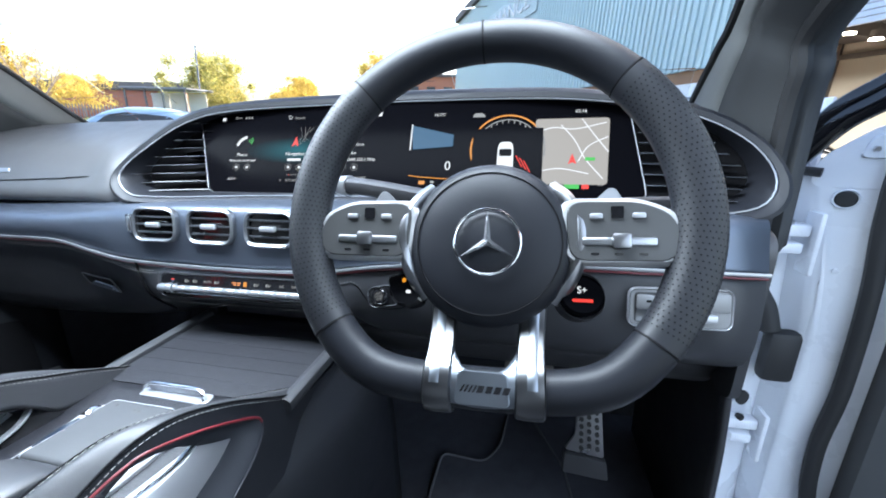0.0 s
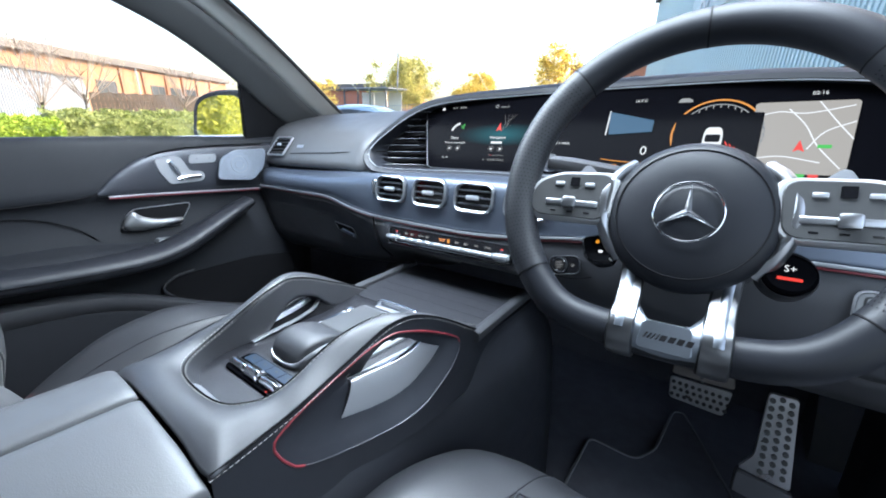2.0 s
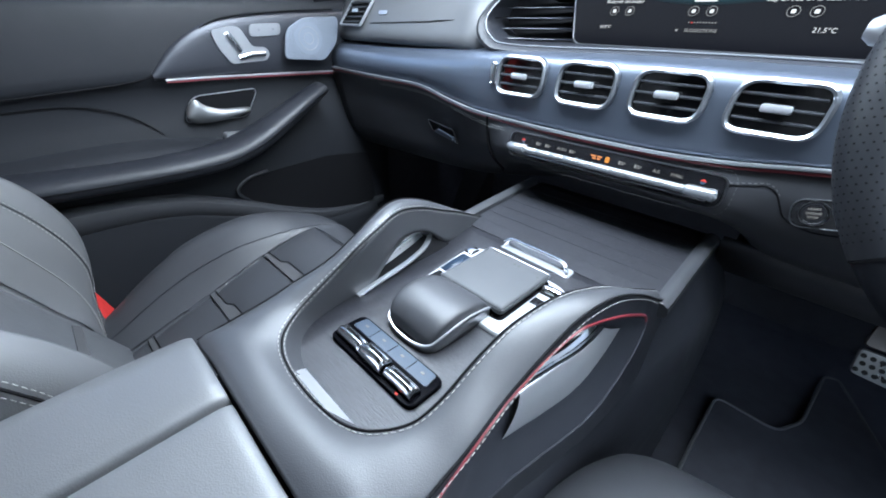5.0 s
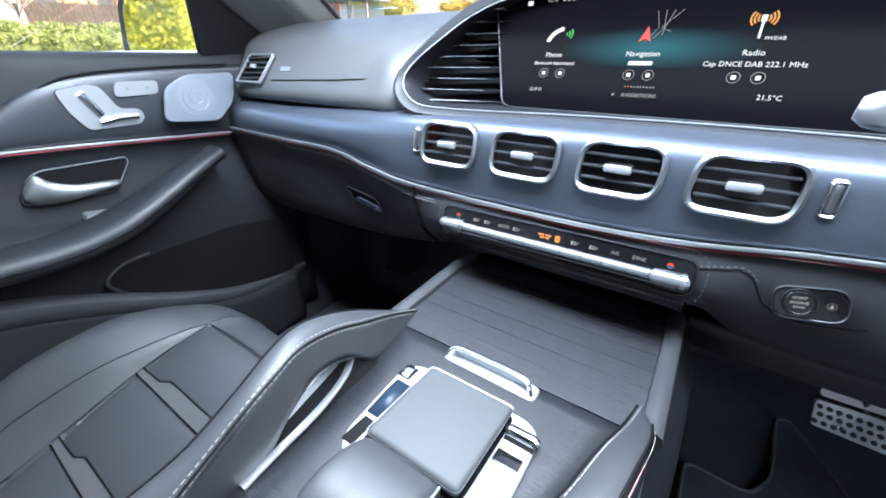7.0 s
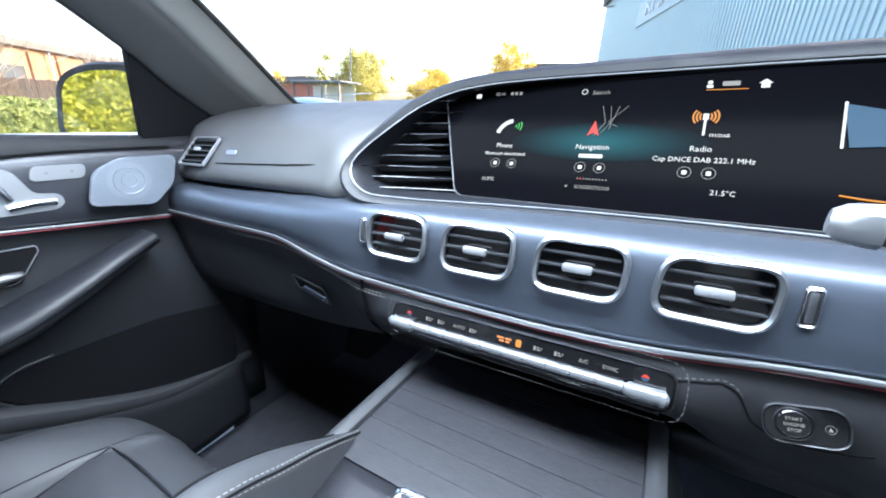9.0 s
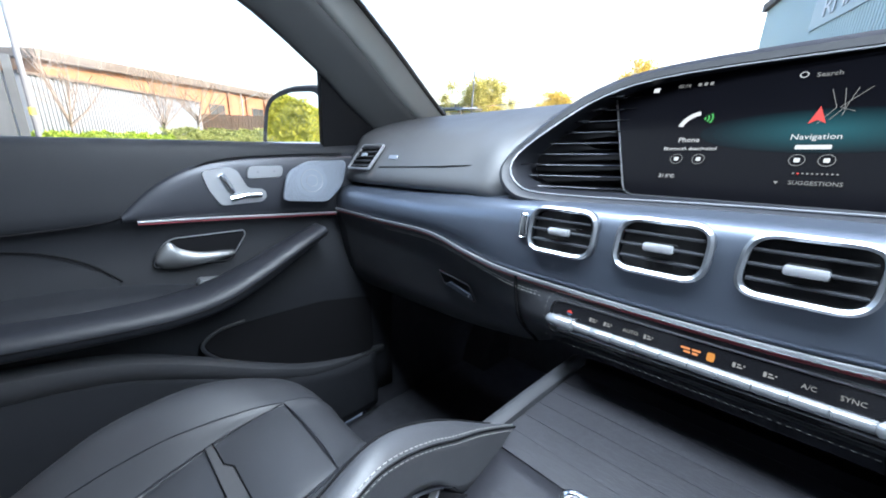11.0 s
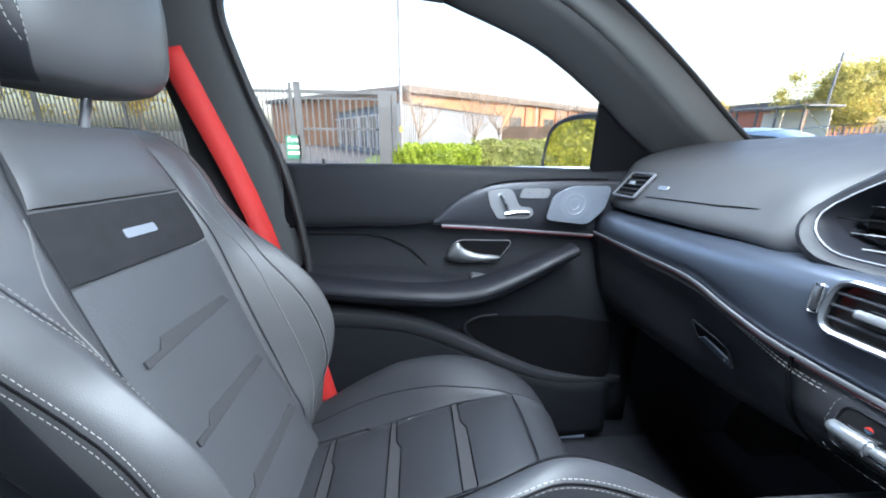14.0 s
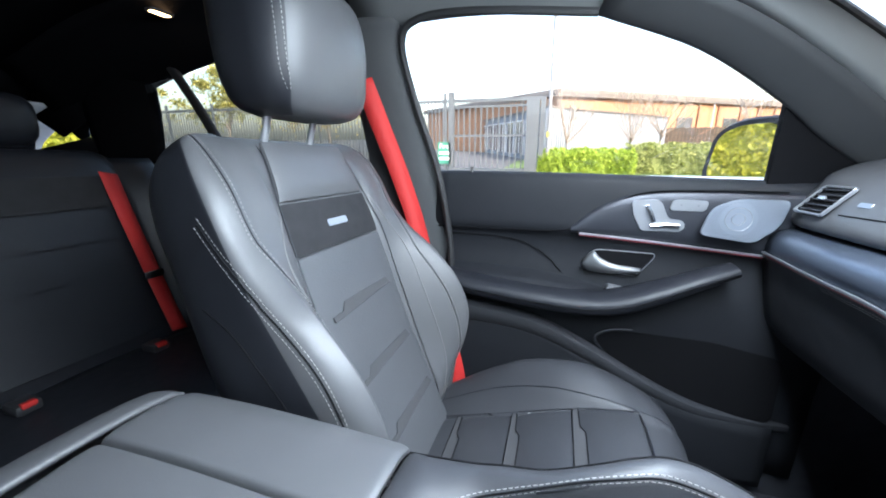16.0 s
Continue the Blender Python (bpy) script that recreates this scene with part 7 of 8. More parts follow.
part("shell", sheet([[MM @ Vector((p.x * 1.12, p.y * 1.16, -0.008)) for p in mo], [MM @ Vector((p.x * 1.12, p.y * 1.14, -0.04)) for p in mo], [MM @ Vector((p.x * 0.8, p.y * 0.8, -0.09)) for p in mo], [MM @ Vector((p.x * 0.2, p.y * 0.2, -0.11)) for p in mo]], True, True), SILVER_PAINT, wing_mirror, "pale metallic mirror housing")
part("glass", plate([p * 0.93 for p in mo], 0.002, MM @ Matrix.Translation((0, 0, 0.0125))), MIRROR, wing_mirror, "mirror glass")
part("foot", sweep([(-0.80, 0.84, 1.235), (-0.86, 0.84, 1.245), (-0.90, 0.84, 1.26)], 0.08, 0.05), GLOSS, wing_mirror)

# ---- driver's door, standing open ----
open_door = thing("driver_door", (0.86, 0.97, 0.55), "white driver's door standing wide open, with black seal", "car door")
DD = plane_at((0.872, 0.965, 0.0), (0.906, -0.423, 0), (0, 0, 1))


def dd(u, z, d=0.0):
    return DD @ Vector((u, z, d))


bend = [(0.050, 0.52), (0.048, 0.58), (0.042, 0.80), (0.034, 0.97), (0.010, 1.15), (-0.004, 1.215)]
part("shell", join(loft([[dd(u - 0.085, z, -0.11), dd(u - 0.055, z, -0.055), dd(u - 0.014, z, -0.010), dd(u, z, 0.0), dd(u + 0.02, z, 0.002), dd(0.125, z, 0.0), dd(1.0, z, 0.0)] for u, z in bend], 3, 3), plate(rounded([(-0.03, 0.52), (1.0, 0.52), (1.0, 1.20), (-0.03, 1.2)], 0.02), 0.01, DD @ Matrix.Translation((0.0, 0, -0.13)))), WHITE_PAINT, open_door, "white painted inner door metal", thick=0.003, ref=(0.5, 0.3, 1))
part("upper_corner", plate(rounded([(-0.008, 1.19), (0.13, 1.19), (0.13, 1.285), (0.06, 1.285), (0.0, 1.235)], 0.02), 0.004, DD @ Matrix.Translation((0, 0, -0.002)), 0.001), WHITE_PAINT, open_door)
part("pressing", plate(rounded([(0.040, 1.235), (0.11, 1.235), (0.11, 1.275), (0.052, 1.270)], 0.01), 0.006, DD, 0.002), WHITE_PAINT, open_door)
part("seal", sweep(spline([dd(*p, 0.012) for p in ((0.30, 1.285), (0.14, 1.275), (0.088, 1.24), (0.084, 1.15), (0.094, 1.03), (0.098, 0.866), (0.092, 0.74), (0.104, 0.62), (0.14, 0.575), (0.3, 0.56))], 6), 0.024, 0.026, (-0.423, -0.906, 0), 10), RUBBER, open_door, "black rubber seal")
# paler than the closed door's lining: sky light is put into the colour
part("lining", plate(rounded([(0.128, 0.60), (0.98, 0.57), (0.98, 1.27), (0.128, 1.25)], 0.04), 0.040, DD @ Matrix.Translation((0, 0, 0.006)), 0.012), PILLAR, open_door, "black door lining")
for dz, w in ((0.0, 0.036), (0.012, 0.030)):
    part("window_frame", sweep(spline([dd(u, z + 0.014 - dz * 1.6, -0.02 + dz) for u, z in ((-0.05, 1.205), (-0.033, 1.225), (-0.012, 1.255), (0.016, 1.292), (0.049, 1.318), (0.12, 1.37), (0.30, 1.47), (0.6, 1.55))], 6), w, 0.020, (-0.423, -0.906, 0.3)), GLOSS, open_door, "black window frame")
part("latch_hook", sweep([dd(-0.05, 1.20, -0.02), dd(-0.02, 1.215, 0.005), dd(0.005, 1.213, 0.012)], 0.014, 0.014), RUBBER, open_door)
part("grommet", plate([(0.040 + 0.013 * math.cos(q), 1.174 + 0.012 * math.sin(q)) for q in [2 * math.pi * i / 24 for i in range(24)]], 0.006, DD, 0.002), RUBBER, open_door, "black rubber plug")
part("plug_rim", ring([(0.040 + 0.0165 * math.cos(q), 1.174 + 0.0155 * math.sin(q)) for q in [2 * math.pi * i / 24 for i in range(24)]], 0.003, 0.005, DD), WHITE_PAINT, open_door)
for u, z in ((0.056, 1.249), (0.052, 1.06)):
    part("bolt", plate([(u + 0.0045 * math.cos(q), z + 0.0045 * math.sin(q)) for q in [2 * math.pi * i / 6 for i in range(6)]], 0.010 if z > 1.2 else 0.004, DD, 0.001), STEEL if z > 1.2 else WHITE_PAINT, open_door)
post = thing("door_post", (0.84, 0.98, 0.5), "white painted door post with hinges", "car body")
part("pillar", loft([[(0.755 + o, y - 0.06, z), (0.775 + o, y - 0.02, z), (0.81 + o, y + 0.01, z), (0.88 + o, y + 0.05, z), (0.93, y + 0.12, z)] for y, z, o in ((0.95, 0.42, 0.015), (0.95, 0.60, 0.005), (0.95, 0.80, 0.0), (0.95, 1.0, 0.0), (0.96, 1.2, -0.01), (1.00, 1.29, -0.02))], 4, 3), WHITE_PAINT, post, "white painted post", thick=0.01)
part("fender_edge", block(0.905, 1.06, 0.9, 0.006, 0.08, 0.85, 0.002), WHITE_PAINT, post)
for z in (0.735, 1.105):
    part("hinge", join(block(0.843, 0.945, z + 0.020, 0.050, 0.024, 0.020, 0.004), block(0.843, 0.942, z - 0.008, 0.034, 0.026, 0.018, 0.004), block(0.872, 0.938, z, 0.008, 0.034, 0.100, 0.003)), WHITE_PAINT, post, "white painted door hinge")
    part("hinge_bolt", rod([(0.838, 0.94, z + 0.028), (0.838, 0.94, z + 0.036)], 0.007, 6), STEEL if z > 1 else RUBBER, post)
part("cable_boot", join(sweep(spline([(0.822, 0.955, 1.02), (0.838, 0.945, 0.99), (0.848, 0.938, 0.95)], 4), 0.030, 0.026, (0, 1, 0)), block(0.868, 0.935, 0.905, 0.050, 0.030, 0.095, 0.010)), RUBBER, post, "black rubber cable boot")
part("plug", plate([(0.012 * math.cos(q), 0.015 * math.sin(q)) for q in [2 * math.pi * i / 16 for i in range(16)]], 0.004, plane_at((0.842, 0.955, 0.80), (1, 0.3, 0), (0, 0, 1))), RUBBER, post)
part("sill", block(0.80, 0.2, 0.50, 0.10, 1.6, 0.10, 0.03), WHITE_PAINT, post)

# ---- pedals and mats ----
brake = thing("brake_pedal", (0.457, 1.09, 0.66), "brushed steel brake pedal with rubber studs", "pedal", "pedals")
BP = plane_at((0.457, 1.084, 0.680), (1, 0, 0.02), (0, 0.32, 1))
part("plate", plate(rounded([(-0.056, -0.026), (0.050, -0.033), (0.061, 0.026), (-0.060, 0.024)], 0.009), 0.006, BP, 0.002), STEEL, brake)
for i in range(9):
    for k in range(3):
        part("stud", plate([(-0.051 + i * 0.0128 + (0.004 if k % 2 else 0) + 0.0042 * c, -0.016 + k * 0.0145 - 0.0005 * i + 0.0042 * e_) for c, e_ in disc_[::4]], 0.0085, BP), DOT_HOLE, brake)
UP = plane_at((0.457, 1.106, 0.726), (1, 0, 0.02), (0, 0.75, 1))
# warm reflected light on this edge is put into its colour
part("upper_pad", plate(rounded([(-0.060, -0.022), (0.062, -0.022), (0.058, 0.022), (-0.056, 0.022)], 0.008), 0.006, UP, 0.002), WARM_EDGE, brake, "upper pedal pad tinted by warm reflected light")
part("arm", sweep([(0.457, 1.100, 0.70), (0.445, 1.15, 0.82), (0.43, 1.18, 1.0)], 0.02, 0.03), PLASTIC, brake)
gas = thing("accelerator_pedal", (0.568, 0.90, 0.62), "brushed steel accelerator pedal with rubber studs", "pedal", "pedals")
AP = plane_at((0.571, 0.905, 0.735), (1, 0, 0.06), (0, 0.22, 1))
part("plate", plate(rounded([(-0.046, -0.052), (0.027, -0.064), (0.021, 0.098), (-0.018, 0.098), (-0.026, -0.022)], 0.007), 0.008, AP, 0.002), STEEL, gas)
for i in range(10):
    for k in range(3):
        part("stud", plate([((k - 1) * 0.0135 * (1.1 - 0.02 * i) + 0.0042 * math.cos(q), -0.045 + i * 0.0145 + (0.005 if k == 1 else 0) + 0.0048 * math.sin(q)) for q in [2 * math.pi * j / 10 for j in range(10)]], 0.0105, AP), DOT_HOLE, gas)
part("heel", plate(rounded([(-0.052, -0.095), (0.034, -0.105), (0.030, -0.066), (-0.048, -0.054)], 0.006), 0.014, AP, 0.003), PLASTIC, gas)
mat_ob = thing("floor_mat", (0.42, 0.85, 0.49), "black carpet mat with grey bound edge", "mat")
mat_out = rounded([(0.243, 0.50), (0.66, 0.50), (0.66, 0.86), (0.57, 0.88), (0.55, 1.02), (0.44, 1.25), (0.415, 1.24), (0.396, 1.06), (0.362, 1.001), (0.252, 1.008)], 0.022)
part("carpet", plate(mat_out, 0.012, pose(0, 0, 0.487)), CARPET, mat_ob)
part("binding", rod([(p.x, p.y, 0.499) for p in mat_out], 0.0035, 6, True), material("grey_binding", (0.06, 0.06, 0.065), 0.8), mat_ob, "grey bound edge")
part("kick_panel", loft([[(0.722, y, 1.0), (0.738, y, 0.8), (0.745, y, 0.48)] for y in (0.80, 0.86, 0.95, 1.2)], 3, 3), PLASTIC, body, "black plastic kick panel beside the pedals", thick=0.01)

# ---- outside ----
FRAME[0] = Matrix()
ASPHALT = material("asphalt", (0.075, 0.075, 0.078), 0.9, grain=1.0, grain_scale=90, mottle=0.3, mottle_scale=0.6)
PAVING = material("pale_paving", (0.36, 0.33, 0.29), 0.9, grain=0.8, grain_scale=40, mottle=0.2, mottle_scale=1.2)
GRASS = material("grass", (0.09, 0.14, 0.03), 0.9, grain=1.0, grain_scale=30, mottle=0.4, mottle_scale=2)
BRICK = material("orange_brick", (0.25, 0.135, 0.075), 0.85, grain=0.8, grain_scale=30, mottle=0.25, mottle_scale=1.5)
CLAD_WHITE = material("pale_profiled_sheet", (0.22, 0.25, 0.29), 0.5, mottle=0.08, mottle_scale=0.6)
CLAD_GREY = material("blue_grey_cladding", (0.40, 0.50, 0.51), 0.45, mottle=0.08, mottle_scale=0.5)
ROOF = material("dark_roof_edge", (0.10, 0.09, 0.085), 0.8, mottle=0.2, mottle_scale=1)
FENCE = material("grey_painted_steel", (0.085, 0.10, 0.115), 0.5, 0.2, mottle=0.15, mottle_scale=2)
DARKWOOD = material("dark_timber_fence", (0.07, 0.055, 0.045), 0.9, grain=0.6, grain_scale=40, mottle=0.3, mottle_scale=2)
BARK = material("brown_bark", (0.24, 0.20, 0.17), 0.9, grain=0.8, grain_scale=60, mottle=0.3, mottle_scale=4)
PANE_DARK = material("dark_window_pane", (0.05, 0.06, 0.07), 0.08, mottle=0.2, mottle_scale=1)
GREY_WALL = material("grey_render", (0.17, 0.185, 0.21), 0.8, mottle=0.08, mottle_scale=1)
BEIGE = material("beige_panel", (0.42, 0.39, 0.33), 0.8, mottle=0.1, mottle_scale=0.8)
CONCRETE = material("workshop_floor", (0.30, 0.27, 0.24), 0.5, mottle=0.2, mottle_scale=0.8)
WHITE_FRAME = material("white_window_frame", (0.55, 0.56, 0.57), 0.5)
WHITE_PANE = material("milky_white_pane", (0.60, 0.60, 0.58), 0.4, mottle=0.06)
CAR_BLUE = material("pale_blue_car_paint", (0.24, 0.36, 0.48), 0.3, coat=0.8, mottle=0.04)


def leaf_material(name, dark, light, through_):
    m = material(name, dark, 0.6, mottle=0.35, mottle_scale=3)
    n, l = m.node_tree.nodes, m.node_tree.links
    p = n["Principled BSDF"]
    geo, mix = n.new("ShaderNodeNewGeometry"), n.new("ShaderNodeMix")
    mix.data_type = "RGBA"
    mix.inputs[6].default_value, mix.inputs[7].default_value = (*dark, 1), (*light, 1)
    l.new(geo.outputs["Random Per Island"], mix.inputs[0])
    l.new(mix.outputs[2], p.inputs["Base Color"])
    tr, add = n.new("ShaderNodeBsdfTranslucent"), n.new("ShaderNodeMixShader")
    l.new(mix.outputs[2], tr.inputs["Color"])
    add.inputs[0].default_value = through_
    out = n["Material Output"]
    l.new(p.outputs[0], add.inputs[1])
    l.new(tr.outputs[0], add.inputs[2])
    l.new(add.outputs[0], out.inputs["Surface"])
    return m


LEAF_HEDGE = leaf_material("hedge_leaf", (0.14, 0.24, 0.02), (0.46, 0.58, 0.08), 0.4)
LEAF_YELLOW = leaf_material("yellow_green_leaf", (0.20, 0.24, 0.02), (0.48, 0.48, 0.06), 0.4)
LEAF_GREEN = leaf_material("olive_leaf", (0.28, 0.28, 0.07), (0.60, 0.55, 0.19), 0.6)
LEAF_GOLD = leaf_material("golden_leaf", (0.42, 0.32, 0.06), (0.76, 0.60, 0.16), 0.6)

single("ground", sheet([[(x, y, -0.004) for y in (-300, -60, 60, 300)] for x in (-300, -60, 60, 300)]), ASPHALT, "grey asphalt forecourt and road", "ground", kind="structure", smooth=0)
single("pavement", block(-12.6, 4, 0.05, 1.6, 60, 0.10, 0.02), PAVING, "pale paved path along the hedge", "pavement", kind="structure")
single("verge", block(-17.5, 16, 0.03, 8.0, 36, 0.06, 0.02), GRASS, "grass strip under the hedge and trees", "grass", kind="structure")


def leaves(centres, count, size, spread, seed, flat=1.0):
    """Many small leaf blades scattered in clumps."""
    rng = np.random.default_rng(seed)
    cs = np.array([c for c, _ in centres])
    rs = np.array([r for _, r in centres])
    pick = rng.integers(0, len(cs), count)
    d = rng.normal(size=(count, 3))
    d /= np.linalg.norm(d, axis=1)[:, None]
    r = rs[pick] * np.abs(rng.normal(0.0, 0.85 + spread, count))
    p = cs[pick] + d * r[:, None] * np.array([1, 1, flat])
    u = rng.normal(size=(count, 3))
    u /= np.linalg.norm(u, axis=1)[:, None]
    v = np.cross(u, rng.normal(size=(count, 3)))
    v /= np.linalg.norm(v, axis=1)[:, None]
    s = size * rng.uniform(0.6, 1.4, count)[:, None]
    quad = np.stack([p - u * s, p + v * s * 0.5, p + u * s, p - v * s * 0.5], 1).reshape(-1, 3)
    me = bpy.data.meshes.new("piece")
    me.from_pydata(quad.tolist(), [], np.arange(count * 4).reshape(-1, 4).tolist())
    bm = bmesh.new()
    bm.from_mesh(me)
    bpy.data.meshes.remove(me)
    return bm


def hedge(x, y0, y1, high, deep, seed, mat, label, count=30000, leaf=0.05):
    rng = random.Random(seed)
    core = sheet([[(x - deep * 0.38 + rng.uniform(-0.05, 0.05), y, 0.02), (x - deep * 0.36, y, high * 0.8), (x - deep * 0.2, y, high * (0.88 + rng.uniform(-0.05, 0.05))), (x + deep * 0.2, y, high * (0.88 + rng.uniform(-0.05, 0.05))), (x + deep * 0.36, y, high * 0.78), (x + deep * 0.4, y, 0.02)] for y in np.arange(y0, y1 + 0.01, 0.4)], False, True)
    ob = single("hedge", core, mat, label, "hedge", kind="stuff")
    nr = np.random.default_rng(seed)
    prof_ = np.array([(x - deep * 0.37, 0.05), (x - deep * 0.36, high * 0.8), (x - deep * 0.2, high * 0.9), (x + deep * 0.2, high * 0.9), (x + deep * 0.36, high * 0.78), (x + deep * 0.4, 0.05)])
    seg = np.diff(prof_, axis=0)
    size_ = np.hypot(seg[:, 0], seg[:, 1])
    pick = nr.choice(len(seg), count, p=size_ / size_.sum())
    w_ = nr.uniform(0, 1, count)[:, None]
    q = prof_[pick] * (1 - w_) + prof_[pick + 1] * w_
    yy = nr.uniform(y0, y1, count)
    nx, nz = -seg[pick, 1] / size_[pick], seg[pick, 0] / size_[pick]
    lump = 0.03 * np.sin(yy * 5.1 + 2 * np.sin(yy * 1.7) + q[:, 0] * 3) + 0.03 * np.sin(yy * 13.7 + 3 * np.sin(yy * 2.9) + q[:, 1] * 9) + nr.normal(0.02, 0.035, count)
    cen = np.stack([q[:, 0] - nx * -lump, yy, q[:, 1] + nz * lump], 1)
    end = nr.integers(0, 12, count) == 0
    cen[end, 1] = y1 + nr.uniform(-0.04, 0.06, end.sum())
    cen[end, 0] = nr.uniform(x - deep * 0.38, x + deep * 0.38, end.sum())
    cen[end, 2] = nr.uniform(0.05, high * 0.86, end.sum())
    u = nr.normal(size=(count, 3))
    u /= np.linalg.norm(u, axis=1)[:, None]
    v = np.cross(u, nr.normal(size=(count, 3)))
    v /= np.linalg.norm(v, axis=1)[:, None]
    k_ = leaf * nr.uniform(0.6, 1.4, count)[:, None]
    quad = np.stack([cen - u * k_, cen + v * k_ * 0.5, cen + u * k_, cen - v * k_ * 0.5], 1).reshape(-1, 3)
    me = bpy.data.meshes.new("piece")
    me.from_pydata(quad.tolist(), [], np.arange(count * 4).reshape(-1, 4).tolist())
    bm = bmesh.new()
    bm.from_mesh(me)
    bpy.data.meshes.remove(me)
    part("hedge_leaves", bm, mat, ob, smooth=0, kind="stuff")
    return ob


LEAF_OLIVE = leaf_material("dusty_olive_leaf", (0.13, 0.17, 0.04), (0.38, 0.42, 0.14), 0.35)
hedge(-14.5, -0.50, 2.6, 0.86, 1.5, 3, LEAF_HEDGE, "low bright green hedge along the path", 22000)
hedge(-15.0, 2.5, 22.0, 1.06, 1.8, 4, LEAF_OLIVE, "clipped olive green hedge along the path", 42000)
hedge(-6.4, -26.0, -13.5, 3.3, 6.4, 5, LEAF_YELLOW, "tall yellow-green hedge beside the yard", 30000, 0.09)


# trees
def limbs(base, height, seed, spread=0.5, levels=3, r0=0.07, start=0.3):
    """Trunk and limbs as tapered tubes; returns meshes and tip points."""
    rng = random.Random(seed)
    meshes, tips = [], []

    def grow(p, d, length, r, level):
        pts = [p]
        for _ in range(3):
            d = (d + Vector((rng.uniform(-1, 1), rng.uniform(-1, 1), rng.uniform(-0.2, 0.5))) * 0.16).normalized()
            pts.append(pts[-1] + d * length / 3)
        meshes.append(sweep(pts, 2 * r, 2 * r, (0.3, 0.9, 0.1), 6 if level < 2 else 4, 2.0, taper=lambda t: 1 - 0.55 * t))
        if level >= levels:
            tips.append(pts[-1])
            return
        for _ in range(rng.randint(3, 4)):
            q = pts[rng.choice((2, 3))]
            a_ = rng.uniform(0, 2 * math.pi)
            e_ = (d + Vector((math.cos(a_), math.sin(a_), 0.35)) * spread * rng.uniform(0.7, 1.5)).normalized()
            grow(q, e_, length * rng.uniform(0.55, 0.75), r * 0.52, level + 1)

    grow(Vector(base), Vector((0, 0, 1)), height * start, r0, 0)
    return join(*meshes), tips


def bare_tree(x, y, h, seed):
    """A short trunk with long limbs that fan upwards, each with fine side shoots."""
    rng = random.Random(seed)
    t = thing("bare_tree", (x, y, 0), "small leafless street tree with fine twigs", "tree", "bare trees")
    fork = h * 0.30
    wood, fine = [rod([(x, y, 0), (x + rng.uniform(-0.03, 0.03), y, fork * 0.5), (x, y, fork)], 0.055, 7)], []
    for k in range(11):
        turn, tilt = 2 * math.pi * (k + rng.uniform(-0.3, 0.3)) / 11, radians(rng.uniform(12, 58))
        side = Vector((math.cos(turn), math.sin(turn), 0))
        size = h * 0.70 * (1.0 - 0.42 * math.sin(tilt) ** 2) * rng.uniform(0.8, 1.05)
        foot_ = Vector((x, y, fork * rng.uniform(0.75, 1.0)))
        limb = spline([foot_, foot_ + (side * math.sin(tilt) + Vector((0, 0, math.cos(tilt)))) * size * 0.5, foot_ + (side * math.sin(tilt * 0.85) + Vector((0, 0, math.cos(tilt * 0.85)))) * size], 4)
        wood.append(sweep(limb, 0.040, 0.040, (0.3, 0.9, 0.1), 5, 2.0, taper=lambda q: 1 - 0.75 * q))
        for j in range(6):
            q = limb[2 + j % (len(limb) - 2)]
            d = (side * rng.uniform(-0.5, 1.0) + Vector((rng.uniform(-1, 1), rng.uniform(-1, 1), 0)) * 0.7 + Vector((0, 0, rng.uniform(0.5, 1.3)))).normalized()
            e_ = q + d * size * rng.uniform(0.22, 0.40)
            fine.append(rod([q, e_], 0.0075, 3))
            for _ in range(2):
                m_ = q.lerp(e_, rng.uniform(0.35, 0.9))
                fine.append(rod([m_, m_ + (d + Vector((rng.uniform(-1, 1), rng.uniform(-1, 1), rng.uniform(0, 0.6))) * 0.6).normalized() * size * rng.uniform(0.10, 0.18)], 0.0055, 3))
    part("trunk", join(*wood), BARK, t, "pale trunk and bare limbs")
    part("twigs", join(*fine), BARK, t, kind="stuff", smooth=0)


for x, y, h, s in ((-17.8, 0.45, 4.0, 11), (-18.1, 3.0, 4.0, 12), (-18.5, 4.2, 5.0, 13), (-19.6, 7.8, 5.0, 14), (-18.2, 12.0, 5.0, 15)):
    bare_tree(x, y, h, s)


def leafy_tree(x, y, h, wide, seed, mat, label, count=16000, size=0.10):
    t = thing("tree", (x, y, 0), label, "tree", "leafy trees")
    rng = random.Random(seed)
    bm, tips = limbs((x, y, 0), h * 0.9, seed, 0.5, 2, h * 0.02, 0.45)
    part("trunk", bm, BARK, t)
    cl = [((p.x, p.y, p.z), rng.uniform(0.05, 0.12) * h) for p in tips]
    for _ in range(46):
        a_, q = rng.uniform(0, 2 * math.pi), rng.uniform(0.15, 1)
        z = h * rng.uniform(0.32, 0.93)
        k = math.sqrt(max(0.05, 1 - ((z / h - 0.55) / 0.48) ** 2))
        cl.append(((x + wide * q * k * math.cos(a_), y + wide * q * k * math.sin(a_), z), rng.uniform(0.03, 0.10) * h))
    part("crown", leaves(cl, count, size, 0.3, seed), mat, t, smooth=0)


leafy_tree(-30.5, 34, 7.3, 4.2, 21, LEAF_GREEN, "broad olive-green tree beyond the fence", 26000, 0.10)
leafy_tree(-33, 38, 6.2, 2.4, 22, LEAF_GOLD, "yellowing tree beyond the fence")
leafy_tree(-25.0, 40, 4.6, 2.6, 23, LEAF_GOLD, "olive-green tree beyond the fence")
leafy_tree(-27, 44, 6.6, 2.2, 24, LEAF_GOLD, "round golden tree in the distance")
leafy_tree(-15.5, 40, 9.0, 2.6, 25, LEAF_GOLD, "tall golden autumn tree", 12000)
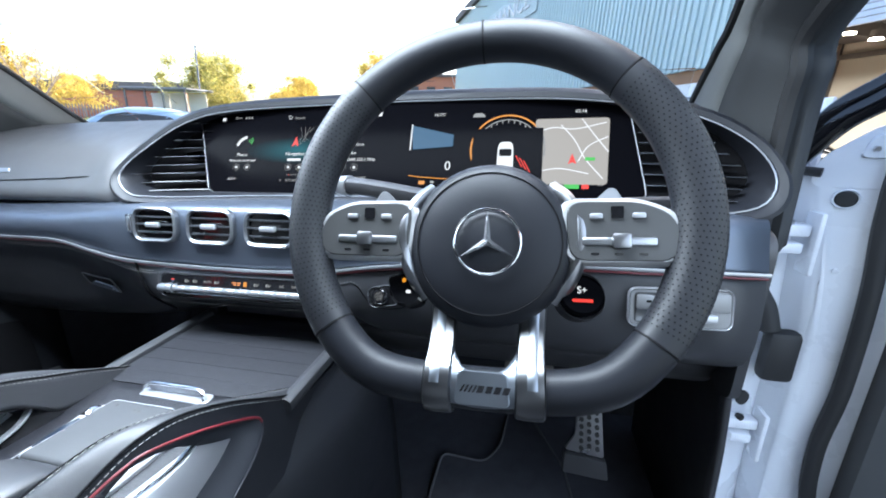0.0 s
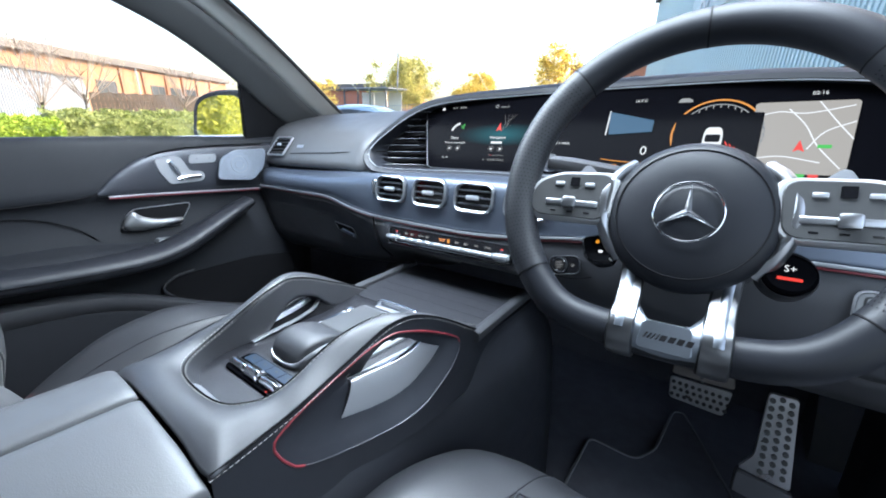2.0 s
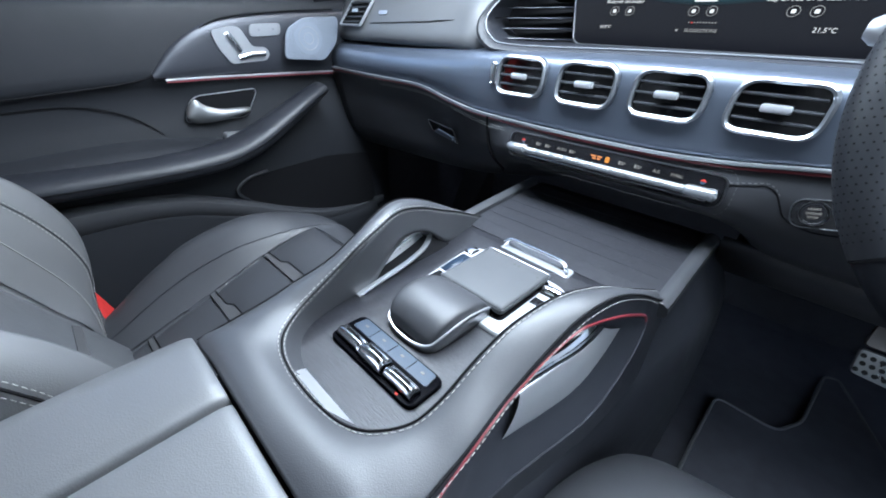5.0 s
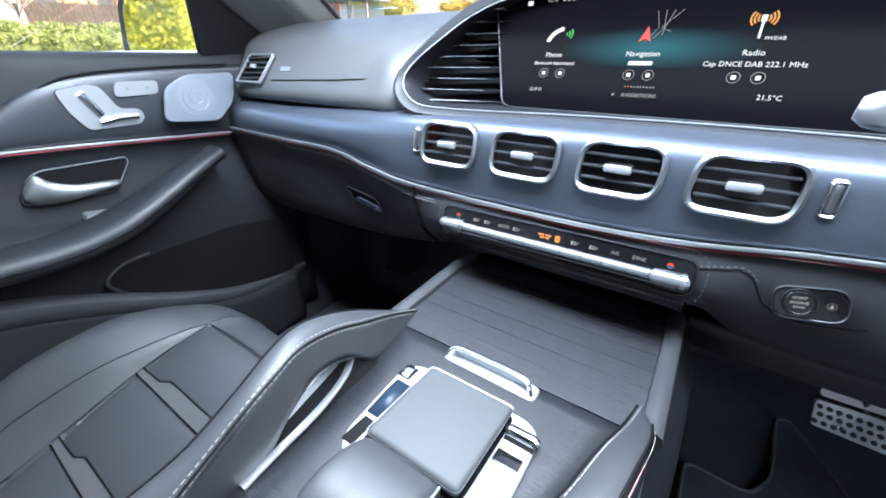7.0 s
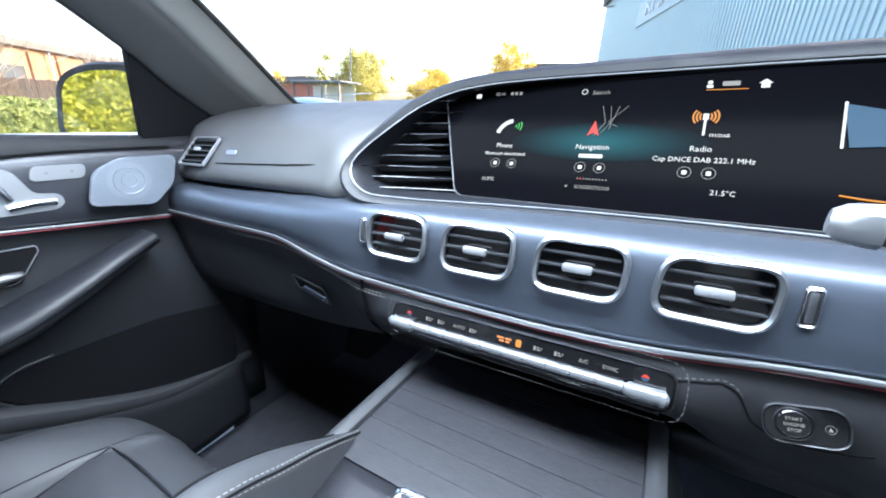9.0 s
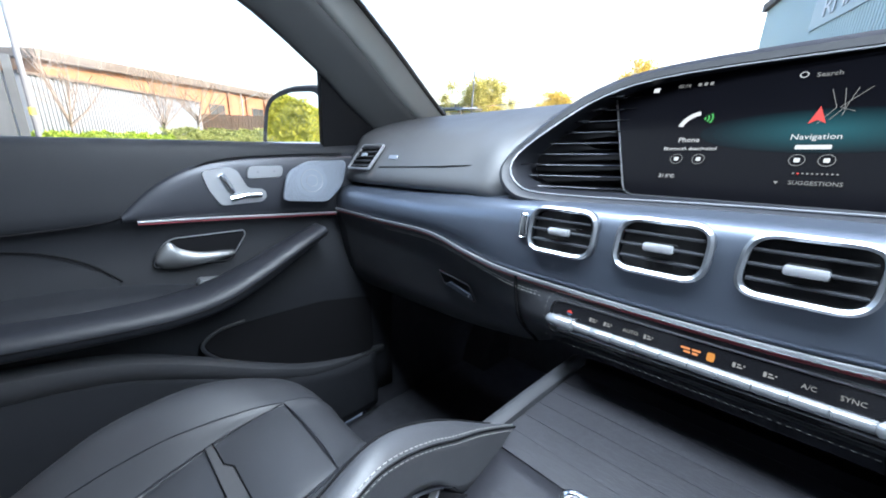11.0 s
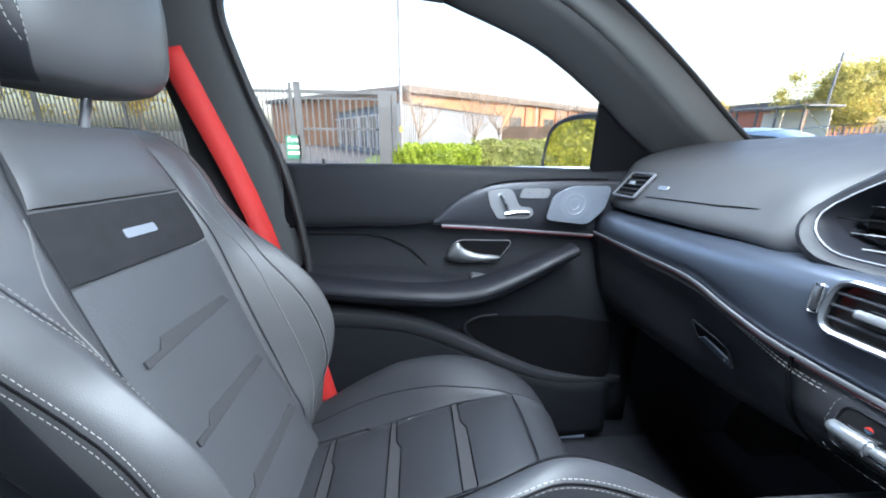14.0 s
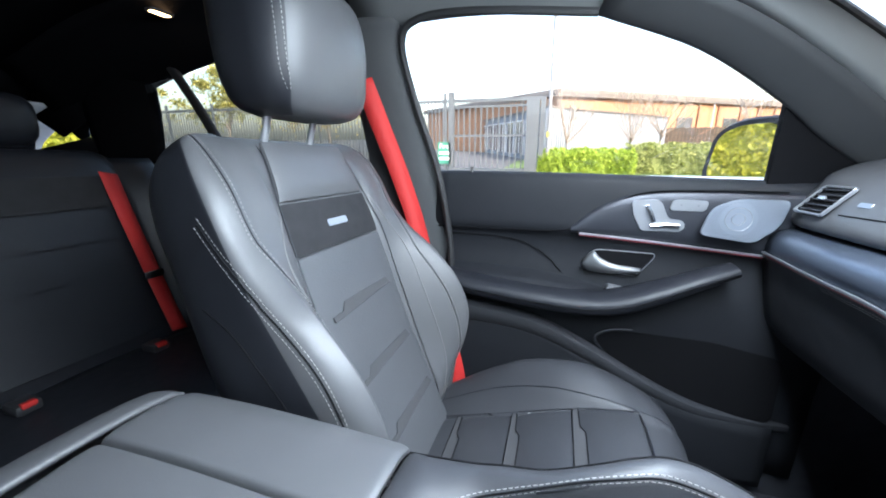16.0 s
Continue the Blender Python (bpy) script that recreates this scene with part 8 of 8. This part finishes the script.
leafy_tree(-36, 22, 5.8, 3.6, 26, LEAF_GOLD, "olive-green tree by the far fence", 9000)
leafy_tree(-46, 34, 5.2, 3.6, 27, LEAF_GOLD, "yellowing tree by the far fence", 8000)
leafy_tree(-25, -16, 7.5, 4.0, 28, LEAF_GOLD, "golden tree behind the railings", 12000)
leafy_tree(-24, -24, 7.0, 4.0, 29, LEAF_GREEN, "olive tree behind the railings", 9000)


# long low warehouse to the left
# its near corner stands beyond the gate, its front runs away from there
FRAME[0] = pose(-27.9, -0.1, 0, 0, 0, 43)
ware = thing("warehouse", (0, 10, 0), "long low orange brick warehouse with dark flat roof edge", "building")
part("wall", block(-11.0, 17, 1.95, 22.0, 34, 3.9), BRICK, ware, "orange brick wall")
part("roof", block(-11.0, 17, 4.10, 22.8, 34.8, 0.42, 0.05), ROOF, ware, "dark flat roof edge")
for y in (13.2, 19.5, 22.3, 25.1):
    win = part("window", block(0.0, y, 2.15, 0.08, 1.9, 1.0), PANE_DARK, ware, smooth=0)
    part("frame", join(block(0.03, y, 2.68, 0.08, 2.0, 0.06), block(0.03, y, 1.62, 0.10, 2.0, 0.06), block(0.03, y - 0.97, 2.15, 0.08, 0.06, 1.1), block(0.03, y + 0.97, 2.15, 0.08, 0.06, 1.1), block(0.03, y, 2.15, 0.06, 0.05, 1.0)), ROOF, win, smooth=0)
for y in (14.9, 17.6, 20.9, 23.7, 26.5, 29.5):
    part("pier", block(0.08, y, 1.85, 0.16, 0.40, 3.6), material("brown_brick_pier", (0.20, 0.10, 0.06), 0.85, grain=0.8, grain_scale=30, mottle=0.25, mottle_scale=1.5), ware, smooth=0)
part("gutter", rod([(0.35, -0.3, 3.86), (0.35, 34, 3.86)], 0.07, 8), ROOF, ware)
part("downpipe", rod([(0.30, 16.4, 0), (0.30, 16.4, 3.8)], 0.06, 8), CLAD_WHITE, ware)
FRAME[0] = Matrix()
SHED_A, SHED_B, SHED_D = Vector((-20.3, -0.55, 0)), Vector((-35.0, 7.9, 0)), Vector((-38.5, -8.0, 0))
shed = thing("sheet_clad_shed", (-30, 0, 0), "pale sheet-clad shed with a grey glazed office end", "building")


def shed_wall(p, q, name, mat, label, ribs_at=0.0):
    """An upright wall from p to q, with ribs on its outer side where ribs_at gives their spacing."""
    m_ = plane_at(p, q - p, (0, 0, 1))
    w_ = (q - p).length
    pieces = [block(w_ / 2, 1.36, -0.06, w_, 2.72, 0.12)]
    if ribs_at:
        pieces += [block(ribs_at * (k + 0.5), 1.34, 0.02, ribs_at * 0.42, 2.64, 0.06) for k in range(int(w_ / ribs_at))]
    bm_ = join(*pieces)
    bm_.transform(m_)
    part(name, bm_, mat, shed, label, smooth=0)
    return m_, w_


shed_wall(SHED_A, SHED_B, "sheet_cladding", CLAD_WHITE, "pale ribbed sheet cladding", 0.22)
end_m, end_w = shed_wall(SHED_D, SHED_A, "office_wall", GREY_WALL, "grey office wall")
part("shed_roof", sheet([[SHED_A + Vector((0.2, 0, 2.74)), SHED_B + Vector((0, 0.2, 2.74))], [SHED_D + Vector((0, -0.2, 2.74)), SHED_B.lerp(SHED_D, 0.5) + Vector((-1, 0, 2.74))]]), ROOF, shed, thick=0.1, ref=(0, 0, 9), smooth=0)
for k in range(8):
    u = 2.2 + k * 2.15
    bm = block(u, 1.25, 0.02, 1.6, 1.9, 0.06)
    bm.transform(end_m)
    pane_ = part("window", bm, PANE_DARK, shed, smooth=0)
    bm = join(block(u, 2.22, 0.05, 1.7, 0.08, 0.08), block(u - 0.82, 1.25, 0.05, 0.07, 2.0, 0.08), block(u + 0.82, 1.25, 0.05, 0.07, 2.0, 0.08), block(u, 1.25, 0.05, 0.05, 1.9, 0.06))
    bm.transform(end_m)
    part("frame", bm, WHITE_FRAME, pane_, smooth=0)
yard = thing("timber_fence", (-22, 8, 0), "dark close-boarded timber fence", "fence")
for k in range(40):
    part("board", block(-22.0, 5.2 + k * 0.16, 0.83 + 0.002 * k + 0.02 * math.sin(k * 2.1), 0.025, 0.145, 1.62), DARKWOOD, yard, smooth=0)
part("rail", block(-22.05, 8.4, 1.3, 0.05, 6.4, 0.10), DARKWOOD, yard)

# steel gate and railings
gate = thing("steel_gate", (-14.0, -2.4, 0), "tall grey steel sliding gate", "gate")
part("frame", join(block(-14.0, -2.1, 2.55, 0.10, 3.2, 0.12), block(-14.0, -2.1, 0.15, 0.10, 3.2, 0.12), block(-14.0, -2.1, 1.35, 0.06, 3.2, 0.08), block(-14.0, -3.66, 1.4, 0.16, 0.20, 2.9), block(-14.0, -0.75, 1.3, 0.30, 0.42, 2.5), block(-14.0, -0.42, 1.3, 0.12, 0.16, 2.6)), FENCE, gate, smooth=0)
part("upper_rail", block(-14.0, -2.1, 2.34, 0.06, 3.0, 0.07), FENCE, gate, smooth=0)
for k in range(12):
    part("bar", block(-14.0, -3.40 + k * 0.21, 1.25, 0.045, 0.045, 2.2), FENCE, gate, smooth=0)
for k in range(26):
    part("picket", block(-14.0, -3.50 + k * 0.105, 2.44, 0.03, 0.022, 0.16), FENCE, gate, smooth=0)
rail_f = thing("railings", (-14.0, -10, 0), "grey steel railings beside the gate", "fence")
for k in range(120):
    part("bar", block(-14.0, -3.85 - k * 0.14, 1.35, 0.03, 0.035, 2.6), FENCE, rail_f, smooth=0)
for k in range(7):
    part("post", block(-14.0, -3.9 - k * 2.7, 1.4, 0.09, 0.09, 2.85), FENCE, rail_f, smooth=0)
part("rail", join(block(-14.02, -12.2, 2.55, 0.06, 16.8, 0.10), block(-14.02, -12.2, 0.3, 0.06, 16.8, 0.08)), FENCE, rail_f, smooth=0)
sign = thing("notice", (-13.9, -3.93, 0.72), "small green notice with pale bars on the railings", "sign")
part("board", block(-13.93, -3.93, 0.74, 0.02, 0.50, 0.78), material("green_board", (0.03, 0.18, 0.13), 0.5), sign, smooth=0)
part("notice_text", lettering("Fire", 0.24, plane_at((-13.918, -3.93, 0.98), (0, 1, 0), (0, 0, 1)), 0.003), WHITE_PAINT, sign, smooth=0)
for k in range(2):
    part("bar", block(-13.915, -3.93, 0.74 - k * 0.2, 0.01, 0.38, 0.09), WHITE_PAINT, sign, smooth=0)
lamp = thing("lamp_post", (-14.0, -0.20, 0), "slim pale steel lamp post", "lamp post")
part("pole", rod([(-14.0, -0.20, 0), (-14.0, -0.20, 8.0)], 0.06, 12), GREY_WALL, lamp)
part("band", rod([(-14.0, -0.20, 1.28), (-14.0, -0.20, 1.46)], 0.075, 12), material("yellow_band", (0.6, 0.5, 0.1), 0.6), lamp)
lamp2 = thing("lamp_post", (-19.2, 21, 0), "slim pale steel lamp post", "lamp post")
part("pole", rod([(-19.2, 21, 0), (-19.0, 21, 5.2)], 0.05, 10), GREY_WALL, lamp2)

# ahead: brick hall, palisade, shelter, parked car
hall = thing("brick_hall", (-40, 40, 0), "long low red brick hall with dark roof", "building")
part("wall", block(-60, 52, 2.2, 28, 10, 4.4), material("red_brick", (0.34, 0.12, 0.07), 0.85, mottle=0.2, mottle_scale=1), hall, "red brick wall")
part("roof", block(-60, 52, 4.95, 29, 11, 1.1, 0.1), ROOF, hall)
annex = thing("brick_annex", (-13, 52, 0), "two-storey red brick building with small windows", "building")
part("wall", block(-13.5, 54, 3.6, 9, 6, 7.2), material("annex_brick", (0.34, 0.14, 0.08), 0.85, mottle=0.2, mottle_scale=1), annex)
part("roof", block(-13.5, 54, 7.35, 9.6, 6.6, 0.3), ROOF, annex)
for k in range(4):
    for z in (2.2, 5.4):
        part("window", block(-16.9 + k * 2.2, 50.96, z, 1.1, 0.1, 1.3), PANE_DARK, annex, smooth=0)
pal = thing("palisade", (-30, 26, 0), "pale galvanised palisade fence", "fence")
for k in range(90):
    part("pale", block(-42 + k * 0.27, 26.0 + 0.05 * k, 0.95, 0.09, 0.03, 1.9), GREY_WALL, pal, smooth=0)
for z in (0.45, 1.5):
    part("rail", rod([(-42, 26.05, z), (-17.9, 30.5, z)], 0.04, 6), GREY_WALL, pal)
shelter = thing("shelter", (-20.4, 20, 0), "glazed white shelter with flat pale roof", "shelter")
part("roof", block(-20.4, 20.0, 2.72, 4.6, 1.9, 0.10, 0.03), GREY_WALL, shelter)
for x in (-22.5, -21.1, -19.9, -18.4):
    part("post", block(x, 19.2, 1.35, 0.08, 0.08, 2.7), FENCE, shelter, smooth=0)
for x in (-21.8, -20.5, -19.15):
    part("pane", block(x, 20.8, 1.45, 1.25, 0.03, 2.2), WHITE_PANE, shelter, smooth=0)


def parked_car(x, y, turn, paint, label):
    c_ = thing("parked_car", (x, y, 0), label, "car")
    M = pose(x, y, 0, 0, 0, turn)
    rows = []
    for yy, w, zb, zt in ((-2.1, 0.75, 0.4, 0.72), (-1.9, 0.86, 0.3, 0.88), (-1.2, 0.90, 0.25, 0.95), (-0.9, 0.90, 0.25, 0.97), (0.9, 0.90, 0.25, 0.98), (1.7, 0.88, 0.28, 0.95), (2.0, 0.82, 0.35, 0.82), (2.1, 0.72, 0.45, 0.65)):
        rows.append([(-w, yy, zb), (-w - 0.02, yy, (zb + zt) / 2), (-w + 0.04, yy, zt - 0.03), (-w * 0.6, yy, zt), (0, yy, zt + 0.02), (w * 0.6, yy, zt), (w - 0.04, yy, zt - 0.03), (w + 0.02, yy, (zb + zt) / 2), (w, yy, zb)])
    bm = loft(rows, 3, 3)
    bm.transform(M)
    part("body", bm, paint, c_, thick=0.02)
    rows = [[(-w, yy, 0.93), (-w * 0.95, yy, 0.95 + (z - 0.95) * 0.6), (-w * 0.7, yy, z - 0.01), (0, yy, z + 0.02), (w * 0.7, yy, z - 0.01), (w * 0.95, yy, 0.95 + (z - 0.95) * 0.6), (w, yy, 0.93)] for yy, w, z in ((-1.25, 0.80, 0.96), (-0.7, 0.78, 1.30), (-0.1, 0.76, 1.44), (0.6, 0.75, 1.44), (1.2, 0.74, 1.32), (1.8, 0.75, 0.97))]
    bm = loft(rows, 4, 4)
    bm.transform(M)
    cab = part("roof", bm, paint, c_, thick=0.02)
    for s in (-1, 1):
        bm = plate(rounded([(-0.85, 0.98), (1.45, 0.98), (1.05, 1.27), (0.0, 1.34), (-0.45, 1.26)], 0.08), 0.02, plane_at((s * 0.775, 0, 0), (0, s, 0), (0, 0, 1)) @ Matrix.Diagonal((s, 1, 1, 1)))
        bm.transform(M)
        part("window", bm, PANE_DARK, c_, smooth=0)
        for yy in (-1.3, 1.35):
            bm = plate([(0.32 * math.cos(q), 0.32 * math.sin(q)) for q in [2 * math.pi * i / 24 for i in range(24)]], 0.2, M @ plane_at((s * 0.72, yy, 0.32), (0, s, 0), (0, 0, 1)), 0.02)
            whl = part("wheel", bm, RUBBER, c_)
            bm = plate([(0.2 * math.cos(q), 0.2 * math.sin(q)) for q in [2 * math.pi * i / 20 for i in range(20)]], 0.01, M @ plane_at((s * 0.92, yy, 0.32), (0, s, 0), (0, 0, 1)))
            part("rim", bm, SILVER_PAINT, whl)
    return c_


parked_car(-10.4, 9.6, -70, CAR_BLUE, "pale blue parked hatchback on the forecourt")

# clad hall on the right, with an open roller door
A, B = Vector((-5.6, 31.5, 0)), Vector((11.5, -7.5, 0))
run = (B - A).normalized()
face = plane_at(A, run, (0, 0, 1))
LEN = (B - A).length
clad = thing("clad_hall", (6, 10, 0), "tall blue-grey clad commercial hall with an open roller door", "building")


def wall_box(s0, s1, z0, z1, d0, d1, mat, name, label="", parent=clad):
    """A box on the hall's front: from s0 to s1 along it, d0 to d1 out of it."""
    bm = block((s0 + s1) / 2, (z0 + z1) / 2, (d0 + d1) / 2, s1 - s0, z1 - z0, d1 - d0)
    bm.transform(face)
    return part(name, bm, mat, parent, label, smooth=0)


DOOR0, DOOR1 = 24.9, 33.0
BACK0 = 9.0
wall_box(0, DOOR0, 2.70, 8.6, -0.3, 0, CLAD_GREY, "upper_wall", "blue-grey profiled cladding")
wall_box(DOOR0, LEN, 4.6, 8.6, -0.3, 0, CLAD_GREY, "upper_wall", "blue-grey profiled cladding")
wall_box(DOOR1, LEN, 0, 4.6, -0.3, 0, CLAD_GREY, "upper_wall")
wall_box(0, DOOR0, 0, 2.70, -0.3, -0.05, BRICK, "plinth_wall", "orange brick lower wall")
wall_box(19.0, DOOR0 - 0.5, 1.4, 2.42, -0.06, 0.02, material("white_signboard", (0.62, 0.62, 0.63), 0.5), "signboard", "white signboard on the brick")
for k in range(3):
    wall_box(19.6, DOOR0 - 1.0, 1.65 + 0.22 * k, 1.70 + 0.22 * k, 0.02, 0.03, GREY_WALL, "sign_bar")
wall_box(0, 17.5, 0.9, 2.4, -0.06, 0.02, CLAD_WHITE, "white_panels", "white panels along the lower wall")
ribs = []
for k in range(int(LEN / 0.2)):
    s = k * 0.2 + 0.1
    bm = block(s, 5.65 if s < DOOR0 else 6.6, 0.02, 0.10, 5.9 if s < DOOR0 else 4.0, 0.05, 0.01, 1)
    bm.transform(face)
    ribs.append(bm)
part("ribs", join(*ribs), CLAD_GREY, clad, smooth=0, kind="stuff")
wall_box(-0.2, LEN, 8.6, 9.0, -0.4, 0.25, ROOF, "parapet")
wall_box(7.2, 14.4, 5.95, 7.15, 0.04, 0.10, material("grey_fascia_board", (0.34, 0.41, 0.43), 0.5), "fascia_board", "grey fascia board")
part("fascia_letters", lettering("RMANCE", 1.0, face @ Matrix.Translation((11.0, 6.55, 0.12)) @ Matrix.Diagonal((1.35, 1.0, 1.0, 1.0)), 0.03), WHITE_FRAME, clad, "raised pale letters", smooth=0)
ROLLER = material("white_roller", (0.5, 0.54, 0.62), 0.5)
wall_box(DOOR0 - 0.4, DOOR1 + 0.4, 4.2, 4.75, 0, 0.5, ROLLER, "roller_box", "white ribbed roller door box")
for k in range(15):
    wall_box(DOOR0 - 0.4, DOOR1 + 0.4, 2.95 + k * 0.085, 3.02 + k * 0.085, 0.0, 0.06, ROLLER, "roller_slat")
# workshop behind the door
wall_box(BACK0, DOOR1 + 2, 0, 5.0, -9.2, -9.0, BEIGE, "back_wall", "beige workshop wall")
wall_box(BACK0 - 0.2, BACK0, 0, 5.0, -9.2, -0.3, BEIGE, "side_wall")
wall_box(DOOR1 + 2, DOOR1 + 2.2, 0, 5.0, -9.2, -0.3, BEIGE, "side_wall")
wall_box(BACK0, DOOR1 + 2, 4.5, 4.7, -9.2, -0.3, ROOF, "workshop_ceiling")
wall_box(BACK0, DOOR1 + 2, -0.05, 0.004, -9.2, 0.0, CONCRETE, "workshop_floor")
wall_box(0, BACK0 - 0.3, 0, 8.6, -9.2, -9.0, CLAD_GREY, "rear_wall")
wall_box(0, LEN, 8.3, 8.5, -9.2, -0.3, ROOF, "roof")
for k in range(9):
    wall_box(BACK0 + 0.85 + k * 2.4, BACK0 + 0.95 + k * 2.4, 0, 4.5, -8.98, -8.88, ROOF, "column")
    wall_box(BACK0 + 0.5 + k * 2.4, BACK0 + 0.7 + k * 2.4, 4.15, 4.5, -9.0, -0.4, ROOF, "ceiling_beam")
wall_box(BACK0, 19.45, 2.50, 2.57, -8.98, -8.9, ROOF, "wall_rail")
wall_box(BACK0, DOOR1, 4.0, 4.15, -8.98, -8.85, ROOF, "wall_head")
lampglow = material("lamp_glow", (0.9, 0.9, 0.85), 0.5, emit=(1, 0.93, 0.8), power=9, mottle=0, wear=0)
for s, d in ((23.5, -3.45), (23.35, -4.5), (21.0, -4.0), (26.5, -4.0), (29.0, -4.0), (18.5, -4.0)):
    ll = thing("bay_light", face @ Vector((s, 3.7, d)), "round workshop bay light, switched on", "ceiling light", "bay lights")
    bm = plate([(0.12 * math.cos(q), 0.12 * math.sin(q)) for q in [2 * math.pi * i / 20 for i in range(20)]], 0.02, Matrix.Translation(face @ Vector((s, 3.62, d))) @ pose(0, 0, 0, 180, 0, 0))
    part("lens", bm, lampglow, ll)
    part("housing", rod([face @ Vector((s, 3.63, d)), face @ Vector((s, 3.80, d))], 0.13, 12), ROOF, ll)
    part("cord", rod([face @ Vector((s, 3.80, d)), face @ Vector((s, 4.5, d))], 0.015, 6), ROOF, ll)
bay = new("bay_lamps", bpy.data.lights.new("bay_lamps", "AREA"))
bay.data.shape, bay.data.size, bay.data.size_y, bay.data.energy, bay.data.color = "RECTANGLE", 9.0, 2.0, 380.0, (1.0, 0.95, 0.88)
bay.matrix_world = face @ Matrix.Translation((22.5, 3.55, -4.5)) @ pose(0, 0, 0, -90, 0, 0)
for k, (s, d) in enumerate(((20.2, -7.2), (23.6, -7.4), (27.0, -7.0))):
    p = face @ Vector((s, 0, d))
    parked_car(p.x, p.y, 60 + 12 * k, GLOSS, "dark car standing in the workshop")
